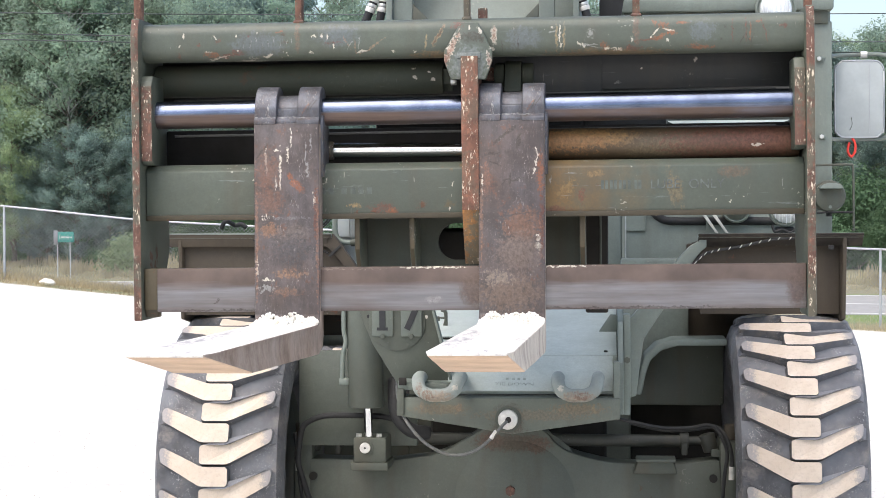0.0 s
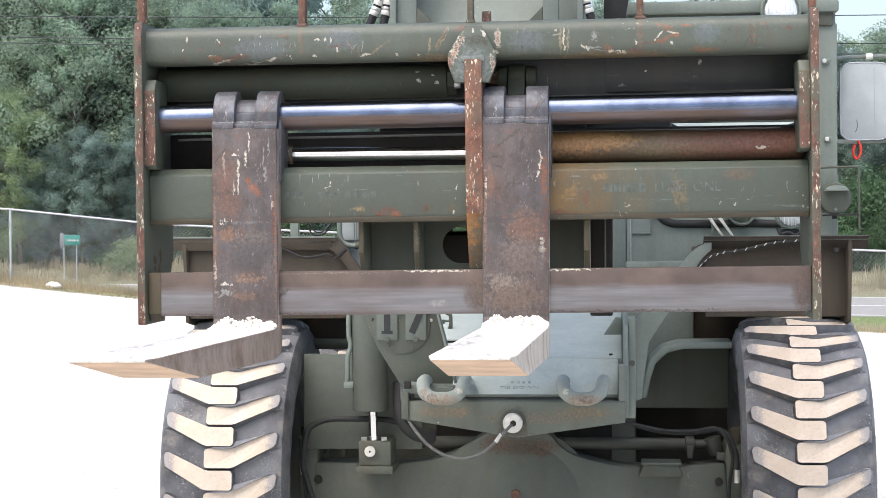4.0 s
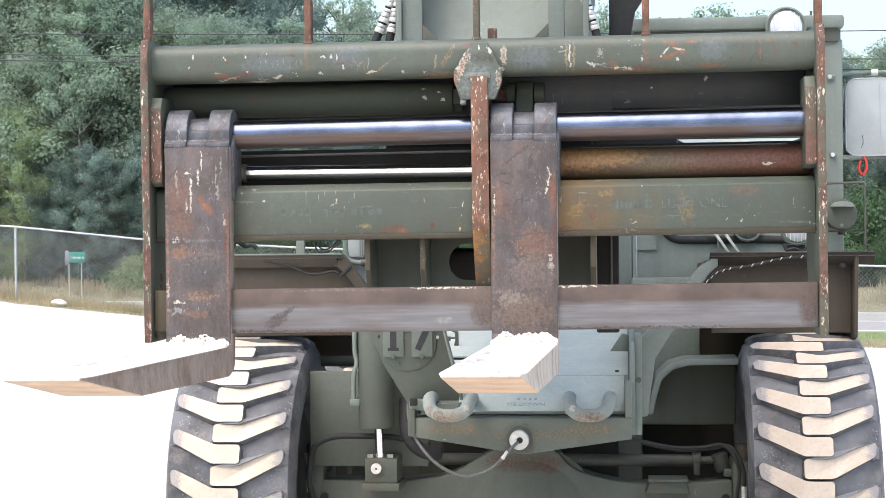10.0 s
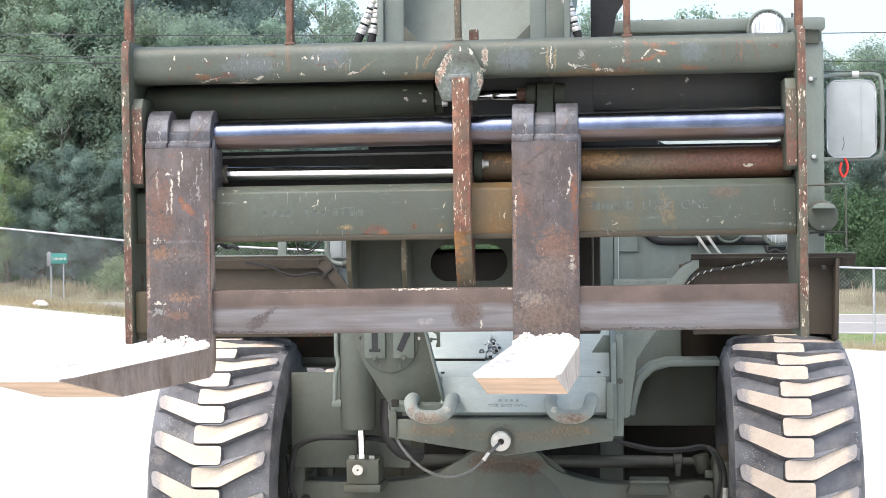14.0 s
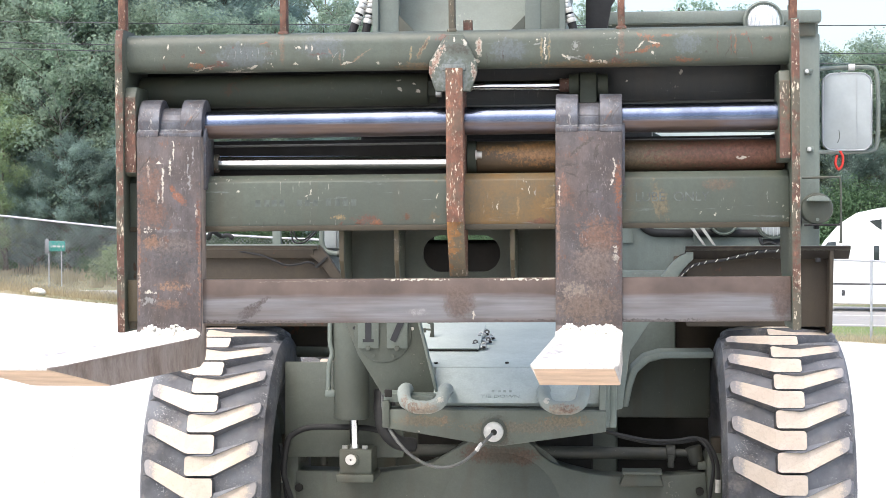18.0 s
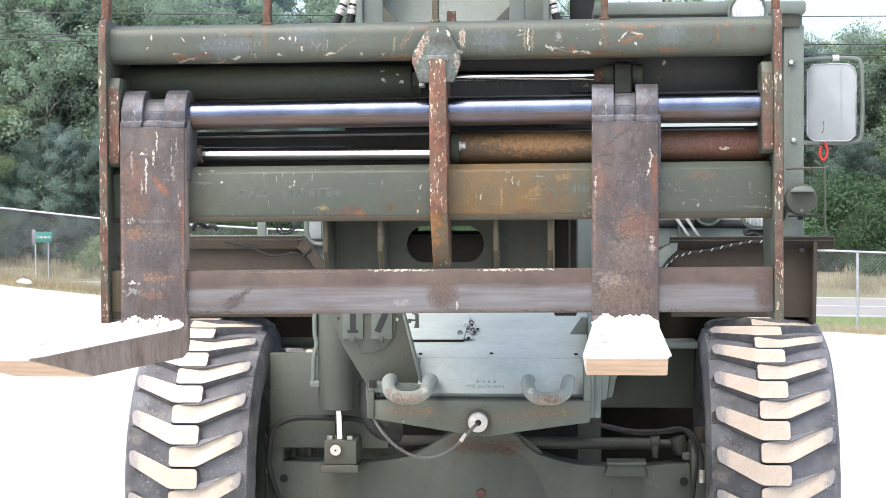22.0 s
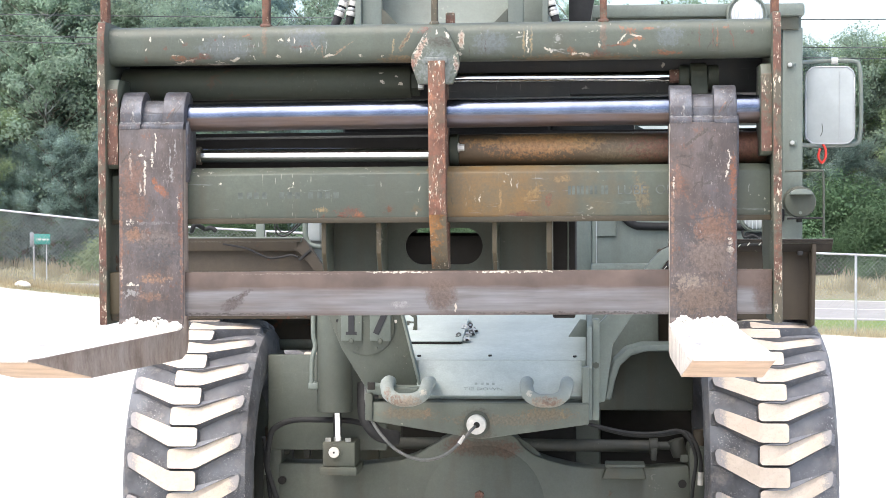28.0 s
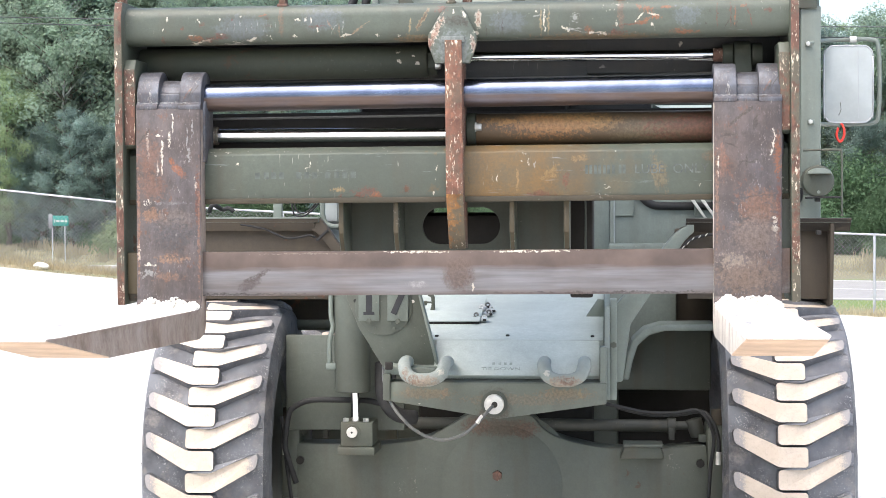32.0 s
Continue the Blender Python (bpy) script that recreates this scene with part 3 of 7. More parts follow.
GRIMY = painted("oily_axle_paint", (0.106, 0.116, 0.093), 0.25, 0.1, 0.4, 0.6, 0.05, spots=[(0.0, 0.79, 0.16, 0.035, (0.085, 0.06, 0.04), 2), (-0.10, 0.80, 0.05, 0.03, (0.10, 0.062, 0.042), 3), (0.09, 0.78, 0.05, 0.03, (0.10, 0.062, 0.042), 3)])
OILY = painted("oily_steering_paint", (0.036, 0.038, 0.030), 0.2, 0.1, 0.5, 0.6, 0.05)
# Mud brown taken almost to black for the shade at the fender's edge.
SHADED_MUD = painted("dried_mud_paint", (0.026, 0.021, 0.015), 0.3, 0.1, 0.5, 0.85, 0.0)
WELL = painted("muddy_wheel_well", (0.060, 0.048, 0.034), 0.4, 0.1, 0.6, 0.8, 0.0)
SHANK_A = [(0.012, 1.905, 0.0025, 0.032, CREAM, 4), (0.003, 1.868, 0.0028, 0.034, CREAM, 4), (-0.017, 1.820, 0.0042, 0.055, CREAM, 4), (-0.027, 1.873, 0.007, 0.004, CREAM, 4), (-0.056, 1.830, 0.003, 0.050, CREAM, 5), (-0.030, 1.780, 0.003, 0.03, CREAM, 5), (0.052, 1.868, 0.003, 0.036, PALE_SCRATCH, 4), (0.057, 1.818, 0.005, 0.022, PALE_SCRATCH, 5), (0.068, 1.890, 0.002, 0.030, PALE_SCRATCH, 3), (0.027, 1.778, 0.026, 0.011, FLAME, 3, -42), (0.012, 1.800, 0.014, 0.008, FLAME, 4, -50), (-0.050, 1.815, 0.030, 0.045, (0.142, 0.082, 0.060), 5), (-0.045, 1.735, 0.035, 0.035, (0.142, 0.082, 0.060), 5), (0.0, 1.688, 0.060, 0.003, (0.17, 0.162, 0.157), 8), (-0.046, 1.655, 0.026, 0.020, (0.21, 0.12, 0.075), 4), (0.02, 1.64, 0.05, 0.03, (0.14, 0.115, 0.10), 4), (-0.072, 1.865, 0.034, 0.003, SOOT, 3, 52), (0.076, 1.735, 0.004, 0.022, CREAM, 8), (0.080, 1.70, 0.006, 0.08, RUST, 4), (-0.055, 1.690, 0.014, 0.006, CREAM, 8), (0.02, 1.603, 0.004, 0.0045, CREAM, 1), (-0.082, 1.553, 0.004, 0.03, CREAM, 6), (0.003, 1.535, 0.034, 0.012, (0.26, 0.15, 0.09), 6), (-0.057, 1.520, 0.021, 0.0035, CREAM, 4), (-0.057, 1.497, 0.024, 0.010, PALE_SCRATCH, 8), (0.0, 1.487, 0.036, 0.012, (0.20, 0.12, 0.08), 6), (0.02, 1.60, 0.05, 0.04, (0.072, 0.066, 0.066), 5), (0.045, 1.535, 0.014, 0.008, (0.24, 0.15, 0.10), 6), (-0.083, 1.62, 0.004, 0.16, (0.24, 0.13, 0.085), 4), (0.084, 1.62, 0.004, 0.16, (0.24, 0.13, 0.085), 4)]
SHANK_B = [(0.0, 1.783, 0.024, 0.0028, SOOT, 2), (-0.004, 1.785, 0.0028, 0.020, SOOT, 2), (0.020, 1.788, 0.014, 0.002, SOOT, 2, 8), (-0.020, 1.778, 0.012, 0.002, SOOT, 2, 40), (-0.050, 1.855, 0.024, 0.003, SOOT, 3, 8), (-0.045, 1.830, 0.020, 0.002, SOOT, 3, -20), (-0.02, 1.905, 0.045, 0.004, SOOT, 3, 38), (0.02, 1.89, 0.02, 0.006, SOOT, 5, 70), (0.064, 1.825, 0.030, 0.003, CREAM, 5, 78), (0.070, 1.86, 0.014, 0.003, CREAM, 5, 100), (0.078, 1.80, 0.009, 0.055, FLAME, 5), (0.080, 1.65, 0.007, 0.09, RUST, 5), (-0.068, 1.79, 0.012, 0.05, (0.18, 0.10, 0.07), 4), (-0.079, 1.78, 0.002, 0.03, CREAM, 8), (-0.082, 1.68, 0.004, 0.12, (0.22, 0.13, 0.085), 5), (0.03, 1.66, 0.05, 0.05, (0.165, 0.095, 0.065), 4), (0.0, 1.69, 0.06, 0.002, (0.05, 0.045, 0.045), 4, 6), (0.0, 1.48, 0.085, 0.05, (0.15, 0.108, 0.082), 5), (0.072, 1.61, 0.008, 0.018, CREAM, 6), (0.068, 1.635, 0.012, 0.002, CREAM, 4, 35), (0.02, 1.59, 0.06, 0.05, (0.15, 0.115, 0.095), 4), (-0.04, 1.52, 0.04, 0.02, (0.20, 0.16, 0.13), 6)]
STEEL_A = fork_steel("forged_fork_steel", SHANK_A)
STEEL_B = fork_steel("scaled_fork_steel", SHANK_B, (0.068, 0.057, 0.053), (0.104, 0.096, 0.097))
KNUCKLE = fork_steel("blued_hook_steel", [(0.06, 1.99, 0.02, 0.002, SOOT, 3, 65), (0.05, 1.985, 0.02, 0.002, (0.16, 0.08, 0.05), 3, 55), (0.07, 1.995, 0.02, 0.0016, SOOT, 3, 60), (-0.05, 1.98, 0.0014, 0.02, PALE_SCRATCH, 3), (0.035, 1.957, 0.012, 0.004, SOOT, 4), (0.04, 1.962, 0.05, 0.002, PALE_SCRATCH, 4), (-0.04, 1.962, 0.05, 0.002, PALE_SCRATCH, 5)], (0.088, 0.094, 0.110), (0.150, 0.160, 0.182), 0.35)
EDGE = rusty("rusted_edge", (0.118, 0.06, 0.043), 0.95)
BAR = rusty("rusted_upright", (0.15, 0.075, 0.05), 0.35)
RIB = rusty("flaking_rib_rust", (0.15, 0.068, 0.043), 1.0, 0.4)
ORANGE = rusty("orange_rusted_rib", (0.24, 0.115, 0.04), 0.45)
def dusted(name, base, dust, lo, hi, streak=(1, 0.22, 1)):
    """Worn steel under a broken film of pale stone dust."""
    m, n, l, b = shader(name, 0.8)
    v = coords(n, l, streak)
    under = blend(n, l, steps(n, l, grain(n, l, v, 18, 5, 0.7), 0.3, 0.7), tuple(c * 0.65 for c in base), tuple(c * 1.35 for c in base))
    mask = maths(n, l, "ADD", maths(n, l, "MULTIPLY", grain(n, l, v, 9, 5, 0.65), 0.75), maths(n, l, "MULTIPLY", grain(n, l, v, 120, 4, 0.75), 0.35))
    pale = blend(n, l, steps(n, l, grain(n, l, v, 55, 5, 0.7), 0.35, 0.75), dust, tuple(c * 0.78 for c in dust))
    l.new(blend(n, l, steps(n, l, mask, lo, hi), under, pale), b.inputs["Base Color"])
    relief(n, l, b, grain(n, l, v, 130, 4, 0.7), 0.5, 0.003)
    return m


DUST = dusted("pale_stone_dust", (0.36, 0.35, 0.35), (0.72, 0.675, 0.60), 0.41, 0.54)
DUSTED_FLANK = dusted("dust_caked_fork_flank", (0.26, 0.21, 0.18), (0.60, 0.55, 0.48), 0.36, 0.58, (1, 1, 0.4))
DUSTY_SIDE = dusted("dust_streaked_fork_flank", (0.205, 0.150, 0.118), (0.37, 0.32, 0.28), 0.46, 0.78, (1, 0.8, 0.5))
GRIT = plain("stone_grit", (0.80, 0.76, 0.68), 0.9, 0, 0.15, 30, 0.2)
# The cream flecks at z 1.55 paint the highlight of the lit top edge.
BEAM = banded("rubbed_beam_steel", (0.102, 0.073, 0.059), (0.205, 0.20, 0.205), 1.437, 1.503, 0.010, 0.55, 0.48, 0.25, 0.5, spots=[(-0.560, 1.466, 0.030, 0.014, (0.085, 0.070, 0.064), 1.2, 20), (-0.545, 1.484, 0.034, 0.009, (0.085, 0.07, 0.064), 1.2, 28), (-0.572, 1.452, 0.024, 0.008, (0.10, 0.085, 0.08), 1.5, 10), (-0.525, 1.494, 0.026, 0.006, (0.085, 0.07, 0.064), 1.2, 32), (-0.70, 1.462, 0.010, 0.003, SOOT, 2, 40), (-0.39, 1.547, 0.14, 0.0012, (0.20, 0.16, 0.13), 6), (-0.62, 1.437, 0.20, 0.003, (0.06, 0.05, 0.045), 3), (0.40, 1.437, 0.30, 0.003, (0.06, 0.05, 0.045), 3), (-0.10, 1.462, 0.03, 0.010, (0.30, 0.29, 0.28), 2), (0.01, 1.49, 0.045, 0.05, (0.115, 0.08, 0.062), 1.0), (0.05, 1.455, 0.004, 0.012, CREAM, 3), (0.20, 1.55, 0.12, 0.003, CREAM, 4), (-0.10, 1.55, 0.10, 0.003, CREAM, 4), (0.875, 1.49, 0.03, 0.06, (0.11, 0.075, 0.06), 0.8)])
# Bluish chrome; the brown reflection on its lower half is painted as a band.
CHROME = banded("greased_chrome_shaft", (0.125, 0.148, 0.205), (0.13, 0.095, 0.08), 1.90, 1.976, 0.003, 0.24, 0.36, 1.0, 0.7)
ROD = plain("polished_chrome_rod", (0.72, 0.72, 0.70), 0.13, 1.0, 0.05, 12, 0)
RUBBER = dusty_rubber("dusty_black_rubber")
TREAD = worn_tread("dust_caked_tread")
# Tan for the underside of the fork tips.
TAN = plain("tan_stone_dust", (0.54, 0.395, 0.28), 0.9, 0, 0.2, 12, 0.3)
BLACK = plain("black_hose_rubber", (0.018, 0.018, 0.018), 0.75, 0, 0.3, 30, 0.1)
# Near-black that stands for the shade in gaps, holes and recesses.
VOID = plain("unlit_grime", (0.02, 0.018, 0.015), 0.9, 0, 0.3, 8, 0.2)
CABLE = plain("grey_braided_cable", (0.13, 0.13, 0.12), 0.5, 0.3, 0.2, 60, 0.3)
ZINC = plain("zinc_plated_steel", (0.55, 0.55, 0.52), 0.4, 0.7, 0.2, 25, 0.15)
PALE_BARK = plain("pale_grey_bark", (0.30, 0.31, 0.29), 0.9, 0, 0.2, 6, 0.3)
PALE = plain("pale_worn_metal", (0.62, 0.60, 0.55), 0.5, 0.3, 0.2, 40, 0.2)
MIRROR_BACK = plain("weathered_grey_plastic", (0.37, 0.40, 0.395), 0.6, 0, 0.12, 8, 0.1)
INK = plain("dark_number_paint", (0.022, 0.024, 0.027), 0.7, 0, 0.3, 30, 0)
FAINT = plain("ghost_of_stencil", (0.088, 0.101, 0.088), 0.8, 0, 0.35, 60, 0)
DECK_INK = plain("worn_deck_stencil", (0.30, 0.335, 0.305), 0.8, 0, 0.4, 60, 0)
STENCIL = plain("faded_stencil_ink", (0.106, 0.117, 0.108), 0.8, 0, 0.6, 60, 0)
RED = plain("red_webbing", (0.65, 0.04, 0.025), 0.6, 0, 0.1, 20, 0)
LENS = plain("clear_lamp_lens", (0.85, 0.87, 0.88), 0.08, 0.6, 0.08, 60, 0.6)
GLASS = plain("dark_cab_glass", (0.03, 0.04, 0.04), 0.06, 0, 0.1, 2, 0)
# Pale colour that paints the sky reflected in the cab window.
SKY_PANE = plain("hazed_clear_plastic", (0.50, 0.56, 0.54), 0.2, 0, 0.1, 3, 0)
GALV = plain("galvanised_steel", (0.55, 0.57, 0.58), 0.45, 0.6, 0.15, 10, 0.05)
TAN_CHIP = plain("brown_stone_chip", (0.30, 0.255, 0.205), 0.9, 0, 0.4, 40, 0.2)
RAIL = plain("weathered_zinc_rail", (0.42, 0.435, 0.45), 0.55, 0.5, 0.2, 6, 0.05)
MESH_WIRE = plain("dull_zinc_wire", (0.36, 0.37, 0.38), 0.55, 0.5, 0.15, 10, 0)
GROUND = ground_material()
ASPHALT = plain("road_asphalt", (0.29, 0.28, 0.265), 0.9, 0, 0.15, 2, 0.2)
LINE = plain("road_paint", (0.75, 0.74, 0.70), 0.8, 0, 0.1, 5, 0)
SIGN_GREY = plain("faded_sign_lettering", (0.46, 0.46, 0.43), 0.7, 0, 0.2, 20, 0)
BARK = plain("tree_bark", (0.16, 0.14, 0.115), 0.9, 0, 0.35, 6, 0.6)
# Leaf green, paled and blued to hold the haze of distance.
LEAF = pieces("broadleaf_foliage", (0.202, 0.272, 0.242), 0.6, 0.68)
LEAF_MID = pieces("pale_green_foliage", (0.25, 0.325, 0.245), 0.6, 0.45)
LEAF_LIGHT = pieces("light_green_foliage", (0.265, 0.345, 0.20), 0.6, 0.42)
SHRUB = pieces("shrub_foliage", (0.112, 0.178, 0.098), 0.6, 0.6)
STRAW = pieces("dry_grass_blades", (0.42, 0.37, 0.23), 0.8, 0.4, 0.03)
WEED = pieces("dry_straw_weeds", (0.43, 0.40, 0.27), 0.8, 0.45, 0.04)
WIRE = plain("power_cable", (0.05, 0.055, 0.06), 0.6, 0, 0.2, 2, 0)
SIGN = plain("green_road_sign", (0.012, 0.19, 0.155), 0.4, 0, 0.1, 5, 0)
WHITE = plain("white_paint", (0.84, 0.84, 0.83), 0.3, 0, 0.05, 3, 0)
SILVER = plain("bare_aluminium", (0.6, 0.6, 0.6), 0.35, 0.8, 0.1, 4, 0)
DULL = plain("brake_dusted_alloy", (0.22, 0.22, 0.23), 0.45, 0.6, 0.3, 14, 0)
NAVY = plain("dark_blue_paint", (0.028, 0.03, 0.055), 0.25, 0, 0.1, 3, 0)
TAIL = plain("red_tail_lens", (0.5, 0.02, 0.02), 0.2, 0, 0.1, 10, 0)
TRIM = plain("black_trim", (0.025, 0.025, 0.027), 0.5, 0, 0.2, 9, 0)

# ---- building blocks ----


def block(bm, x0, x1, y0, y1, z0, z1, bevel=0.0):
    """A box between two corners, with rounded edges."""
    r = bmesh.ops.create_cube(bm, size=1)
    bmesh.ops.transform(bm, matrix=Matrix.Translation(((x0 + x1) / 2, (y0 + y1) / 2, (z0 + z1) / 2)) @ Matrix.Diagonal((x1 - x0, y1 - y0, z1 - z0, 1)), verts=r["verts"])
    if bevel:
        edges = list({e for v in r["verts"] for e in v.link_edges})
        bmesh.ops.bevel(bm, geom=edges, offset=bevel, segments=2, profile=0.5, affect="EDGES", clamp_overlap=True)
    return bm


def prism(bm, outline, axis, a, b, bevel=0.0):
    """An outline pushed along an axis from a to b. The outline is (y, z), (x, z) or (x, y)."""
    def at(p, h):
        return {"x": (h, p[0], p[1]), "y": (p[0], h, p[1]), "z": (p[0], p[1], h)}[axis]
    lo, hi = [bm.verts.new(at(p, a)) for p in outline], [bm.verts.new(at(p, b)) for p in outline]
    k = len(outline)
    faces = [bm.faces.new(lo), bm.faces.new(hi[::-1])]
    faces += [bm.faces.new((lo[i], hi[i], hi[(i + 1) % k], lo[(i + 1) % k])) for i in range(k)]
    bmesh.ops.recalc_face_normals(bm, faces=faces)
    if bevel:
        edges = list({e for f in faces for e in f.edges})
        bmesh.ops.bevel(bm, geom=edges, offset=bevel, segments=2, profile=0.5, affect="EDGES", clamp_overlap=True)
    return bm


def rounded(a0, a1, b0, b1, r, k=6):
    """A rectangle with round corners, as an outline."""
    out = []
    for ca, cb, start in ((a1 - r, b1 - r, 0), (a0 + r, b1 - r, 90), (a0 + r, b0 + r, 180), (a1 - r, b0 + r, 270)):
        out += [(ca + r * math.cos(radians(start + 90 * i / k)), cb + r * math.sin(radians(start + 90 * i / k))) for i in range(k + 1)]
    return out


def chamfered(outline, c):
    """Cuts each corner of an outline."""
    out = []
    for i, p in enumerate(outline):
        p, a, b = Vector(p), Vector(outline[i - 1]), Vector(outline[(i + 1) % len(outline)])
        for o in (a, b):
            d = o - p
            out.append(tuple(p + d * min(0.4, c / d.length)))
    return out


def rod(bm, p, q, r, r2=None, sides=20, bevel=0.0):
    """A round bar from p to q."""
    p, q = Vector(p), Vector(q)
    d = q - p
    m = Matrix.Translation((p + q) / 2) @ d.to_track_quat("Z", "Y").to_matrix().to_4x4()
    made = bmesh.ops.create_cone(bm, cap_ends=True, segments=sides, radius1=r, radius2=r if r2 is None else r2, depth=d.length, matrix=m)
    if bevel:
        rims = [e for e in {e for v in made["verts"] for e in v.link_edges} if abs((e.verts[0].co - e.verts[1].co).normalized().dot(d.normalized())) < 0.1]
        bmesh.ops.bevel(bm, geom=rims, offset=bevel, segments=2, profile=0.5, affect="EDGES", clamp_overlap=True)
    return bm


def hose(bm, path, r, sides=8, fine=5):
    """A tube along a smooth line through the given points."""
    pts = [Vector(p) for p in path]
    line = []
    for i in range(len(pts) - 1):
        a, b, c, d = pts[max(i - 1, 0)], pts[i], pts[i + 1], pts[min(i + 2, len(pts) - 1)]
        for k in range(fine):
            t = k / fine
            line.append(0.5 * (2 * b + (c - a) * t + (2 * a - 5 * b + 4 * c - d) * t * t + (3 * b - a - 3 * c + d) * t ** 3))
    line.append(pts[-1])
    rings, side = [], None
    for i, p in enumerate(line):
        ahead = (line[min(i + 1, len(line) - 1)] - line[max(i - 1, 0)]).normalized()
        side = ahead.orthogonal() if side is None else side - ahead * side.dot(ahead)
        side.normalize()
        up = ahead.cross(side)
        rr = r[min(i * len(r) // len(line), len(r) - 1)] if isinstance(r, (list, tuple)) else r
        rings.append([bm.verts.new(p + rr * (side * math.cos(a) + up * math.sin(a))) for a in (2 * math.pi * k / sides for k in range(sides))])
    for u, w in zip(rings, rings[1:]):
        for k in range(sides):
            bm.faces.new((u[k], u[(k + 1) % sides], w[(k + 1) % sides], w[k]))
    bm.faces.new(rings[0][::-1])
    bm.faces.new(rings[-1])
    return bm


def lathe(bm, profile, m, sides=48):
    """A shape of revolution about local x; the profile is (along, radius)."""
    rings = []
    for u, r in profile:
        rings.append([bm.verts.new(m @ Vector((u, r * math.cos(2 * math.pi * k / sides), r * math.sin(2 * math.pi * k / sides)))) for k in range(sides)])
    for a, b in zip(rings, rings[1:]):
        for k in range(sides):
            bm.faces.new((a[k], b[k], b[(k + 1) % sides], a[(k + 1) % sides]))
    bm.faces.new(rings[0])
    bm.faces.new(rings[-1][::-1])
    bmesh.ops.recalc_face_normals(bm, faces=bm.faces)
    return bm


def part(name, bm, material, parent=None, label="", smooth=True, second=None, where=None):
    """Links a bmesh as one mesh object under its thing. Faces that meet where() take the second material."""
    me = bpy.data.meshes.new(name)
    if smooth:
        for f in bm.faces:
            f.smooth = True
        for e in bm.edges:
            if len(e.link_faces) == 2 and e.calc_face_angle(0) > 0.6:
                e.smooth = False
    me.materials.append(material)
    if second:
        me.materials.append(second)
        bm.normal_update()
        for f in bm.faces:
            f.material_index = int(where(f))
    bm.to_mesh(me)
    bm.free()
    ob = new(name, me)
    ob.parent = parent
    if label:
        tagged(ob, label)
    return ob


def same_mesh(name, me, parent, m):
    ob = new(name, me)
    ob.parent = parent
    ob.matrix_basis = m
    return ob


def thing(name, label, category, m=None, group="", kind=""):
    ob = new(name)
    ob.empty_display_size = 0.2
    if m is not None:
        ob.matrix_basis = m
    return tagged(ob, label, category, group, kind)


def mesh():
    return bmesh.new()


def lettering(words, size, m, material, parent, name="lettering", bold=0.0):
    """Flat letters in the built-in font, turned into a mesh."""
    cu = bpy.data.curves.new(name, "FONT")
    cu.body, cu.size, cu.align_x, cu.align_y, cu.extrude = words, size, "CENTER", "CENTER", 0.0008
    cu.offset = bold
    tmp = new(name, cu)
    me = bpy.data.meshes.new_from_object(tmp.evaluated_get(bpy.context.evaluated_depsgraph_get()))
    bpy.data.objects.remove(tmp)
    bpy.data.curves.remove(cu)
    me.materials.clear()
    me.materials.append(material)
    ob = new(name, me)
    ob.parent = parent
    ob.matrix_basis = m
    return ob


def cloud(name, verts, faces, material, parent=None, label=""):
    me = bpy.data.meshes.new(name)
    me.from_pydata(verts, [], faces)
    me.materials.append(material)
    ob = new(name, me)
    ob.parent = parent
    if label:
        tagged(ob, label)
    return ob

# ---- ground and road ----
ALONG, ACROSS = Vector((-0.957, 0.290, 0)), Vector((0.290, 0.957, 0))
ROAD_Z = -1.70


def ease(a, b, v):
    t = min(1, max(0, (v - a) / (b - a)))
    return t * t * (3 - 2 * t)


def fence_z(x):
    """Height of the lot's edge: it falls away to the east."""
    x = min(9, max(-15, x))
    return -0.156 - (0.107 if x < -9.5 else 0.0462) * (x + 9.5)


def fence_top(x):
    return 1.64 + 0.08 * ease(0, 5, x)


def road_z(x):
    """Height of the road: it dips towards the east."""
    return ROAD_Z - 0.28 * ease(-2, 8, x)


def ground_z(x, y):
    q = x * 0.290 + (y - 73.5) * 0.957
    z = fence_z(x) * ease(7, 35, y)
    return z + (road_z(x) - z) * max(ease(-27, -9.5, q), ease(37.2, 45, y)) if q < -8.5 else road_z(x) + 0.85 * ease(8.5, 15.5, q)


def make_ground():
    xs = [-3000, -1200, -500, -250, -150, -100, -75, -60, -50] + [-44 + 1.5 * i for i in range(42)] + [22, 27, 35, 45, 60, 80, 110, 160, 260, 500, 1200, 3000]
    ys = [-3000, -1000, -300, -100, -40, -15] + [-6 + 1.5 * i for i in range(78)] + [113, 120, 135, 160, 220, 400, 1000, 3000]
    verts = [(x, y, ground_z(x, y) + (0.025 * noise.noise((x * 0.3, y * 0.3, 0)) if 10 < y < 60 and abs(x) < 60 else 0)) for y in ys for x in xs]
    w = len(xs)
    faces = [(j * w + i, j * w + i + 1, (j + 1) * w + i + 1, (j + 1) * w + i) for j in range(len(ys) - 1) for i in range(w - 1)]
    ob = cloud("ground", verts, faces, GROUND)
    tagged(ob, "pale crushed stone lot running into dry grass verge", "ground", kind="structure")
    for p in ob.data.polygons:
        p.use_smooth = True


make_ground()


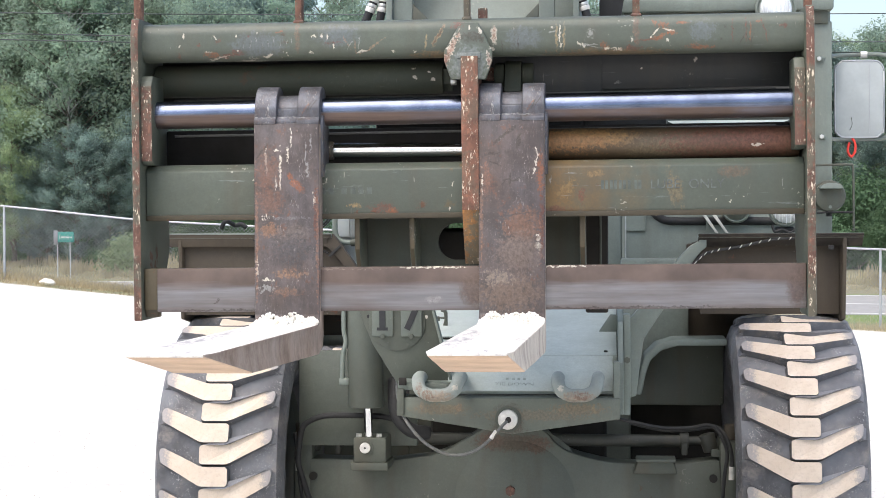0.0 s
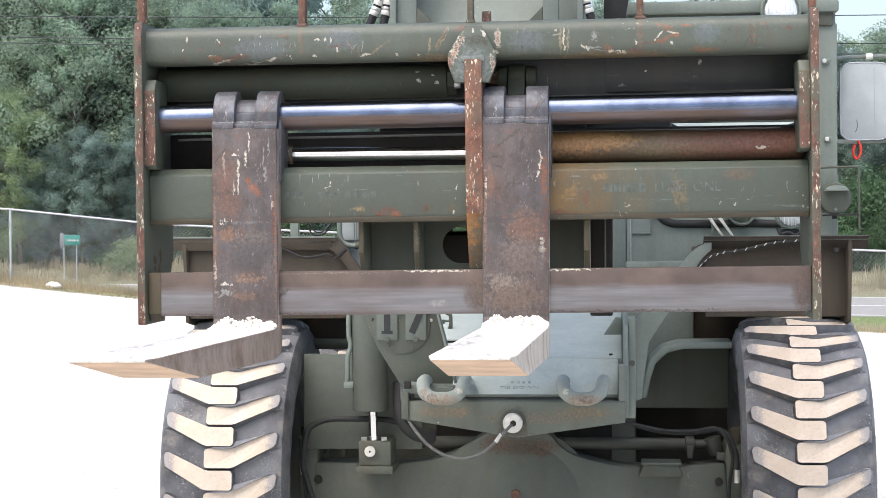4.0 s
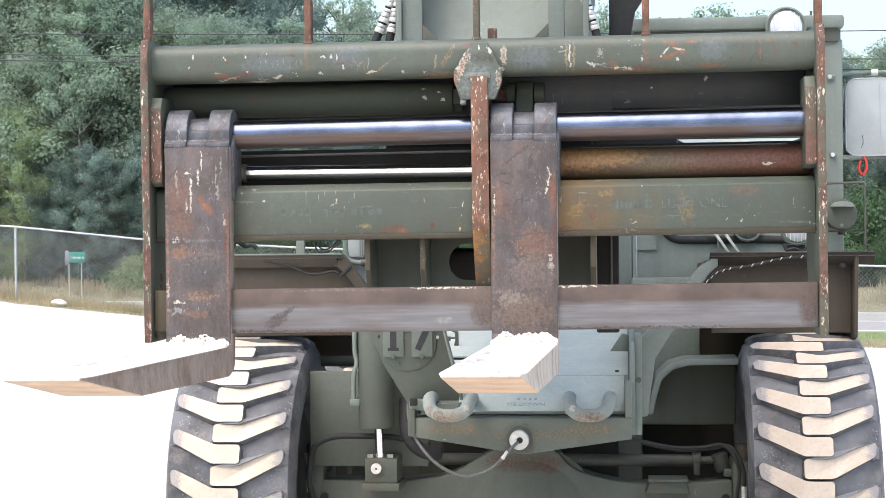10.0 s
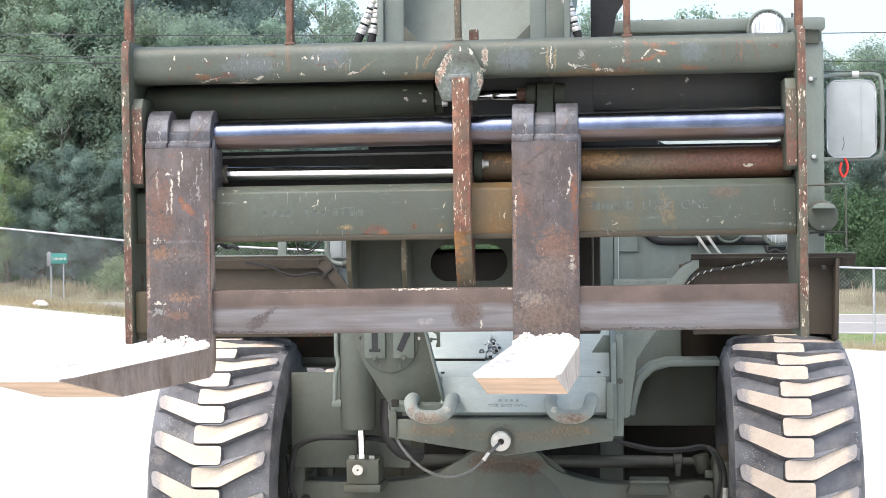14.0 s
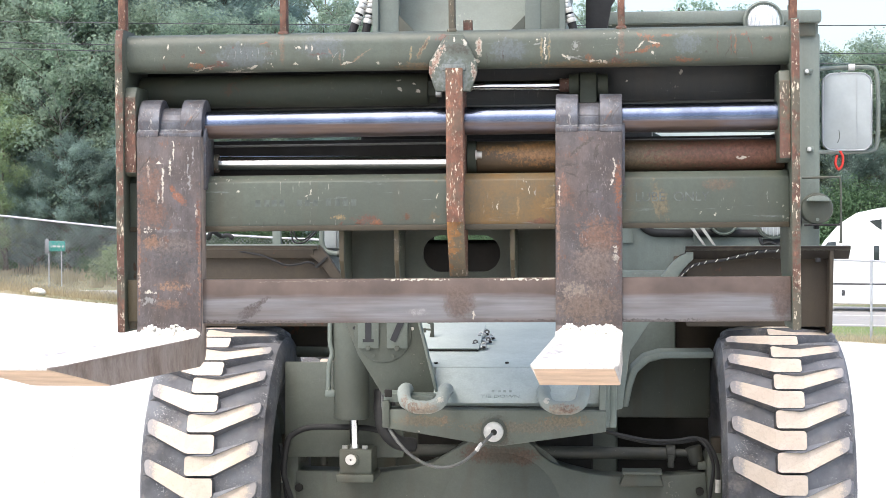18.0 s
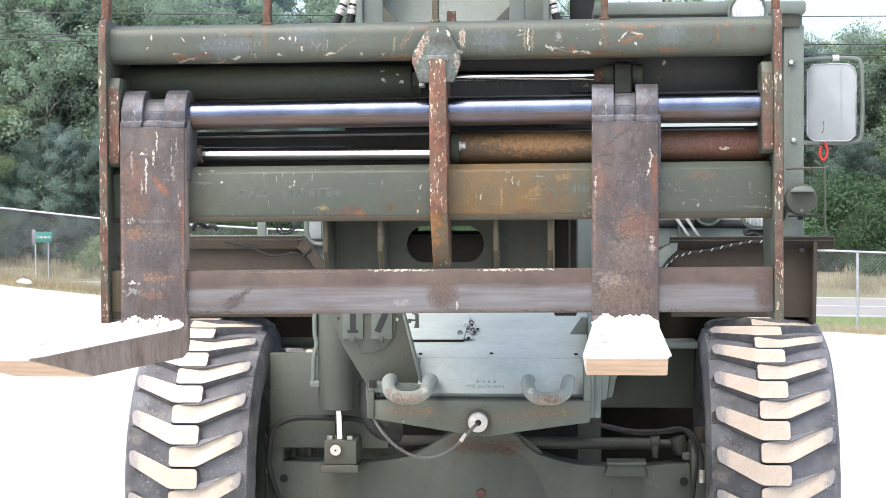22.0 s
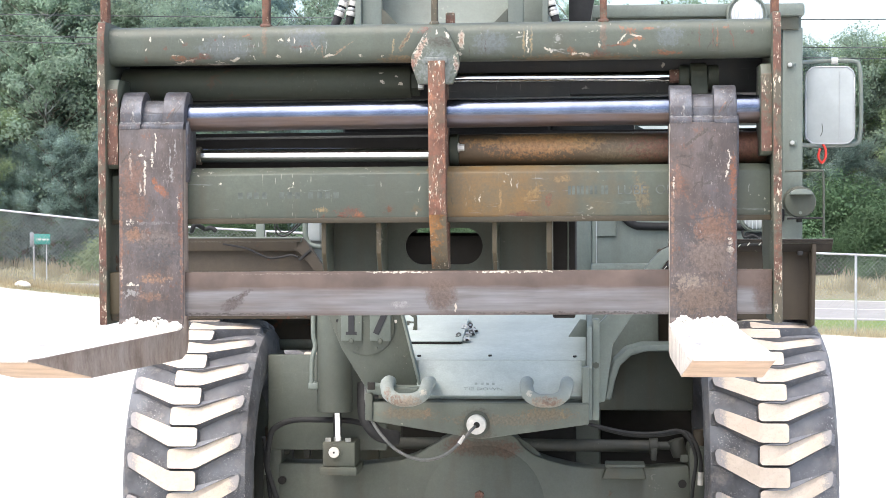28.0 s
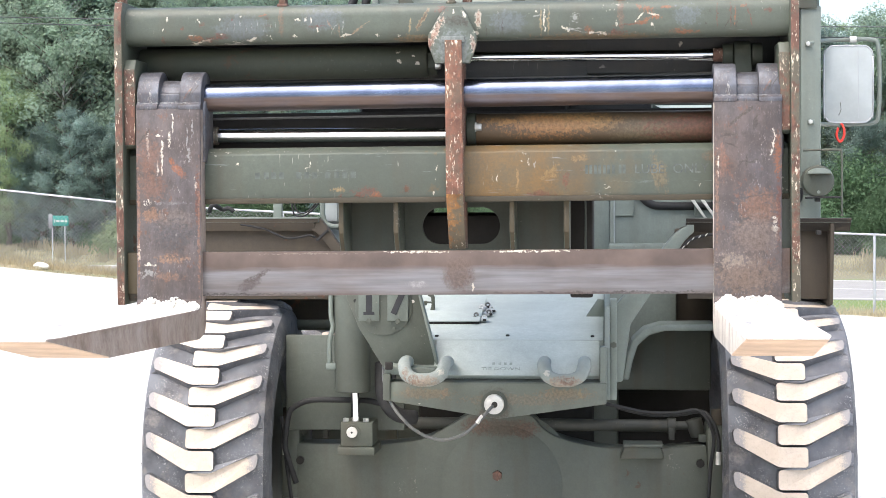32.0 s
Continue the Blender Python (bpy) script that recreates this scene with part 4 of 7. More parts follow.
def road_strip(name, a, b, s0, s1, dz, material, parent=None):
    bm = mesh()
    c = Vector((0, 73.5, 0))
    rows = []
    for s in [s0] + [-16 + 1.5 * k for k in range(15)] + [s1]:
        p, q = c + ALONG * s + ACROSS * a, c + ALONG * s + ACROSS * b
        rows.append([bm.verts.new((e.x, e.y, road_z(c.x + ALONG.x * s) + h)) for e, h in ((p, -0.05), (p, dz), (q, dz), (q, -0.05))])
    for u, w in zip(rows, rows[1:]):
        for k in range(4):
            bm.faces.new((u[k], u[(k + 1) % 4], w[(k + 1) % 4], w[k]))
    bm.faces.new(rows[0][::-1])
    bm.faces.new(rows[-1])
    bmesh.ops.recalc_face_normals(bm, faces=bm.faces)
    return part(name, bm, material, parent, smooth=False)


road = tagged(road_strip("road", -7.6, 7.8, -1400, 1400, 0.02, ASPHALT), "grey asphalt highway beyond the fence", "road", kind="structure")
for o in (-6.9, 7.1):
    road_strip("edge_line", o - 0.08, o + 0.08, -300, 300, 0.026, LINE, road)
road_strip("centre_line", -0.09, 0.09, -300, 300, 0.026, LINE, road)

# ---- forklift ----
truck = thing("forklift_truck", "large green military rough-terrain forklift standing on the lot", "forklift")


def front(f):
    return f.normal.y < -0.8


# fork carriage
bm = prism(mesh(), [(0.06, 1.69), (0.06, 1.819), (0.084, 1.838), (0.19, 1.838), (0.19, 1.69)], "x", -0.903, 0.899, 0.003)
carriage = part("carriage", bm, OLIVE_BEAM, truck, "olive steel fork carriage with chipped and rusted paint")
part("beam_lip", block(mesh(), -0.903, 0.899, 0.054, 0.075, 1.684, 1.699, 0.002), LIP_GRIME, carriage, "rusted lower lip of the beam")
part("top_tube", prism(mesh(), rounded(0.04, 0.145, 2.124, 2.228, 0.036), "x", -0.905, 0.901), OLIVE_TUBE, carriage, "scarred round-cornered top tube")
part("lower_beam", block(mesh(), -0.866, 0.899, 0.018, 0.052, 1.433, 1.553, 0.003), BEAM, carriage, "rubbed bare steel lower beam")
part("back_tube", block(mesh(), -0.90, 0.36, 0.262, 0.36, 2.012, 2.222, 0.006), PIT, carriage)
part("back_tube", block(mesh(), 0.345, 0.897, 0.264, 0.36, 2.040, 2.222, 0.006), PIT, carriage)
# Unseen plate added to keep skylight out of the upper gap.
part("top_web", block(mesh(), -0.90, 0.897, 0.135, 0.270, 2.196, 2.206, 0.002), DARK_OLIVE, carriage)
part("beam_shoe", prism(mesh(), [(0.070, 1.418), (0.070, 1.553), (0.022, 1.553), (0.022, 1.440), (0.040, 1.418)], "x", -0.903, -0.866, 0.003), OLIVE_RUST, carriage, "olive weld-on end of the lower beam", second=LIP_GRIME, where=lambda f: f.normal.z < -0.2)
# Shade behind the lower cylinder, put in as a near-black box.
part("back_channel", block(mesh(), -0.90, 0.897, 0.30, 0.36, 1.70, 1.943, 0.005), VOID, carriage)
for x0, x1, boss0, boss1, bz in ((-0.926, -0.904, -0.904, -0.873, 1.848), (0.900, 0.923, 0.870, 0.900, 1.868)):
    outline = [(-0.004, 1.41), (-0.004, 2.20), (0.012, 2.24), (0.34, 2.24), (0.34, 1.60), (0.22, 1.41)]
    part("side_plate", prism(mesh(), outline, "x", x0, x1, 0.003), OLIVE, carriage, "olive side plate with a rusted front edge", second=EDGE, where=front)
    outline = [(0.012, bz), (0.012, bz + 0.205), (0.035, bz + 0.235), (0.16, bz + 0.235), (0.16, bz - 0.01), (0.03, bz - 0.01)]
    part("shaft_boss", prism(mesh(), outline, "x", boss0, boss1, 0.003), OLIVE, carriage, "shaft boss with chipped edge", second=EDGE, where=front)
for x, w, top in ((-0.915, 0.010, 2.22), (-0.471, 0.0095, 2.215), (-0.007, 0.0085, 2.205), (0.453, 0.0095, 2.215), (0.911, 0.010, 2.22)):
    near = 0.035 if abs(x) > 0.6 else 0.062
    part("upright_bar", block(mesh(), x - w, x + w, near, near + 0.04, top if abs(x) > 0.6 else 2.224, 2.86, 0.003), BAR, carriage, "rusted backrest bar")
    if abs(x) < 0.6:
        part("weld_seam", block(mesh(), x - w * 1.6, x + w * 1.6, 0.058, 0.108, 2.220, 2.233, 0.006), EDGE, carriage)
outline = [(-0.020, 2.212), (0.027, 2.212), (0.064, 2.135), (0.064, 2.108), (0.046, 2.058), (-0.048, 2.058), (-0.066, 2.108), (-0.066, 2.135)]
part("centre_gusset", prism(mesh(), outline, "y", 0.012, 0.042, 0.003), OLIVE_TUBE, carriage, "chipped six-sided gusset plate")
outline = [(-0.004, 2.12), (-0.004, 1.705), (0.085, 1.556), (0.16, 1.556), (0.16, 2.12)]
part("centre_rib", prism(mesh(), outline, "x", -0.020, 0.026, 0.002), RIB, carriage, "rusted centre rib with flaking paint", second=ORANGE, where=lambda f: -0.95 < f.normal.y < -0.3 and f.normal.z < -0.2)
part("rib_weld", block(mesh(), -0.030, 0.034, 0.004, 0.014, 2.113, 2.130, 0.003), OLIVE_TUBE, carriage, "weld across the head of the rib")
part("lifting_tab", block(mesh(), 0.020, 0.046, 0.12, 0.135, 2.22, 2.262, 0.004), EDGE, carriage)
part("shaft", rod(mesh(), (-0.89, 0.087, 1.977), (0.885, 0.087, 1.985), 0.0385, sides=48), CHROME, carriage, "chrome fork shaft with a brown reflection painted below")
part("upper_cylinder", rod(mesh(), (-0.90, 0.20, 2.078), (-0.082, 0.20, 2.078), 0.046, sides=40, bevel=0.006), DARK_OLIVE, carriage, "dark green hydraulic cylinder")
part("upper_gland", rod(mesh(), (-0.084, 0.20, 2.078), (-0.058, 0.20, 2.078), 0.040, sides=6, bevel=0.003), DARK_OLIVE, carriage)
bm = rod(mesh(), (0.052, 0.16, 1.884), (0.896, 0.16, 1.884), 0.0435, sides=40, bevel=0.006)
part("lower_cylinder", bm, CYLINDER, carriage, "rust-washed hydraulic cylinder")
part("lower_gland", rod(mesh(), (0.027, 0.16, 1.884), (0.053, 0.16, 1.884), 0.046, sides=32, bevel=0.004), DARK_OLIVE, carriage)
part("gland_washer", rod(mesh(), (0.052, 0.114, 1.889), (0.056, 0.114, 1.889), 0.013, sides=18), PALE, carriage)
part("gland_bolt", rod(mesh(), (0.056, 0.114, 1.889), (0.070, 0.114, 1.889), 0.0095, sides=6, bevel=0.001), PALE, carriage, "worn hexagon bolt")
part("gland_bolt", rod(mesh(), (-0.060, 0.154, 2.062), (-0.044, 0.154, 2.062), 0.010, sides=6, bevel=0.001), ZINC, carriage)
# Added rods that stand in for the bright slits above and below the shaft.
for z in (2.026, 1.925):
    part("grease_pipe", rod(mesh(), (-0.86, 0.235, z), (0.84, 0.235, z + 0.006), 0.0035, sides=8), CABLE, carriage, "thin rod standing for a bright slit beside the shaft")
# back panel with an oblong hole
bm = mesh()
hx, hz, hw, hr = 0.001, 1.616, 0.058, 0.052
ring = [(hx + (hw if math.cos(a) > 0 else -hw) + hr * math.cos(a), hz + hr * math.sin(a)) for a in (math.pi * 2 * (k + 0.5) / 32 for k in range(32))]
rim = []
for x, z in ring:
    dx, dz = x - hx, z - hz
    k = min(0.3125 / abs(dx) if abs(dx) > 1e-6 else 99, 0.082 / abs(dz) if abs(dz) > 1e-6 else 99)
    rim.append((hx - 0.0055 + dx * k, hz + dz * k))
for y in (0.25, 0.27):
    a, b = [bm.verts.new((x, y, z)) for x, z in ring], [bm.verts.new((x, y, z)) for x, z in rim]
    for k in range(32):
        bm.faces.new((a[k], a[(k + 1) % 32], b[(k + 1) % 32], b[k]))
    if y == 0.25:
        first = a
for k in range(32):
    bm.faces.new((first[k], first[(k + 1) % 32], a[(k + 1) % 32], a[k]))
bmesh.ops.recalc_face_normals(bm, faces=bm.faces)
part("back_panel", bm, BODY_DARK, carriage, "green back panel with an oblong hole", smooth=False)
for x, w in ((-0.318, 0.007), (-0.166, 0.007), (0.153, 0.007), (0.302, 0.008)):
    part("panel_rib", prism(mesh(), [(0.085, 1.692), (0.25, 1.692), (0.25, 1.535), (0.13, 1.535), (0.085, 1.60)], "x", x - w, x + w, 0.002), OLIVE, carriage, second=OLIVE_RUST, where=front)
for x in (0.358, 0.369, 0.382, 0.393, 0.406, 0.417, 0.430, 0.448, 0.459):
    part("stencil_mark", block(mesh(), x - 0.004, x + 0.004, 0.0594, 0.0604, 1.757, 1.781), FAINT, carriage, smooth=False)
lettering("LUBE", 0.036, pose(0.527, 0.0590, 1.768, 90), STENCIL, carriage)
lettering("ONLY", 0.036, pose(0.638, 0.0590, 1.768, 90), STENCIL, carriage)
for x in (-0.545, -0.52, -0.50, -0.478, -0.43, -0.408, -0.386, -0.35, -0.325, -0.303, -0.28):
    part("stencil_mark", block(mesh(), x - 0.007, x + 0.007, 0.0596, 0.0604, 1.752, 1.770), FAINT, carriage, smooth=False)

# the carriage hangs a trace out of level
carriage.matrix_basis = Matrix.Translation((0, 0, 1.8)) @ Matrix.Rotation(-0.0062, 4, 'Y') @ Matrix.Translation((0, 0, -1.8))


# forks
def arch(y, z, r, y0, z0, back):
    """Side outline of a hook that wraps the shaft."""
    return [(y0, z0), (y0, z + 0.012)] + [(y + r * math.cos(a), z + r * math.sin(a)) for a in (math.pi * (1 - k / 10) for k in range(1, 10))] + [(back, z), (back, z0)]


def make_fork(tip_side, label, steel):
    bm = mesh()
    outline = [(0.0, 1.946), (0.0, 1.425), (-0.012, 1.406), (-0.04, 1.400), (-1.30, 1.417), (-1.362, 1.418), (-1.362, 1.411), (-0.925, 1.343), (-0.02, 1.318), (0.045, 1.33), (0.066, 1.36), (0.066, 1.946)]
    prism(bm, outline, "x", -0.0895, 0.0895, 0.003)
    for v in bm.verts:
        if v.co.y < -1.33:
            v.co.x *= 0.90
        if v.co.y < -0.05:
            v.co.x += 0.015 * v.co.y
    fork = part("fork", bm, steel, truck, label, second=DUST, where=lambda f: f.normal.z > 0.6 and f.calc_center_median().y < -0.015)
    fork.data.materials.append(TAN)
    fork.data.materials.append(DUSTED_FLANK if tip_side else DUSTY_SIDE)
    for p in fork.data.polygons:
        if p.center.y < -1.3 and p.normal.y < -0.6:
            p.material_index = 1
        elif p.center.y < -1.0 and p.normal.z < -0.05:
            p.material_index = 2
        elif p.center.y < -0.1 and abs(p.normal.x) > 0.5:
            p.material_index = 3
    for x0, x1 in ((-0.0895, -0.029), (0.0285, 0.0895)):
        part("hook", prism(mesh(), arch(0.087, 1.978, 0.073, 0.012, 1.942, 0.16), "x", x0, x1, 0.004), KNUCKLE, fork, "blued steel hook round the shaft")
    part("hook_web", prism(mesh(), arch(0.087, 1.975, 0.052, 0.030, 1.94, 0.14), "x", -0.03, 0.03, 0.002), KNUCKLE, fork)
    for x0, x1, out in ((-0.0895, -0.030, 0.0), (-0.030, 0.0285, 0.012), (0.0285, 0.0895, 0.0)):
        part("hook_foot", prism(mesh(), [(-0.001 + out, 1.944), (0.0 + out, 1.955), (0.016 + out, 1.966), (0.03 + out, 1.966), (0.03 + out, 1.944)], "x", x0, x1, 0.0015), KNUCKLE, fork)
    part("cheek", prism(mesh(), arch(0.087, 1.93, 0.055, 0.032, 1.80, 0.142), "x", -0.089, 0.0965, 0.003), KNUCKLE, fork)
    rnd = random.Random(5 + tip_side)
    bm = mesh()
    for k in range(900):
        u, v = rnd.uniform(-0.087, 0.087), rnd.random() ** 1.7
        y = -0.003 - 0.075 * v
        top = max(0.0, 0.034 - 0.45 * abs(y)) * (0.75 + 0.5 * noise.noise((u * 28 + tip_side * 7, 0, 0))) * (1 - max(0, abs(u) - 0.06) * 24)
        s = rnd.uniform(0.0022, 0.0055)
        z = 1.401 + max(0, top) * rnd.random() ** 0.6
        m = Matrix.Translation((u, y, z)) @ Euler([rnd.uniform(0, 6) for _ in range(3)]).to_matrix().to_4x4() @ Matrix.Diagonal((s, s * rnd.uniform(0.6, 1), s * rnd.uniform(0.6, 1), 1))
        bmesh.ops.create_icosphere(bm, subdivisions=1, radius=1, matrix=m)
    tagged(part("crushed_stone", bm, GRIT, fork, "pale crushed stone heaped at the fork heel", smooth=False), kind="stuff")
    return fork


fork_a = make_fork(0, "heavy brown steel fork dusted with pale stone", STEEL_A)
fork_b = make_fork(1, "heavy brown steel fork dusted with pale stone", STEEL_B)
# the first fork is pushed by the lower cylinder, the second by the upper one
part("piston_rod", rod(mesh(), (0.075, 0.16, 1.876), (0.84, 0.16, 1.876), 0.0195, sides=28), ROD, fork_a, "bright chrome piston rod")
part("rod_eye", rod(mesh(), (0.055, 0.16, 1.876), (0.108, 0.16, 1.876), 0.026, sides=24, bevel=0.004), EDGE, fork_a)
part("piston_rod", rod(mesh(), (-0.93, 0.20, 2.083), (-0.075, 0.20, 2.083), 0.0145, sides=24), ROD, fork_b, "bright chrome piston rod")
part("rod_sleeve", rod(mesh(), (-0.150, 0.20, 2.083), (-0.082, 0.20, 2.083), 0.0165, sides=24, bevel=0.002), ROD, fork_b)
part("rod_nut", rod(mesh(), (-0.082, 0.20, 2.083), (-0.05, 0.20, 2.083), 0.019, sides=20, bevel=0.002), EDGE, fork_b, "rusted rod end")
part("rod_link", prism(mesh(), [(0.13, 2.03)] + [(0.20 + 0.042 * math.cos(a), 2.078 + 0.042 * math.sin(a)) for a in (math.pi * (1 - k / 8) for k in range(9))] + [(0.25, 2.03)], "x", -0.026, 0.020, 0.003), DARK_OLIVE, fork_b)
for x0, x1 in ((-0.056, -0.028), (0.022, 0.052)):
    part("link_boss", rod(mesh(), (x0, 0.20, 2.08), (x1, 0.20, 2.08), 0.034, sides=24, bevel=0.003), DARK_OLIVE, fork_b)

# ---- wheels ----
TR = 0.655


def crown(u):
    return TR - 0.036 - 0.5 * u * u


def make_wheel():
    bm = mesh()
    prof = [(-0.15, 0.33), (-0.20, 0.37), (-0.236, 0.44), (-0.246, 0.50), (-0.242, 0.555), (-0.228, 0.590)] + [(u, crown(u)) for u in (-0.212, -0.16, -0.1, -0.05, 0, 0.05, 0.1, 0.16, 0.212)] + [(0.228, 0.590), (0.242, 0.555), (0.246, 0.50), (0.236, 0.44), (0.20, 0.37), (0.15, 0.33)]
    lathe(bm, prof, Matrix(), 64)
    wheel = part("wheel", bm, RUBBER, None, "dusty black tractor tyre with worn chevron tread")
    bm = mesh()
    lathe(bm, [(-0.16, 0.35), (-0.175, 0.34), (-0.16, 0.31), (-0.05, 0.28), (-0.04, 0.12), (0.04, 0.12), (0.05, 0.28), (0.16, 0.31), (0.175, 0.34), (0.16, 0.35)], Matrix(), 40)
    part("rim", bm, BODY_DARK, wheel, "grimy green wheel rim")
    part("hub", rod(mesh(), (-0.14, 0, 0), (0.10, 0, 0), 0.13, sides=24, bevel=0.01), BODY_DARK, wheel)
    lugs = []
    for side in (1, -1):
        flat = [(-0.056, -0.038), (0.052, -0.038), (0.212, 0.056), (0.219, 0.108), (0.204, 0.118), (0.044, 0.038), (-0.056, 0.038)]
        flat = chamfered(chamfered(flat, 0.008), 0.003)
        bm = mesh()

        def put(u, v, h, shrink):
            u *= side
            r = crown(u) + h
            if abs(u) > 0.15:
                r -= (abs(u) - 0.15) * (0.25 if h > 0 else 0.6)
            return bm.verts.new((u, -r * math.cos(v / TR), r * math.sin(v / TR)))
        cu, cv = 0.05, 0.025
        low = [put(cu + (u - cu) * 1.03, cv + (v - cv) * 1.07, -0.012, 0) for u, v in flat]
        top = [put(cu + (u - cu) * 0.975, cv + (v - cv) * 0.955, 0.038, 0) for u, v in flat]
        k = len(flat)
        mid = [put(cu + (u - cu) * 0.99, cv + (v - cv) * 0.975, 0.032, 0) for u, v in flat]
        for i in range(k):
            bm.faces.new((low[i], low[(i + 1) % k], mid[(i + 1) % k], mid[i]))
            bm.faces.new((mid[i], mid[(i + 1) % k], top[(i + 1) % k], top[i]))
        bmesh.ops.triangulate(bm, faces=[bm.faces.new(top)])
        rails = []
        for v0, v1 in ((0.040, 0.112), (0.052, 0.102)):
            for v in (v0, v1):
                rails.append([bm.verts.new((side * u, -r * math.cos(v / TR), r * math.sin(v / TR))) for u, r in (((0.195, 0.595), (0.222, 0.572), (0.240, 0.53), (0.2465, 0.49)) if v in (0.040, 0.112) else ((0.200, 0.615), (0.226, 0.590), (0.2445, 0.540), (0.2468, 0.492)))])
        for a, b in ((0, 2), (2, 3), (3, 1)):
            for i in range(3):
                bm.faces.new((rails[a][i], rails[a][i + 1], rails[b][i + 1], rails[b][i]))
        bmesh.ops.recalc_face_normals(bm, faces=bm.faces)
        if sum((f.normal.dot(f.calc_center_median() - Vector((0.05 * side, -0.62, 0.02))) for f in bm.faces)) < 0:
            bmesh.ops.reverse_faces(bm, faces=bm.faces)
        me = bpy.data.meshes.new("tread_lug")
        me.materials.append(RUBBER)
        me.materials.append(TREAD)
        bm.faces.ensure_lookup_table()
        bm.normal_update()
        for f in bm.faces:
            c = f.calc_center_median()
            out = Vector((0, c.y, c.z)).normalized()
            f.material_index = 1 if f.normal.dot(out) > 0.86 else 0
        bm.to_mesh(me)
        bm.free()
        lugs.append(me)
    n = 25
    for k in range(n):
        for s, me in enumerate(lugs):
            same_mesh("tread_lug", me, wheel, Matrix.Rotation(2 * math.pi * (k + s * 0.5) / n, 4, "X"))
    return wheel


wheel_a = make_wheel()
wheel_a.parent = truck


def copy_wheel(m):
    w = same_mesh("wheel", wheel_a.data, truck, m)
    tagged(w, wheel_a["label"])
    for c in wheel_a.children:
        o = same_mesh(c.name.split(".")[0], c.data, w, c.matrix_basis.copy())
        if "label" in c:
            tagged(o, c["label"])
    return w


wheel_a.matrix_basis = pose(-1.100, 2.505, 0.652, 1.5)
copy_wheel(pose(1.086, 2.505, 0.652, 13.2))
copy_wheel(pose(-1.106, 5.95, 0.652, 5))
copy_wheel(pose(1.086, 5.95, 0.652, 1))

# ---- axle and steering ----
outline = [(0.80, 0.727), (0.63, 0.712), (0.42, 0.712), (0.353, 0.72), (0.265, 0.74), (0.20, 0.762), (0.155, 0.795), (0.134, 0.824), (0.10, 0.85), (-0.115, 0.85), (-0.155, 0.828), (-0.211, 0.795), (-0.278, 0.755), (-0.334, 0.737), (-0.49, 0.719), (-0.82, 0.724), (-0.82, 0.50), (-0.30, 0.47), (-0.18, 0.38), (0.18, 0.38), (0.30, 0.47), (0.82, 0.50)]
axle = part("axle", prism(mesh(), outline, "y", 2.36, 2.50, 0.012), GRIMY, truck, "grimy green front axle housing")
bm = mesh()
lathe(bm, [(-0.02, 0.30), (0.0, 0.262), (0.016, 0.225), (0.032, 0.18), (0.046, 0.13), (0.055, 0.08), (0.058, 0.02)], Matrix.Translation((0, 2.37, 0.56)) @ Matrix.Rotation(math.radians(-90), 4, "Z"), 40)
part("differential", bm, GRIMY, axle, "rounded differential housing")
part("drain_plug", rod(mesh(), (-0.012, 2.27, 0.615), (-0.012, 2.24, 0.615), 0.02, sides=6), EDGE, axle, "rusted plug")
for x in (-0.80, 0.775):
    part("axle_hole", rod(mesh(), (x, 2.345, 0.655), (x, 2.40, 0.655), 0.016, sides=14), VOID, axle)
part("pad_lid", block(mesh(), 0.474, 0.628, 2.25, 2.38, 0.729, 0.741, 0.005), SHADED_FRAME, axle)
part("step_pad", prism(mesh(), [(0.482, 0.732), (0.618, 0.732), (0.634, 0.684), (0.462, 0.684)], "y", 2.26, 2.38, 0.005), BODY_DARK, axle, "bolted step pad")
for s in (-1, 1):
    part("knuckle", block(mesh(), min(s * 0.80, s * 0.88), max(s * 0.80, s * 0.88), 2.36, 2.62, 0.50, 0.80, 0.02), GRIMY, axle)
    part("knuckle_pin", rod(mesh(), (s * 0.85, 2.42, 0.78), (s * 0.85, 2.42, 0.86), 0.03, sides=16, bevel=0.005), WELL, axle)
part("brake_line", hose(mesh(), [(0.40, 2.29, 0.895), (0.463, 2.27, 0.883), (0.571, 2.27, 0.862), (0.679, 2.27, 0.862), (0.75, 2.27, 0.873), (0.786, 2.26, 0.854), (0.812, 2.25, 0.807), (0.822, 2.25, 0.752), (0.810, 2.25, 0.66), (0.80, 2.27, 0.50)], 0.0072), BLACK, axle, "black brake hose")
part("brake_line", hose(mesh(), [(0.45, 2.29, 0.88), (0.58, 2.28, 0.853), (0.70, 2.28, 0.856), (0.775, 2.27, 0.868), (0.815, 2.255, 0.835), (0.838, 2.25, 0.77), (0.840, 2.25, 0.70)], 0.008), BLACK, axle)
part("hose_sleeve", rod(mesh(), (0.840, 2.25, 0.715), (0.838, 2.25, 0.665), 0.011, sides=10), PALE, axle)
part("brake_line", hose(mesh(), [(-0.855, 2.25, 0.84), (-0.846, 2.25, 0.75), (-0.838, 2.25, 0.66), (-0.82, 2.27, 0.50)], 0.0075), BLACK, axle)
part("hose_sleeve", rod(mesh(), (-0.846, 2.25, 0.735), (-0.842, 2.25, 0.690), 0.011, sides=10), PALE, axle)
bm = rod(mesh(), (-0.70, 2.42, 0.800), (0.66, 2.42, 0.793), 0.0245, sides=24)
tie = part("tie_rod", bm, OILY, truck, "dark steering tie rod")
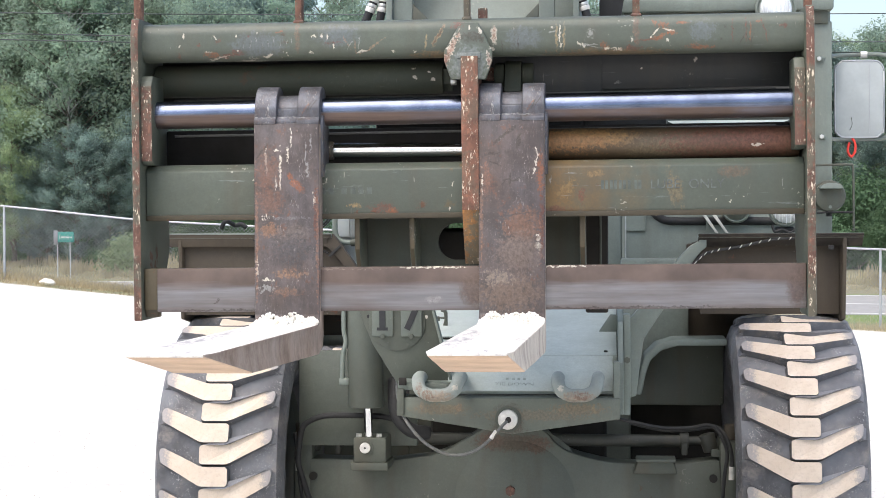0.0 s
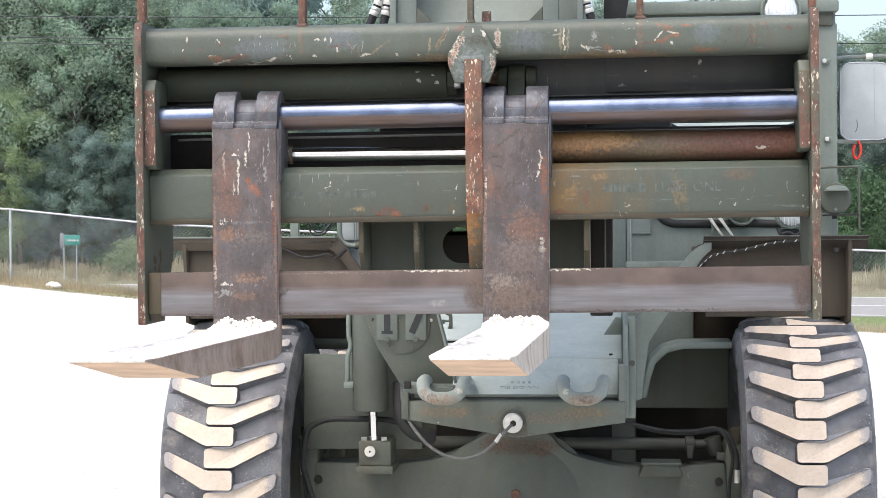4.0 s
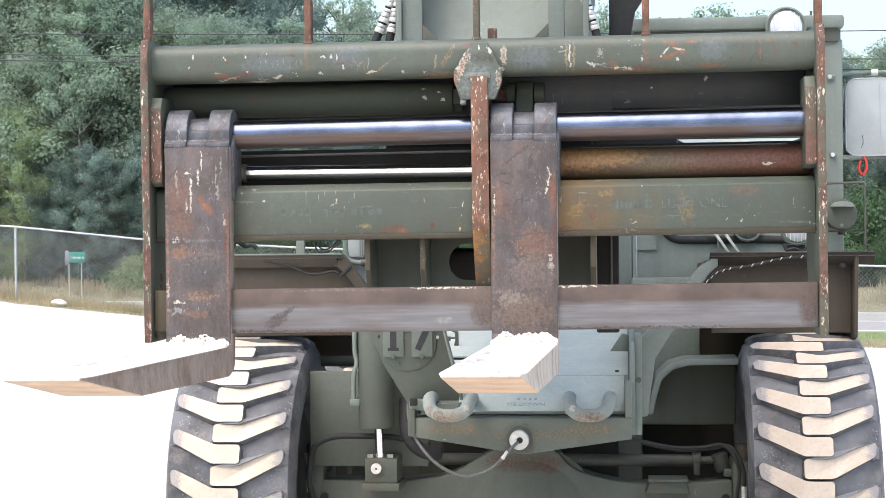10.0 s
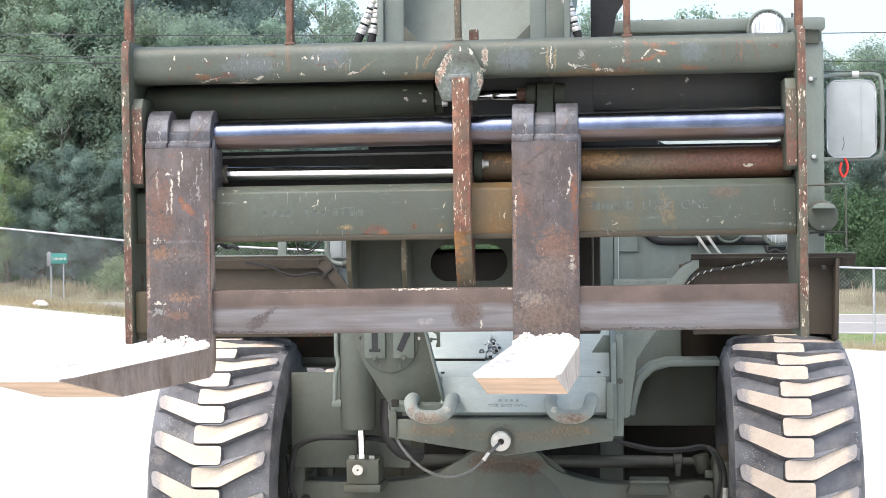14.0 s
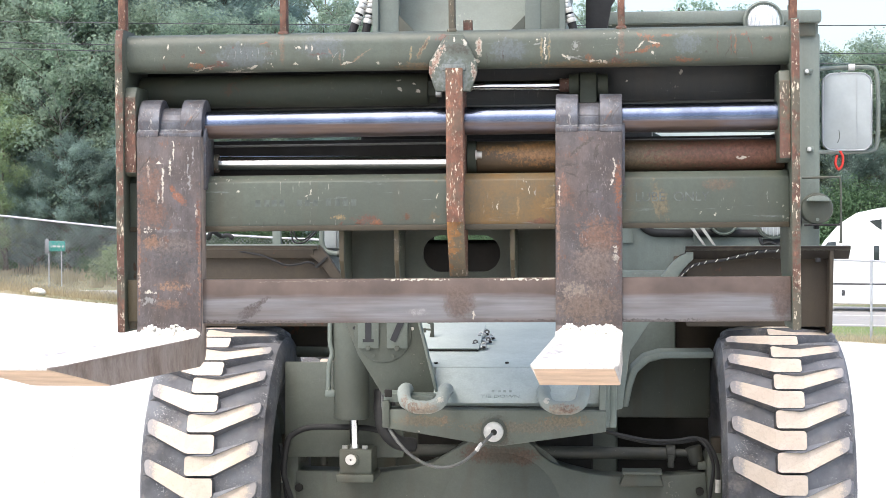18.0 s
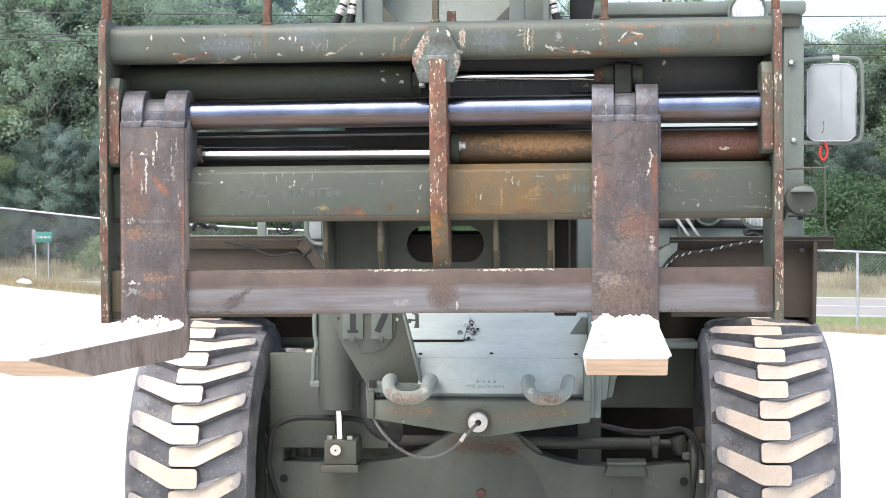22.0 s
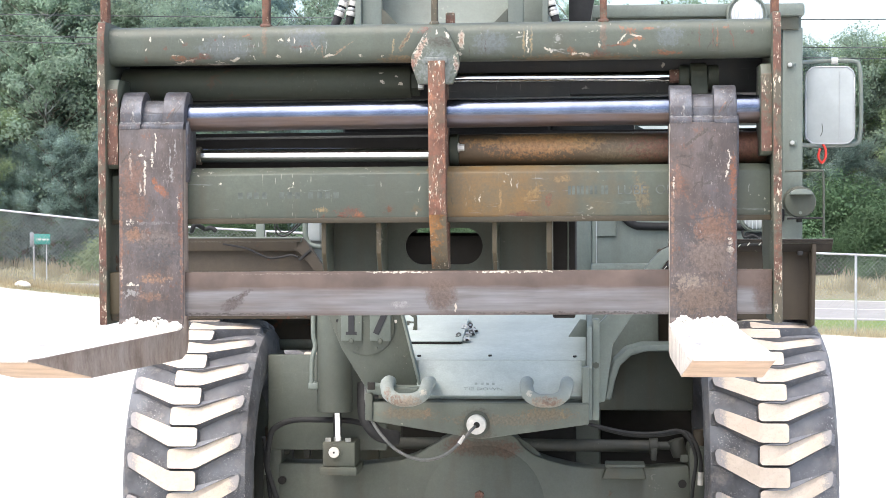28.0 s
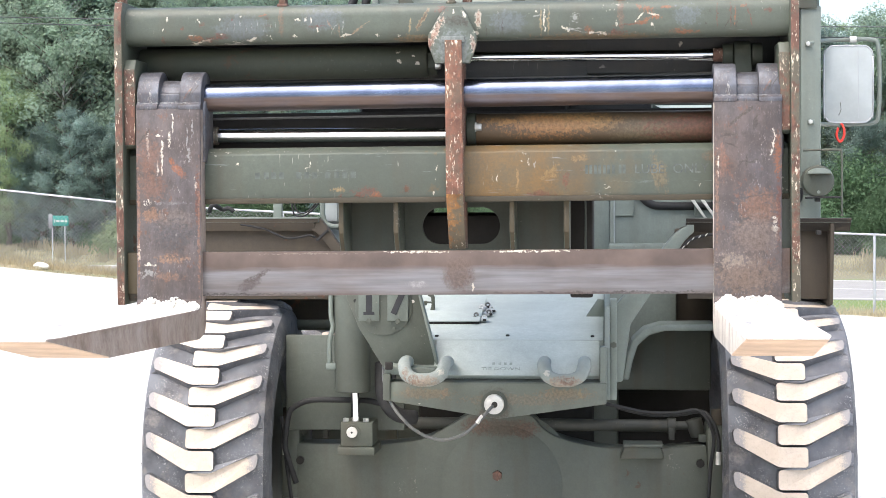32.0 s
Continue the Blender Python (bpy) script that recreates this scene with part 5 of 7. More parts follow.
for x, s in ((0.665, 1), (-0.705, -1)):
    part("clamp", rod(mesh(), (x - 0.018, 2.42, 0.795), (x + 0.018, 2.42, 0.795), 0.031, sides=20, bevel=0.004), OILY, tie)
    part("clamp_bolt", block(mesh(), x - 0.012, x + 0.012, 2.38, 2.42, 0.742, 0.79, 0.004), OILY, tie)
    part("rod_neck", rod(mesh(), (x, 2.42, 0.795), (x + s * 0.10, 2.42, 0.797), 0.0165, sides=18), OILY, tie)
    part("rod_end", rod(mesh(), (x + s * 0.085, 2.42, 0.822), (x + s * 0.105, 2.42, 0.752), 0.034, 0.028, sides=18, bevel=0.008), OILY, tie, "dark ball joint")
    part("joint_nut", block(mesh(), x + s * 0.12 - 0.016, x + s * 0.12 + 0.016, 2.38, 2.42, 0.735, 0.765, 0.004), SHADED_FRAME, tie)

# ---- front frame ----
outline = [(-0.376, 1.040), (0.411, 1.037), (0.411, 0.966), (0.030, 0.912), (-0.376, 0.976)]
TOW = painted("worn_tow_loop", (0.29, 0.32, 0.285), 0.1, 0.3, 0.2, 0.6, 0.2, spots=[(x, 1.052, 0.06, 0.022, (0.27, 0.205, 0.15), 2.5) for x in (-0.228, 0.263)] + [(-0.262, 1.060, 0.022, 0.018, (0.17, 0.095, 0.06), 4), (0.275, 1.055, 0.03, 0.014, (0.16, 0.085, 0.06), 4), (-0.165, 1.085, 0.014, 0.01, CREAM, 4), (0.205, 1.085, 0.012, 0.01, CREAM, 4), (-0.29, 1.08, 0.01, 0.02, (0.20, 0.10, 0.06), 4)])
bumper = part("bumper", prism(mesh(), outline, "y", 1.60, 1.65, 0.004), BUMPER, truck, "green V-shaped front plate")
part("ledge", prism(mesh(), [(-0.376, 1.602), (0.411, 1.602), (0.411, 1.72), (-0.376, 1.72)], "z", 1.030, 1.042, 0.003), SHADED_FRAME, bumper)
part("end_plate", block(mesh(), -0.380, -0.354, 1.592, 1.665, 0.977, 1.072, 0.003), SHADED_FRAME, bumper)
part("end_plate", block(mesh(), 0.387, 0.411, 1.606, 1.66, 1.030, 1.168, 0.003), BODY, bumper)
for x0, x1 in ((-0.300, -0.156), (0.192, 0.334)):
    c = (x0 + x1) / 2
    bm = hose(mesh(), [(x0, 1.68, 1.106), (x0, 1.62, 1.110), (x0 + 0.001, 1.56, 1.104), (x0 + 0.012, 1.525, 1.076), (c - 0.03, 1.512, 1.060), (c, 1.511, 1.058), (c + 0.03, 1.512, 1.060), (x1 - 0.012, 1.525, 1.076), (x1 - 0.001, 1.56, 1.104), (x1, 1.62, 1.110), (x1, 1.68, 1.106)], 0.0235, 14, 6)
    part("tow_loop", bm, TOW, bumper, "rust-scuffed tow loop")
bm = mesh()
lathe(bm, [(0, 0.046), (0.008, 0.046), (0.010, 0.036)], Matrix.Translation((0.016, 1.601, 0.966)) @ Matrix.Rotation(math.radians(-90), 4, "Z"), 32)
part("plug_ring", bm, BODY_DARK, bumper)
part("hitch_plug", rod(mesh(), (0.016, 1.60, 0.966), (0.016, 1.565, 0.966), 0.035, sides=32, bevel=0.006), PALE, bumper, "pale round cable plug")
part("plug_hole", rod(mesh(), (0.018, 1.570, 0.966), (0.018, 1.563, 0.966), 0.011, sides=16), VOID, bumper)
part("cable", hose(mesh(), [(0.016, 1.575, 0.964), (-0.005, 1.54, 0.945), (-0.04, 1.54, 0.905), (-0.10, 1.55, 0.858), (-0.18, 1.56, 0.842), (-0.27, 1.57, 0.878), (-0.345, 1.60, 0.955), (-0.385, 1.68, 1.03), (-0.40, 1.80, 1.09)], 0.0058, 10, 6), CABLE, bumper, "grey cable looping below the plate")
part("cable_ferrule", rod(mesh(), (-0.022, 1.538, 0.930), (-0.042, 1.54, 0.904), 0.0075, sides=12), PALE, bumper)
part("frame_slot", block(mesh(), -0.372, -0.345, 1.590, 1.604, 1.085, 1.112, 0.003), VOID, bumper)

bm = mesh()
prism(bm, [(1.80, 1.178), (2.70, 1.312), (2.70, 1.27), (1.80, 1.13)], "x", -0.372, 0.40, 0.002)
deck = part("deck", bm, DECK, truck, "pale green sloping front deck")
part("apron", prism(mesh(), [(1.645, 1.062), (1.798, 1.176), (1.798, 1.12), (1.66, 1.048)], "x", -0.205, 0.386, 0.002), DECK, deck, "steep pale apron below the deck")
slope = Matrix.Translation((0, 1.80, 1.178)) @ Matrix.Rotation(math.atan2(0.134, 0.9), 4, "X")
part("hatch", block(mesh(), -0.33, -0.066, 0.256, 0.70, 0.009, 0.015, 0.002), DECK, deck, "lifted hatch panel").matrix_basis = slope
part("hatch_gap", prism(mesh(), [(-0.33, 0.001), (-0.33, 0.010), (-0.068, 0.006), (-0.068, 0.001)], "y", 0.258, 0.30), VOID, deck).matrix_basis = slope
handle = part("latch_handle", prism(mesh(), [(-0.252, 0.014), (-0.252, 0.066), (-0.258, 0.076), (-0.278, 0.078), (-0.278, 0.070), (-0.266, 0.066), (-0.264, 0.040), (-0.270, 0.014)], "y", 0.446, 0.462, 0.002), BODY_DARK, deck, "small upright latch handle")
handle.matrix_basis = slope
part("latch_knob", rod(mesh(), (-0.292, 0.452, 0.046), (-0.264, 0.452, 0.044), 0.004, sides=10), BODY_DARK, deck).matrix_basis = slope
part("latch_knob", rod(mesh(), (-0.288, 0.452, 0.034), (-0.288, 0.452, 0.050), 0.006, sides=10), BODY_DARK, deck).matrix_basis = slope
for i, (u, v) in enumerate(((-0.082, 0.35), (-0.050, 0.30), (-0.042, 0.40), (-0.070, 0.50), (-0.052, 0.54), (-0.034, 0.46))):
    turn = slope @ Matrix.Translation((u, v, 0.006)) @ Matrix.Rotation(0.5 * (i % 3) - 0.4, 4, "Z")
    part("hasp", block(mesh(), -0.013, 0.013, -0.02, 0.02, 0.0, 0.009, 0.003), ZINC, deck, "zinc hasp").matrix_basis = turn
    part("hasp_slot", block(mesh(), -0.006, 0.006, -0.022, -0.012, 0.002, 0.0095), VOID, deck).matrix_basis = turn
    ring = [(0.008 * math.cos(a), -0.006 + 0.008 * math.sin(a) * (0.4 + 0.3 * (i % 2)), 0.013 + 0.006 * math.sin(a)) for a in (2 * math.pi * k / 10 for k in range(11))]
    part("hasp_ring", hose(mesh(), ring, 0.0032, 6, 2), ZINC if i % 2 else CABLE, deck, "small steel ring").matrix_basis = turn
for u, v in ((-0.21, 0.05), (0.05, 0.06), (0.36, 0.05), (0.36, 0.5)):
    o = part("deck_bolt", rod(mesh(), (u, v, 0), (u, v, 0.005), 0.007, sides=8), VOID, deck)
    o.matrix_basis = slope
tilt = Matrix.Translation((0, 1.645, 1.062)) @ Matrix.Rotation(math.atan2(0.114, 0.153), 4, "X")
for x in (0.008, 0.030, 0.050, 0.070):
    part("stencil_mark", block(mesh(), x - 0.005, x + 0.005, 0.056, 0.068, 0.0005, 0.0015), DECK_INK, deck, smooth=False).matrix_basis = tilt
lettering("TIE DOWN", 0.028, tilt @ pose(0.035, 0.034, 0.0008) @ Matrix.Diagonal((1, 0.72, 1, 1)), DECK_INK, deck)
# deck side plates
part("deck_cheek", prism(mesh(), [(1.66, 0.975), (1.66, 1.16), (1.79, 1.30), (2.6, 1.36), (2.6, 0.98)], "x", 0.404, 0.4235, 0.003), BODY, truck, "green deck side plate")
part("deck_post", block(mesh(), 0.424, 0.449, 1.80, 1.90, 0.96, 1.325, 0.004), BODY, truck)
part("post_bolt", rod(mesh(), (0.437, 1.794, 1.16), (0.437, 1.802, 1.16), 0.012, sides=6), BODY_DARK, truck)
part("deck_wedge", prism(mesh(), [(0.330, 1.234), (0.378, 1.304), (0.404, 1.300), (0.404, 1.230)], "y", 2.20, 2.25, 0.003), BODY, truck)
STRUT = [(0.436, 1.00), (0.472, 1.01), (0.500, 1.222), (0.575, 1.335), (0.66, 1.39), (0.53, 1.39), (0.436, 1.285)]
part("deck_strut", prism(mesh(), STRUT, "y", 2.0, 2.05, 0.004), BODY, truck, "slanted cab support")

outline = [(-0.531, 1.449), (-0.262, 1.449), (-0.262, 1.338), (-0.197, 1.092), (-0.386, 1.066), (-0.482, 1.222), (-0.528, 1.333)]
bracket = part("bracket_plate", prism(mesh(), outline, "y", 1.735, 1.76, 0.003), SHADED_FRAME, truck, "green bracket plate that carries two number tiles")
part("bracket_flange", prism(mesh(), [(-0.262, 1.343), (-0.255, 1.348), (-0.189, 1.092), (-0.199, 1.090)], "y", 1.69, 1.745, 0.002), BODY, bracket)
part("bracket_foot", block(mesh(), -0.375, -0.189, 1.66, 1.745, 1.082, 1.091, 0.003), BODY, bracket)
part("bracket_shoe", prism(mesh(), [(-0.376, 1.066), (-0.20, 1.066), (-0.20, 1.085), (-0.376, 1.10)], "y", 1.612, 1.74, 0.003), BODY, bracket)
part("number_disc", rod(mesh(), (-0.392, 1.737, 1.302), (-0.392, 1.728, 1.302), 0.104, sides=40, bevel=0.002), SHADED_FRAME, bracket)
for x, digit in ((-0.444, "1"), (-0.339, "7")):
    tile = part("number_tile", block(mesh(), x - 0.038, x + 0.038, 1.718, 1.728, 1.250, 1.387, 0.002), TILE, bracket, "painted number tile")
    lettering(digit, 0.126, pose(x, 1.7165, 1.317, 90), INK, bracket, "digit", 0.005)
    if digit == "1":
        part("digit_foot", block(mesh(), x - 0.02, x + 0.02, 1.7160, 1.7175, 1.272, 1.283), INK, bracket, smooth=False)
    part("tile_bolt", rod(mesh(), (x, 1.72, 1.250), (x, 1.708, 1.250), 0.0095, sides=12, bevel=0.003), SHADED_FRAME, bracket)
for x in (-0.427, -0.355):
    part("disc_bolt", rod(mesh(), (x, 1.73, 1.222), (x, 1.72, 1.222), 0.007, sides=6), SHADED_FRAME, bracket)

part("tile_bolt", rod(mesh(), (-0.393, 1.73, 1.347), (-0.393, 1.72, 1.347), 0.0075, sides=6), SHADED_FRAME, bracket)
part("bolt_hole", rod(mesh(), (-0.496, 1.736, 1.322), (-0.496, 1.7335, 1.322), 0.0065, sides=12), BLACK, bracket)
part("bolt_hole", rod(mesh(), (-0.286, 1.736, 1.320), (-0.286, 1.7335, 1.320), 0.0065, sides=12), PALE, bracket)

ram = part("lift_cylinder", rod(mesh(), (-0.568, 2.2, 0.945), (-0.572, 2.2, 1.462), 0.069, sides=40, bevel=0.008), SHADED_FRAME, truck, "green lift cylinder with a chrome rod")
part("ram_rod", rod(mesh(), (-0.557, 2.2, 0.81), (-0.561, 2.2, 0.96), 0.018, sides=24), ROD, ram, "chrome ram rod")
part("ram_pipe", hose(mesh(), [(-0.645, 2.17, 1.40), (-0.648, 2.17, 1.25), (-0.640, 2.17, 1.20), (-0.652, 2.17, 1.15), (-0.655, 2.17, 1.05)], 0.0095), BODY, ram)
part("ram_boss", block(mesh(), -0.668, -0.628, 2.16, 2.22, 1.032, 1.06, 0.006), BODY, ram)
knee = part("ram_block", block(mesh(), -0.612, -0.486, 2.16, 2.34, 0.735, 0.830, 0.006), BODY_DARK, truck, "block at the foot of the lift cylinder")
part("block_base", block(mesh(), -0.624, -0.478, 2.15, 2.36, 0.704, 0.735, 0.005), BODY_DARK, knee)
part("pin_head", rod(mesh(), (-0.566, 2.16, 0.792), (-0.566, 2.145, 0.792), 0.021, sides=24, bevel=0.003), PALE, knee, "pale pin head")
part("pin_ring", rod(mesh(), (-0.566, 2.162, 0.792), (-0.566, 2.154, 0.792), 0.030, sides=24), BODY_DARK, knee)
part("pin_dimple", rod(mesh(), (-0.566, 2.146, 0.792), (-0.566, 2.143, 0.792), 0.004, sides=10), VOID, knee)
for x in (-0.594, -0.516):
    part("block_bolt", rod(mesh(), (x, 2.19, 0.83), (x, 2.19, 0.843), 0.012, sides=6), ZINC, knee)
part("ram_hose", hose(mesh(), [(-0.80, 2.25, 0.58), (-0.833, 2.24, 0.688), (-0.841, 2.24, 0.743), (-0.828, 2.24, 0.842), (-0.806, 2.24, 0.878), (-0.741, 2.24, 0.905), (-0.63, 2.24, 0.908), (-0.519, 2.25, 0.904), (-0.44, 2.2, 0.90), (-0.40, 2.1, 0.96), (-0.39, 2.0, 1.05)], 0.0115, 10, 6), BLACK, truck, "thick black hydraulic hose")
part("ram_hose", hose(mesh(), [(-0.46, 2.25, 1.05), (-0.45, 2.2, 0.93), (-0.40, 2.2, 0.86), (-0.33, 2.24, 0.84)], 0.028, 10, 6), BLACK, truck)

# frame behind the axle
chassis = part("chassis", block(mesh(), -0.46, 0.46, 2.75, 6.7, 0.62, 1.20, 0.02), GRIMY, truck, "grimy green chassis")
part("cross_member", block(mesh(), -0.850, -0.38, 2.32, 2.35, 0.78, 1.155, 0.006), SHADED_FRAME, chassis)
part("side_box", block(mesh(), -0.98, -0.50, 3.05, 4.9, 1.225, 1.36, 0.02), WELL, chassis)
# Added sheet that fills the see-through gap beside the frame with dark.
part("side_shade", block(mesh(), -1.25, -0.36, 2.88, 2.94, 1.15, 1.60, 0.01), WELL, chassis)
part("cross_tube", rod(mesh(), (-1.0, 2.66, 1.172), (-0.40, 2.66, 1.172), 0.022, sides=16), BODY_DARK, chassis)
ROLL = [(0.476, 0.97), (0.490, 1.054), (0.512, 1.126), (0.559, 1.170), (0.626, 1.190), (0.836, 1.192)]
PANEL = [(0.43, 0.905), (0.836, 0.905), (0.836, 1.185), (0.63, 1.182), (0.562, 1.162), (0.518, 1.12), (0.497, 1.05), (0.484, 0.97)]
part("inner_panel", prism(mesh(), PANEL, "y", 2.70, 2.74, 0.01), BODY_DARK, chassis, "curved inner wheel-arch panel")
part("panel_lip", prism(mesh(), ROLL + [(0.836, 1.165), (0.640, 1.163), (0.580, 1.147), (0.535, 1.107), (0.515, 1.045), (0.500, 0.97)], "y", 2.47, 2.70, 0.006), BODY, chassis, "rolled wheel-arch lip")
part("battery_box", block(mesh(), 0.42, 0.70, 2.84, 3.0, 0.90, 1.50, 0.01), BODY, chassis)
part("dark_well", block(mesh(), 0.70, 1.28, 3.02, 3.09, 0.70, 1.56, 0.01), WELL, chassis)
# Added dark boxes stand for the shade under the chassis.
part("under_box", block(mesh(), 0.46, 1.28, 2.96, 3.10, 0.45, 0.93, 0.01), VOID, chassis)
part("under_box", block(mesh(), -1.0, -0.46, 3.02, 3.16, 0.45, 0.86, 0.01), BODY_DARK, chassis)
part("rear_axle", rod(mesh(), (-0.95, 5.95, 0.652), (0.95, 5.95, 0.652), 0.14, sides=24), BODY_DARK, chassis)
# Near-black box added to keep the gap behind the axle dark.
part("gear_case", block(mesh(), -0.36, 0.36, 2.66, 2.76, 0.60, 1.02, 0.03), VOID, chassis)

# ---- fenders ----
fr = part("fender", prism(mesh(), [(1.90, 1.617), (1.99, 1.6145), (1.99, 1.598), (1.90, 1.600)], "x", 0.700, 1.296, 0.003), BODY, truck, "green front fender with a muddy underside", second=SHADED_MUD, where=front)
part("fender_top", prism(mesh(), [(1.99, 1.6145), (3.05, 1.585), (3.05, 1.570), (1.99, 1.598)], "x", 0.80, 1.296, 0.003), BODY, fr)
part("fender_lip", prism(mesh(), [(1.893, 1.613), (1.905, 1.617), (1.965, 1.585), (1.955, 1.566)], "x", 0.700, 1.296, 0.002), SHADED_MUD, fr)
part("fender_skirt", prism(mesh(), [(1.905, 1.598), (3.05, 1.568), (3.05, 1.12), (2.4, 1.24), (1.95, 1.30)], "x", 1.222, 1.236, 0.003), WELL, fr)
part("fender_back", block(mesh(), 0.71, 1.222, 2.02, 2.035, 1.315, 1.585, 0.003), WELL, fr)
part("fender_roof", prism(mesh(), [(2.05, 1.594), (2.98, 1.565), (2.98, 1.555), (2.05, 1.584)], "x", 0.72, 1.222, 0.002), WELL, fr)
part("fender_arm", prism(mesh(), [(0.702, 1.600), (0.702, 1.586), (0.687, 1.578), (0.673, 1.570), (0.658, 1.557), (0.644, 1.542), (0.630, 1.525), (0.616, 1.507), (0.600, 1.477), (0.585, 1.44), (0.640, 1.44), (0.662, 1.480), (0.678, 1.508), (0.694, 1.531), (0.711, 1.550), (0.730, 1.566), (0.730, 1.600)], "y", 1.92, 2.0, 0.003), BODY, fr)
WIRE_RUN = [(0.672, 1.490), (0.686, 1.509), (0.721, 1.540), (0.769, 1.554), (0.850, 1.5666), (0.919, 1.583), (0.987, 1.595), (1.07, 1.597)]
part("fender_wire", hose(mesh(), [(x, 1.907, z) for x, z in WIRE_RUN], 0.0055), BLACK, fr, "dark wire along the fender lip")
for (x0, z0), (x1, z1) in zip(WIRE_RUN[1:], WIRE_RUN[2:]):
    for a in (0.0, 0.5):
        x, z = x0 + (x1 - x0) * a, z0 + (z1 - z0) * a
        part("wire_wrap", rod(mesh(), (x, 1.903, z - 0.003), (x + 0.008, 1.899, z + 0.007), 0.0016, sides=6), PALE, fr)
part("fender_tab", block(mesh(), 1.170, 1.188, 1.90, 1.93, 1.556, 1.572, 0.003), BLACK, fr)
fl = part("fender", prism(mesh(), [(1.90, 1.622), (1.99, 1.6195), (1.99, 1.603), (1.90, 1.605)], "x", -1.30, -0.655, 0.003), BODY, truck, "green front fender with a muddy underside", second=WELL, where=front)
part("fender_top", prism(mesh(), [(1.99, 1.6195), (3.05, 1.590), (3.05, 1.575), (1.99, 1.603)], "x", -1.30, -0.78, 0.003), BODY, fl)
part("fender_lip", block(mesh(), -1.30, -0.655, 1.893, 1.905, 1.6185, 1.624, 0.001), BODY, fl)
part("fender_flange", prism(mesh(), [(1.898, 1.618), (1.91, 1.618), (1.93, 1.576), (1.92, 1.572)], "x", -1.30, -0.672, 0.001), WELL, fl)
part("fender_skirt", prism(mesh(), [(1.905, 1.598), (3.05, 1.568), (3.05, 1.12), (2.4, 1.24), (1.95, 1.30)], "x", -1.236, -1.222, 0.003), WELL, fl)
part("fender_back", prism(mesh(), [(-1.222, 1.315), (-1.222, 1.605), (-0.665, 1.605), (-0.630, 1.565), (-0.604, 1.53), (-0.575, 1.48), (-0.560, 1.44), (-0.62, 1.315)], "y", 1.96, 1.975, 0.003), WELL, fl)
part("fender_roof", prism(mesh(), [(2.0, 1.600), (2.98, 1.572), (2.98, 1.562), (2.0, 1.590)], "x", -1.222, -0.70, 0.002), WELL, fl)
part("fender_arm", prism(mesh(), [(-0.655, 1.620), (-0.642, 1.606), (-0.629, 1.589), (-0.616, 1.572), (-0.604, 1.553), (-0.585, 1.527), (-0.566, 1.500), (-0.550, 1.473), (-0.535, 1.445), (-0.572, 1.440), (-0.590, 1.470), (-0.608, 1.497), (-0.627, 1.523), (-0.648, 1.548), (-0.668, 1.568), (-0.69, 1.582), (-0.72, 1.592), (-0.72, 1.606)], "y", 1.915, 1.97, 0.002), WELL, fl, "curved edge of the wheel arch")
part("fender_wire", hose(mesh(), [(-0.95, 1.91, 1.598), (-0.863, 1.91, 1.581), (-0.82, 1.91, 1.563), (-0.777, 1.91, 1.546), (-0.73, 1.91, 1.549), (-0.692, 1.91, 1.557), (-0.667, 1.91, 1.548)], 0.0042), BLACK, fl)
part("fender_tab", prism(mesh(), [(-0.668, 1.540), (-0.660, 1.534), (-0.618, 1.572), (-0.624, 1.580)], "y", 1.905, 1.918, 0.001), BLACK, fl)
intake = part("air_cleaner", block(mesh(), -0.757, -0.65, 2.72, 2.95, 1.595, 1.86, 0.012), MIRROR_BACK, truck, "grey ribbed air cleaner box")
for k in range(6):
    part("box_rib", block(mesh(), -0.702 + k * 0.009, -0.698 + k * 0.009, 2.712, 2.722, 1.60, 1.85, 0.001), MIRROR_BACK, intake)
part("intake_pipe", hose(mesh(), [(-0.742, 2.6, 1.80), (-0.742, 2.6, 1.66), (-0.741, 2.6, 1.621), (-0.726, 2.6, 1.588), (-0.684, 2.6, 1.576), (-0.60, 2.6, 1.579)], 0.011, 12, 6), BODY, intake, "bent green pipe")
part("pipe_clamp", rod(mesh(), (-0.678, 2.6, 1.576), (-0.655, 2.6, 1.577), 0.015, sides=14, bevel=0.002), BODY_DARK, intake)
part("cowl_plate", block(mesh(), -0.80, -0.52, 2.80, 2.82, 1.30, 1.60, 0.004), MIRROR_BACK, intake, "pale grey cowl plate")
for d in (0.0, 0.012):
    part("wire_loom", hose(mesh(), [(-0.893 + d, 2.75, 1.69), (-0.893 + d, 2.75, 1.66), (-0.880 + d, 2.75, 1.624 + d), (-0.842, 2.74, 1.620 + d), (-0.81 - d, 2.75, 1.643), (-0.775 - d, 2.75, 1.68)], 0.0035), BLACK, truck)
part("wire_loom", hose(mesh(), [(-1.17, 2.4, 1.640), (-1.15, 2.38, 1.668), (-1.12, 2.42, 1.650), (-1.09, 2.4, 1.655), (-1.07, 2.4, 1.640)], 0.009), BLACK, truck)
part("stub_post", block(mesh(), -0.972, -0.937, 2.75, 2.78, 1.56, 1.72, 0.003), BODY, truck)



def set_back(ob):
    """Slides a fender back over its wheel, widening it with the distance."""
    for o in (ob, *ob.children):
        for v in o.data.vertices:
            x, y, z = v.co
            deep = 2.30 + (y - 1.90) * 0.68
            k = (deep + 5.16) / (y + 5.16)
            v.co = (0.39 + (x - 0.39) * k, deep, 1.703 + (z - 1.703) * k)


set_back(fr)
set_back(fl)

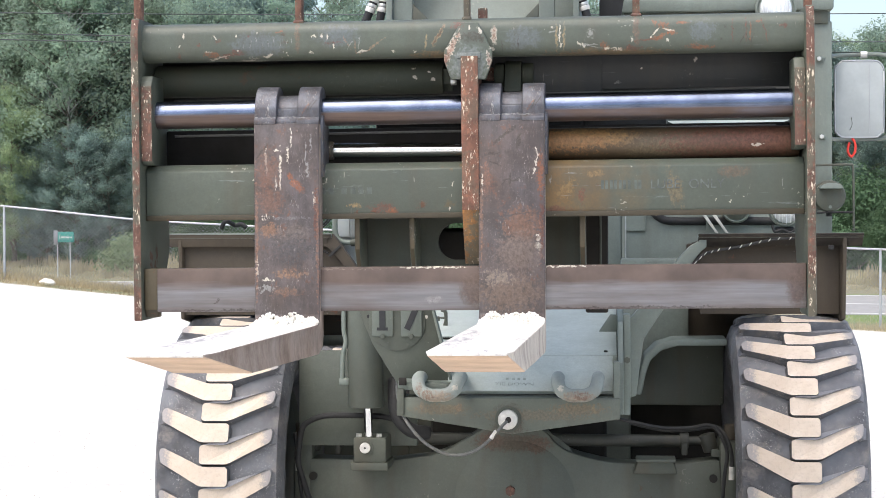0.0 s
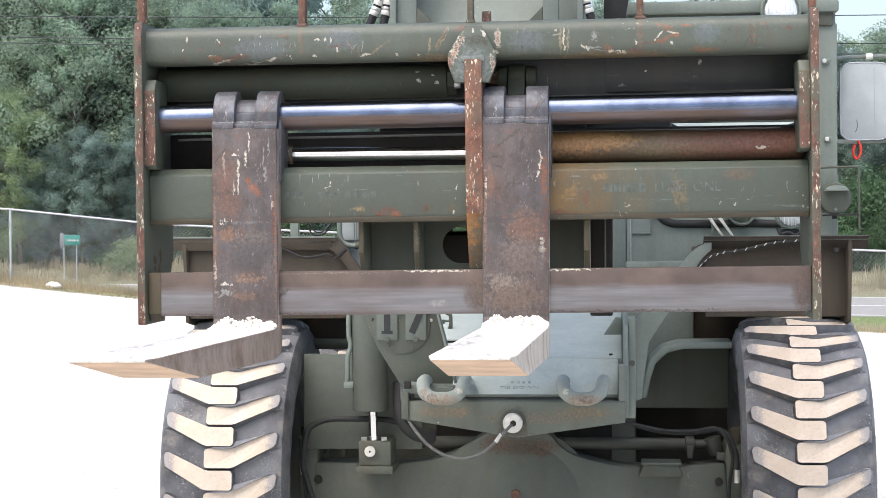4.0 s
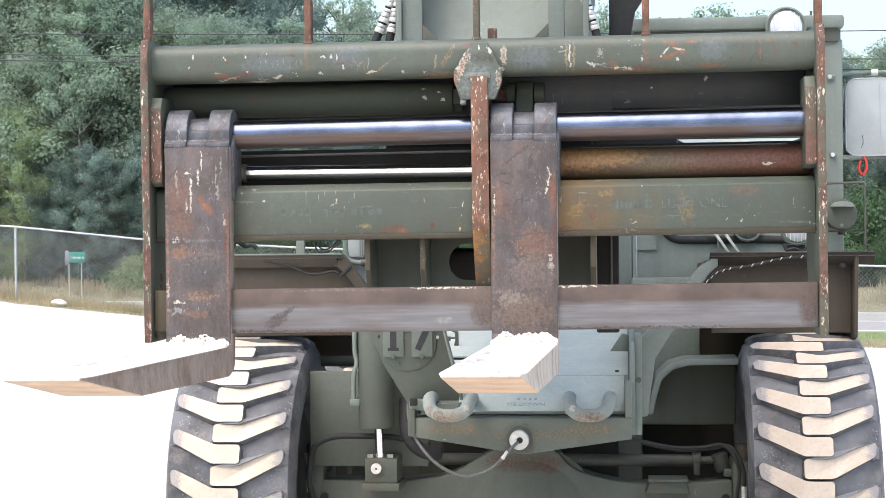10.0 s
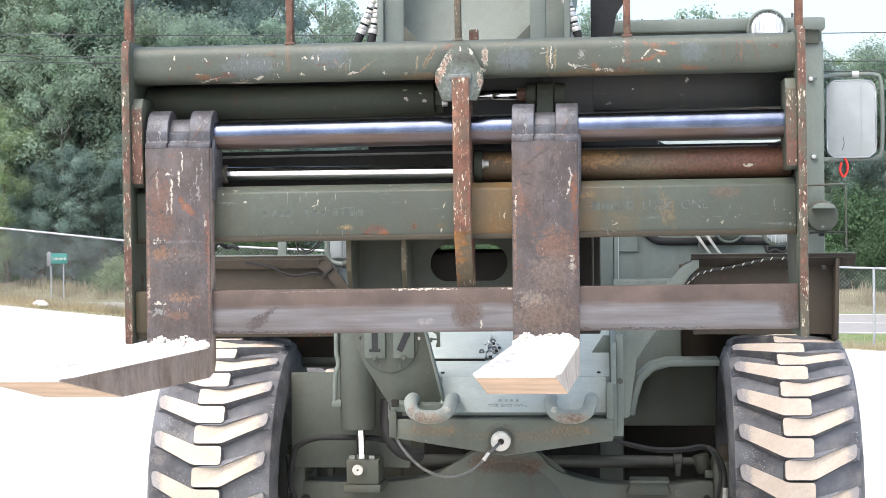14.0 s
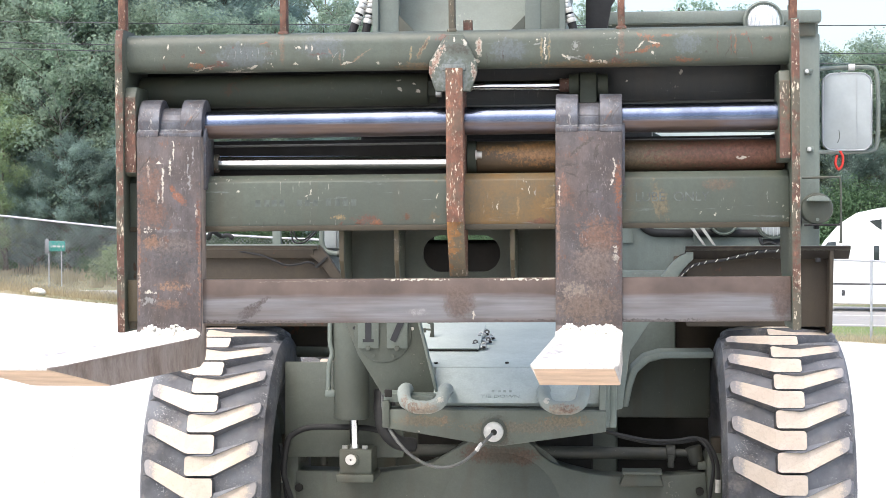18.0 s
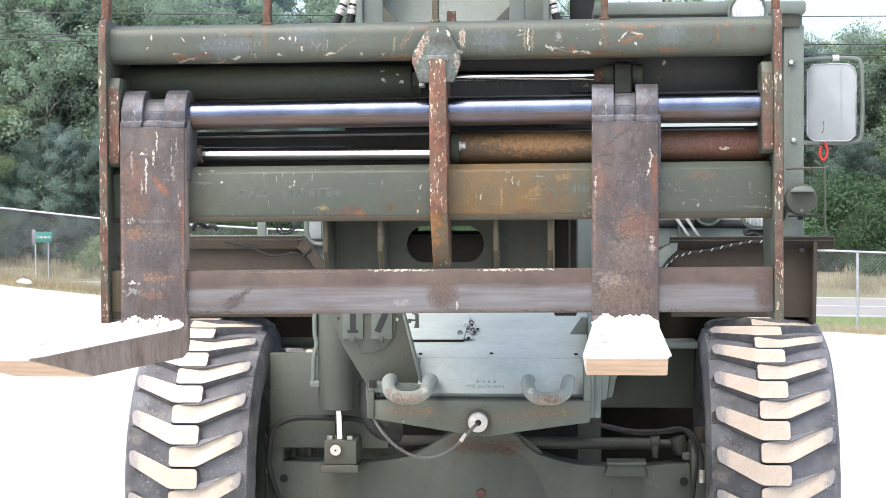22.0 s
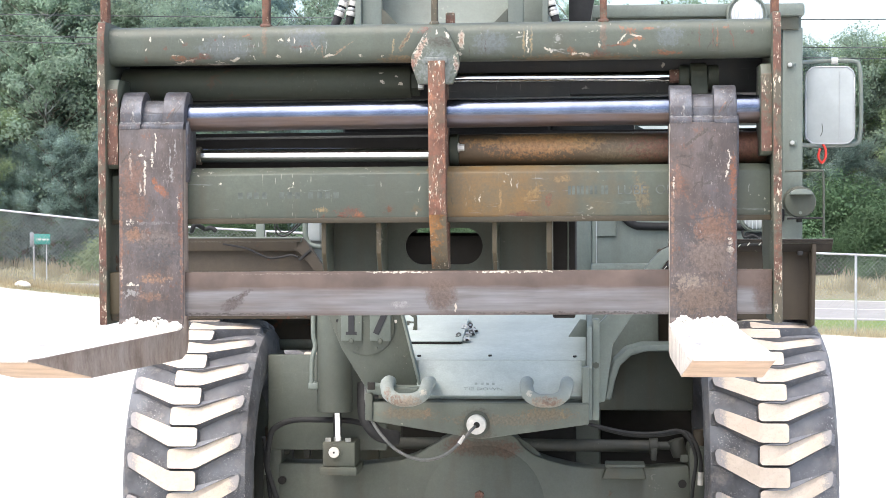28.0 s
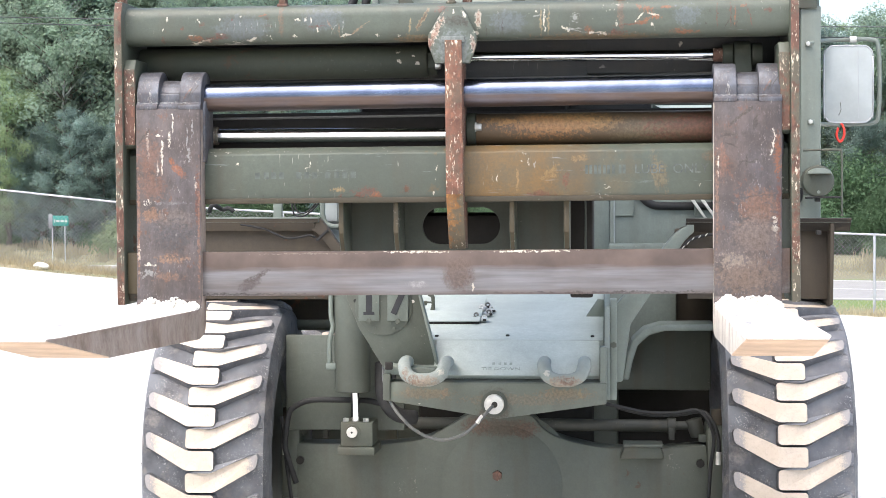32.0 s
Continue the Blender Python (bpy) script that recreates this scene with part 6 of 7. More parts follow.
# ---- cab ----
cab = part("cab", block(mesh(), 0.425, 1.318, 3.10, 3.16, 1.10, 1.70, 0.006), BODY, truck, "boxy green steel cab")
part("cab_corner", block(mesh(), 0.352, 0.424, 3.098, 3.5, 1.45, 1.78, 0.008), BODY, cab)
part("cab_side", block(mesh(), 1.285, 1.318, 3.16, 4.9, 1.10, 2.58, 0.006), BODY, cab)
part("cab_side", block(mesh(), 0.425, 0.458, 3.16, 4.9, 1.10, 2.58, 0.006), BODY, cab)
part("cab_back", block(mesh(), 0.458, 1.285, 4.86, 4.9, 1.10, 2.58, 0.006), BODY, cab)
part("cab_post", block(mesh(), 1.232, 1.318, 3.10, 3.18, 1.70, 2.50, 0.006), BODY, cab)
part("cab_post", block(mesh(), 0.425, 0.495, 3.10, 3.18, 1.70, 2.50, 0.006), BODY, cab)
part("roof", block(mesh(), 0.42, 1.322, 3.06, 4.95, 2.545, 2.60, 0.012), BODY, cab, "green cab roof")
part("roof_visor", block(mesh(), 0.44, 1.30, 3.085, 3.12, 2.49, 2.548, 0.004), BODY_DARK, cab)
part("roof_bolts", block(mesh(), 1.10, 1.11, 3.12, 3.13, 2.60, 2.625), BODY_DARK, cab)
part("roof_bolts", block(mesh(), 1.185, 1.195, 3.12, 3.13, 2.60, 2.625), BODY_DARK, cab)
part("roof_bolts", block(mesh(), 0.72, 0.73, 3.12, 3.13, 2.60, 2.62), BODY_DARK, cab)
part("windscreen", block(mesh(), 0.495, 1.232, 3.128, 3.140, 1.70, 2.50), GLASS, cab, "dark cab windscreen")
# Both panes are painted reflections laid over the windscreen.
part("lower_pane", prism(mesh(), [(0.62, 2.084), (0.68, 2.054), (1.06, 2.054), (1.14, 2.084)], "y", 3.088, 3.100), SKY_PANE, cab, "pale strip of window")
part("upper_pane", block(mesh(), 0.62, 1.06, 3.088, 3.100, 2.206, 2.42, 0.02), SKY_PANE, cab, "pale window pane, sky reflection in its colour")
part("window_seal", hose(mesh(), [(0.515, 3.095, 1.95), (0.525, 3.095, 1.75), (0.562, 3.095, 1.695), (0.60, 3.095, 1.664), (0.66, 3.095, 1.655), (0.9, 3.095, 1.655), (1.19, 3.095, 1.660), (1.225, 3.095, 1.73)], 0.017), BLACK, cab, "black window seal")
part("panel_seam", block(mesh(), 0.442, 0.446, 3.094, 3.102, 1.10, 1.69, 0.001), MIRROR_BACK, cab)
part("panel_step", block(mesh(), 0.448, 0.530, 3.088, 3.102, 1.613, 1.618, 0.001), BODY, cab)
part("panel_step", block(mesh(), 0.526, 0.530, 3.088, 3.102, 1.618, 1.69, 0.001), BODY, cab)
for x in (0.830, 0.872):
    part("wiper_arm", prism(mesh(), [(x - 0.008, 1.606), (x + 0.008, 1.600), (x - 0.06, 1.702), (x - 0.10, 1.76), (x - 0.114, 1.752), (x - 0.078, 1.702)], "y", 3.045, 3.055, 0.002), PALE, cab, "pale wiper arm")
part("wiper_post", block(mesh(), 0.784, 0.794, 3.06, 3.09, 1.615, 1.70), BODY, cab)


def lamp(x, y, z, r, parent, name, lens):
    bm = mesh()
    lathe(bm, [(0.0, r), (-0.012, r * 1.05), (-0.03, r), (-0.09, r * 0.6), (-0.11, r * 0.3)], Matrix.Translation((x, y, z)) @ Matrix.Rotation(math.radians(-90), 4, "Z"), 32)
    ob = part(name, bm, BODY, parent, "round green lamp")
    bm = mesh()
    lathe(bm, [(0.0, r * 0.86), (0.012, r * 0.8), (0.022, r * 0.55), (0.028, r * 0.1)], Matrix.Translation((x, y, z)) @ Matrix.Rotation(math.radians(-90), 4, "Z"), 32)
    part(name + "_lens", bm, lens, parent, "clear lamp lens")
    bm = mesh()
    lathe(bm, [(-0.004, r * 1.06), (0.010, r * 1.04), (0.014, r * 0.96), (0.006, r * 0.88)], Matrix.Translation((x, y, z)) @ Matrix.Rotation(math.radians(-90), 4, "Z"), 32)
    part(name + "_rim", bm, BODY, parent)
    if lens == LENS:
        for k in range(-3, 4):
            c = math.sqrt(max(0, 0.72 - (k * 0.22) ** 2)) * r
            part("lens_rib", block(mesh(), x + k * 0.22 * r - 0.0006, x + k * 0.22 * r + 0.0006, y - 0.030, y - 0.012, z - c, z + c), GALV, parent)
    return ob


lamp(1.076, 3.03, 2.548, 0.082, cab, "work_lamp", LENS)
lamp(1.074, 2.55, 1.702, 0.066, truck, "head_lamp", LENS)
part("lamp_wires", hose(mesh(), [(1.020, 2.54, 1.640), (1.030, 2.53, 1.614), (1.06, 2.53, 1.622), (1.09, 2.53, 1.610), (1.12, 2.54, 1.634)], 0.006), BLACK, truck)
part("lamp_foot", block(mesh(), 1.035, 1.105, 2.55, 2.60, 1.608, 1.634, 0.004), BLACK, truck)
lamp(0.912, 3.06, 1.710, 0.061, cab, "side_lamp", BODY_DARK)

mirror = part("mirror", prism(mesh(), rounded(1.351, 1.560, 2.013, 2.345, 0.045), "y", 3.28, 3.34, 0.012), MIRROR_BACK, truck, "grey mirror housing on a tube bracket")
part("mirror_arm", hose(mesh(), [(1.262, 3.085, 2.340), (1.30, 3.13, 2.350), (1.36, 3.27, 2.367), (1.46, 3.3, 2.372), (1.555, 3.31, 2.372), (1.585, 3.31, 2.345), (1.592, 3.31, 2.20), (1.588, 3.31, 2.05), (1.565, 3.31, 2.012), (1.48, 3.3, 2.006), (1.36, 3.27, 2.005), (1.30, 3.13, 2.006), (1.272, 3.085, 2.010)], 0.0095, 10, 5), BODY, mirror, "bent green tube bracket")
for x, z in ((1.262, 2.340), (1.272, 2.010)):
    part("arm_clamp", rod(mesh(), (x, 3.098, z), (x, 3.074, z), 0.010, sides=6, bevel=0.002), ZINC, mirror, "worn clamp bolt")
    part("clamp_plate", block(mesh(), x - 0.010, x + 0.020, 3.090, 3.101, z - 0.012, z + 0.012, 0.003), BODY, mirror)
part("mirror_seam", block(mesh(), 1.496, 1.498, 3.278, 3.284, 2.03, 2.33), RAIL, mirror)
part("mirror_rim", hose(mesh(), [(x, 3.281, z) for x, z in rounded(1.351, 1.560, 2.013, 2.345, 0.045, 3)] + [(1.560, 3.281, 2.30)], 0.0035, 6, 2), RAIL, mirror, "dull mirror rim")
part("mirror_scratch", hose(mesh(), [(1.420, 3.2795, 2.10), (1.424, 3.2795, 2.07), (1.414, 3.2795, 2.045)], 0.0016, 5, 2), BODY_DARK, mirror)
part("arm_clamp", rod(mesh(), (1.462, 3.3, 2.372), (1.49, 3.3, 2.372), 0.016, sides=12), ZINC, mirror)
part("red_strap", hose(mesh(), [(1.425, 3.285, 2.01), (1.436, 3.275, 1.985), (1.434, 3.27, 1.95), (1.418, 3.27, 1.93), (1.404, 3.27, 1.955), (1.412, 3.28, 1.99)], 0.0055, 8), RED, mirror, "red webbing strap")

horn = part("blackout_lamp", rod(mesh(), (1.294, 3.06, 1.758), (1.294, 2.96, 1.758), 0.066, sides=36, bevel=0.012), BODY_DARK, truck, "round dark green blackout lamp")
part("lamp_hood", prism(mesh(), [(1.296 + 0.049 * math.cos(radians(a)), 1.788 + 0.024 * math.sin(radians(a))) for a in range(0, 181, 15)], "y", 2.925, 2.962, 0.003), BODY, horn)
part("lamp_screw", rod(mesh(), (1.294, 2.962, 1.712), (1.294, 2.954, 1.712), 0.007, sides=8), BODY, horn)
part("lamp_stem", block(mesh(), 1.284, 1.304, 2.98, 3.03, 1.672, 1.70, 0.003), BLACK, horn)
part("lamp_guard", hose(mesh(), [(1.23, 2.97, 1.886), (1.30, 2.965, 1.888), (1.375, 2.96, 1.888), (1.388, 2.96, 1.875), (1.390, 2.96, 1.75), (1.390, 2.96, 1.62)], 0.0048, 8), BODY_DARK, horn, "thin rod guard")
part("lamp_guard", hose(mesh(), [(1.24, 2.97, 1.688), (1.30, 2.965, 1.69), (1.39, 2.96, 1.69)], 0.0045, 6), BLACK, horn)
part("lamp_guard_foot", block(mesh(), 1.384, 1.396, 2.950, 2.970, 1.612, 1.622, 0.002), BODY_DARK, horn)

# ---- boom ----
boom = part("boom", prism(mesh(), [(1.06, 1.70), (1.06, 2.24), (1.70, 3.10), (4.8, 3.30), (4.8, 2.95), (2.2, 2.35), (1.5, 1.70)], "x", -0.300, 0.262, 0.006), BODY, truck, "green box-section boom")
for x0, x1 in ((-0.338, -0.318), (0.262, 0.282)):
    part("boom_cheek", prism(mesh(), [(0.98, 1.66), (0.98, 2.50), (1.20, 3.10), (1.45, 3.10), (1.45, 1.66)], "x", x0, x1, 0.004), BODY, boom)
for x0, x1 in ((-0.318, -0.254), (0.152, 0.203)):
    part("boom_flange", prism(mesh(), [(1.00, 1.68), (1.00, 2.45), (1.16, 3.05), (1.20, 3.05), (1.05, 2.45), (1.05, 1.68)], "x", x0, x1, 0.003), BODY, boom)
part("boom_gusset", prism(mesh(), [(-0.254, 2.27), (-0.254, 2.372), (-0.152, 2.27)], "y", 1.0, 1.10, 0.003), BODY_DARK, boom)
part("boom_gusset", prism(mesh(), [(0.152, 2.27), (0.152, 2.368), (0.056, 2.27)], "y", 1.0, 1.10, 0.003), BODY_DARK, boom)
# Near-black blocks paint the shade behind the carriage and its panel hole.
part("boom_head", block(mesh(), -0.30, 0.30, 0.36, 1.2, 1.72, 2.16, 0.02), VOID, boom, "boom head behind the carriage, its shade put in as near-black")
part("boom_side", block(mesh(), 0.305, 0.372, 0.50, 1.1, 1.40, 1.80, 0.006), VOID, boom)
part("side_rod", rod(mesh(), (0.350, 0.49, 1.42), (0.350, 0.49, 1.80), 0.003, sides=8), SHADED_FRAME, boom)
# Made-up block that closes the bright gap beside the boom head.
part("valve_block", block(mesh(), 0.30, 0.545, 0.45, 0.95, 1.81, 2.14, 0.012), PIT, boom, "dark filler block added beside the boom head")
part("boom_yoke", block(mesh(), -0.29, 0.29, 0.42, 1.0, 1.44, 1.648, 0.02), VOID, boom, "near-black block that stands for shade behind the panel hole")
part("boom_link", block(mesh(), -0.20, -0.14, 0.36, 1.0, 1.50, 1.72, 0.01), DARK_OLIVE, boom)
part("boom_link", block(mesh(), 0.14, 0.20, 0.36, 1.0, 1.50, 1.72, 0.01), DARK_OLIVE, boom)
part("boom_guard", prism(mesh(), [(0.345, 2.25), (0.345, 2.75), (0.47, 2.75), (0.47, 2.48), (0.43, 2.42), (0.40, 2.25)], "y", 1.20, 1.24, 0.004), BLACK, boom)
for low, high in (((-0.408, 1.0, 2.313), (-0.347, 1.0, 2.460)), ((-0.362, 1.0, 2.313), (-0.331, 1.0, 2.460)), ((0.311, 1.0, 2.311), (0.268, 1.0, 2.450))):
    low, high = Vector(low), Vector(high)
    path = [low - (high - low) * 0.7, low, high, high + (high - low)]
    part("boom_hose", hose(mesh(), path, 0.0135, 10, 6), BLACK, boom, "black hose with pale guard wraps")
    for j in range(2, 9):
        a, b = Vector(path[1]).lerp(Vector(path[2]), j / 9), Vector(path[1]).lerp(Vector(path[2]), j / 9 + (0.104 if j % 3 else 0.07))
        part("hose_wrap", rod(mesh(), a, b, 0.0165 - 0.001 * (j % 2), sides=14, bevel=0.002), ZINC if j % 2 else PALE, boom)

# ---- fence, sign, power lines ----
FY = 37.0
fence = thing("chain_link_fence", "galvanised chain-link fence along the lot's far edge", "fence", kind="structure")
posts = [-13.22 + 3.235 * k for k in range(-4, 9)]
for x in posts:
    z = fence_z(x)
    part("post", rod(mesh(), (x, FY, z - 0.2), (x, FY, z + fence_top(x) + 0.02), 0.030, sides=10), RAIL, fence, smooth=True)
bm = mesh()
for a, b in zip(posts, posts[1:]):
    rod(bm, (a, FY, fence_z(a) + fence_top(a)), (b, FY, fence_z(b) + fence_top(b)), 0.024, sides=8)
part("top_rail", bm, RAIL, fence, "pale top rail")
verts, faces = [], []
H, PITCH, WR = 1.60, 0.088, 0.0021
k = 0
x = posts[0]
while x < posts[-1] - H:
    for s in (1, -1):
        xa, xb = (x, x + H) if s > 0 else (x + H, x)
        segs = 4
        for i in range(segs):
            u0, u1 = i / segs, (i + 1) / segs
            xp, xq = xa + (xb - xa) * u0, xa + (xb - xa) * u1
            p = (xp, fence_z(xp) + 0.03 + (fence_top(xp) - 0.04) * u0)
            q = (xq, fence_z(xq) + 0.03 + (fence_top(xq) - 0.04) * u1)
            d = Vector((q[0] - p[0], q[1] - p[1])).normalized()
            nx, nz = -d.y * WR, d.x * WR
            b0 = len(verts)
            for px, pz in (p, q):
                verts += [(px + nx, FY + 0.03, pz + nz), (px - nx, FY + 0.03, pz - nz), (px, FY + 0.036, pz)]
            faces += [(b0, b0 + 3, b0 + 4, b0 + 1), (b0 + 1, b0 + 4, b0 + 5, b0 + 2), (b0 + 2, b0 + 5, b0 + 3, b0)]
    x += PITCH
tagged(cloud("wire_mesh", verts, faces, MESH_WIRE, fence, "woven wire mesh"), kind="stuff")

sx0, sy0 = -27.68, 92.0
sz = ground_z(sx0, sy0)
sign = thing("street_sign", "green street name sign with unreadable white writing on two posts", "sign", pose(sx0, sy0, sz, 0, 0, -8))
for u in (-0.50, 0.20):
    part("sign_post", rod(mesh(), (u, 0.03, 0), (u, 0.03, 1.95), 0.03, sides=10), GALV, sign)
part("sign_panel", block(mesh(), -0.46, 0.42, -0.02, 0.02, 1.86, 2.40, 0.01), SIGN, sign, "green sign face")
part("sign_back", block(mesh(), -0.70, -0.46, -0.02, 0.02, 1.74, 2.48, 0.01), DULL, sign, "grey edge-on plate")
for u0, u1, z0, z1 in ((-0.27, -0.08, 2.07, 2.17), (-0.02, 0.17, 2.07, 2.16), (0.25, 0.34, 2.07, 2.16), (-0.37, -0.34, 2.02, 2.22)):
    part("writing_bar", block(mesh(), u0, u1, -0.026, -0.018, z0, z1), SIGN_GREY, sign)

for z, fall in ((11.27, 0.0157), (10.26, 0.0232), (9.97, 0.0282)):
    bm = hose(mesh(), [(x, 85.0, z - fall * (x + 27) + 0.0002 * (x + 10) ** 2) for x in (-70, -45, -27, -10, 8, 27, 50)], 0.024, 5, 5)
    tagged(part("power_line", bm, WIRE), "dark overhead power cable strung along the road", "cable", "power lines")
for x in (-70, 50):
    pole = thing("utility_pole", "weathered wooden utility pole beside the road", "pole", pose(x, 85.0, ground_z(x, 85.0) - 0.1), "utility poles")
    part("pole_shaft", rod(mesh(), (0, 0, 0), (0, 0, 14.6), 0.16, 0.11, sides=12), BARK, pole)
    part("crossarm", block(mesh(), -0.06, 0.06, -1.1, 1.1, 13.6, 13.75, 0.01), BARK, pole)

bm = mesh()
bmesh.ops.create_icosphere(bm, subdivisions=3, radius=0.17)
for v in bm.verts:
    v.co *= 1 + 0.3 * noise.noise(v.co * 6)
    v.co.z *= 0.5
rock = tagged(part("rock", bm, GRIT), "pale rounded rock at the edge of the gravel", "rock")
rock.matrix_basis = pose(-12.09, 36.5, ground_z(-12.09, 36.5) + 0.06, 0, 0, 30)


def make_pebbles():
    """Loose dark chips lying on the pale lot."""
    g = random.Random(17)
    bm = mesh()
    for k in range(520):
        x, y = g.uniform(-5.5, -1.2), 0.5 + 9 * g.random() ** 1.4
        s = g.uniform(0.002, 0.006)
        m = Matrix.Translation((x, y, s * 0.3)) @ Euler([g.uniform(0, 6) for _ in range(3)]).to_matrix().to_4x4() @ Matrix.Diagonal((s, s * g.uniform(0.6, 1), s * 0.6, 1))
        bmesh.ops.create_icosphere(bm, subdivisions=1, radius=1, matrix=m)
    tagged(part("loose_chips", bm, TAN_CHIP, None, smooth=False), "scattered brown stone chips on the pale lot", "gravel", kind="stuff")


make_pebbles()


# ---- plants ----
def leaves(rnd, centres, count, size, up=0.2):
    """Many small folded leaves in uneven clumps."""
    c = np.array([p[:3] for p in centres])
    rad = np.array([p[3] for p in centres])
    g = np.random.RandomState(rnd.randrange(1 << 30))
    pick = g.choice(len(c), count, p=rad ** 2 / (rad ** 2).sum())
    d = g.normal(size=(count, 3))
    d /= np.linalg.norm(d, axis=1)[:, None]
    r = rad[pick] * (0.15 + 1.05 * g.random_sample(count) ** 0.7)
    pos = c[pick] + d * r[:, None] * np.array([1, 1, 0.72])
    nrm = d + np.array([0, -0.25, up + 0.25]) + g.normal(size=(count, 3)) * 0.5
    nrm /= np.linalg.norm(nrm, axis=1)[:, None]
    a = np.cross(nrm, g.normal(size=(count, 3)))
    a /= np.linalg.norm(a, axis=1)[:, None]
    b = np.cross(nrm, a)
    s = size * (0.55 + 0.9 * g.random_sample(count))[:, None]
    quad = np.stack([pos - a * s, pos + b * s * 0.55 + nrm * s * 0.12, pos + a * s, pos - b * s * 0.55 + nrm * s * 0.12], 1).reshape(-1, 3)
    f = np.arange(count * 4).reshape(-1, 4)
    return quad.tolist(), f.tolist()


def make_tree(seed, height, spread, leaf, count, size, low=0.05, airy=1.0):
    rnd = random.Random(seed)
    tree = thing("tree", "tall leafy broadleaf tree at the wood's edge", "tree", group="trees behind the road")
    bm = mesh()
    lean = rnd.uniform(-0.4, 0.4)
    hose(bm, [(0, 0, -0.2), (lean * 0.2, 0, height * 0.3), (lean * 0.7, 0.1, height * 0.6), (lean, 0, height * 0.93)], [0.24, 0.2, 0.17, 0.14, 0.12, 0.1, 0.07, 0.05, 0.03], 8, 4)
    centres = []
    for k in range(72):
        h = low + (0.96 - low) * (k + rnd.random()) / 72
        a = rnd.uniform(0, 6.283)
        reach = spread * (0.35 + 0.75 * math.sin(math.pi * min(1, (h - low) / (1 - low) * 0.86 + 0.16))) * rnd.uniform(0.6, 1.1)
        p = Vector((lean * h, 0, height * h * 0.9))
        q = p + Vector((math.cos(a) * reach, math.sin(a) * reach, rnd.uniform(0.3, 1.2) + 0.4 * reach))
        hose(bm, [p, p.lerp(q, 0.5) + Vector((0, 0, rnd.uniform(-0.2, 0.3))), q], [0.045, 0.035, 0.022, 0.013], 5, 3)
        rr = rnd.uniform(0.6, 1.25) * spread * 0.25 * airy
        centres.append((*q, rr))
        centres.append((*(p.lerp(q, 0.28) + Vector((rnd.uniform(-0.6, 0.6), rnd.uniform(-0.6, 0.6), rnd.uniform(-0.4, 0.4)))), rr * 0.7))
        centres.append((*(p.lerp(q, 0.6) + Vector((rnd.uniform(-0.5, 0.5), rnd.uniform(-0.5, 0.5), rnd.uniform(-0.3, 0.6)))), rr * 0.8))
    centres.append((lean, 0, height * 0.95, spread * 0.28))
    part("trunk", bm, BARK, tree, "grey-brown trunk and limbs")
    verts, faces = leaves(rnd, centres, count, size)
    cloud("crown", verts, faces, leaf, tree, "uneven crown of small leaves")
    return tree


def make_bush(seed, w, h, count, size, leaf=None):
    rnd = random.Random(seed)
    bush = thing("bush", "leafy green bush beside the road", "bush", group="bushes along the verge")
    centres = [(rnd.uniform(-w, w), rnd.uniform(-w, w) * 0.6, rnd.uniform(0.15, 0.75) * h, rnd.uniform(0.25, 0.45) * h) for _ in range(9)]
    bm = mesh()
    for c in centres[:5]:
        hose(bm, [(0, 0, -0.1), (c[0] * 0.5, c[1] * 0.5, c[2] * 0.6), (c[0], c[1], c[2])], [0.03, 0.02, 0.012], 5, 2)
    part("stems", bm, BARK, bush)
    verts, faces = leaves(rnd, centres, count, size, 0.4)
    cloud("leaf_mass", verts, faces, leaf or SHRUB, bush)
    return bush


def wood_spot(s, q):
    """Along the road and away from its middle."""
    return Vector((0, 73.5, 0)) + ALONG * s + ACROSS * q


rnd = random.Random(11)
kinds = [make_tree(1, 17, 3.6, LEAF, 54000, 0.082), make_tree(2, 16, 3.2, LEAF, 52000, 0.08), make_tree(3, 18, 3.9, LEAF, 56000, 0.084),
         make_tree(4, 15, 3.4, LEAF_LIGHT, 46000, 0.08), make_tree(5, 13, 3.2, LEAF, 50000, 0.08, 0.02), make_tree(6, 14, 2.6, LEAF_MID, 12000, 0.085, 0.2, 0.8), make_tree(7, 17, 4.0, LEAF_MID, 40000, 0.085, 0.06, 1.05)]
KIND_H = (17, 16, 18, 15, 13, 14, 17)
used = set()


def plant(kind, s, q, h, turn):
    p = wood_spot(s, q)
    k = h / KIND_H[kind]
    m = Matrix.LocRotScale((p.x, p.y, ground_z(p.x, p.y) - 0.05), Euler((0, 0, turn)), (k, k, k))
    if kind not in used:
        used.add(kind)
        kinds[kind].matrix_basis = m
        return kinds[kind]
    o = copy_thing(kinds[kind], Matrix())
    o.matrix_basis = m
    return o


def wood_height(s):
    """The wood's roofline along the road: high in the west, lower in the east."""
    return 13.2 + 7.5 * ease(22, 30, s) - 2.6 * ease(0, -4, s)


for row, (q, step) in enumerate(((18.0, 4.0), (23.0, 4.4), (29.5, 4.8))):
    s = -28.0
    while s < 60:
        h = wood_height(s) * rnd.uniform(0.84, 1.04) * (0.86, 0.97, 1.05)[row]
        plant(rnd.choice((0, 1, 2, 6, 4) if row else (0, 1, 3, 4, 6)), s + rnd.uniform(-1.2, 1.2), q + rnd.uniform(-1.5, 1.5), h, rnd.uniform(0, 6.28))
        s += step
# sparse pale crowns above the roofline, and a light tree close to the road
for s, q, h in ((26.5, 34, 17.0), (29, 36, 18.5), (31.5, 35, 18.0), (11, 35, 16.5), (8.5, 36, 15.6), (4.5, 35, 16.4), (2.2, 36, 16.0)):
    plant(5, s, q, h, rnd.uniform(0, 6.28))
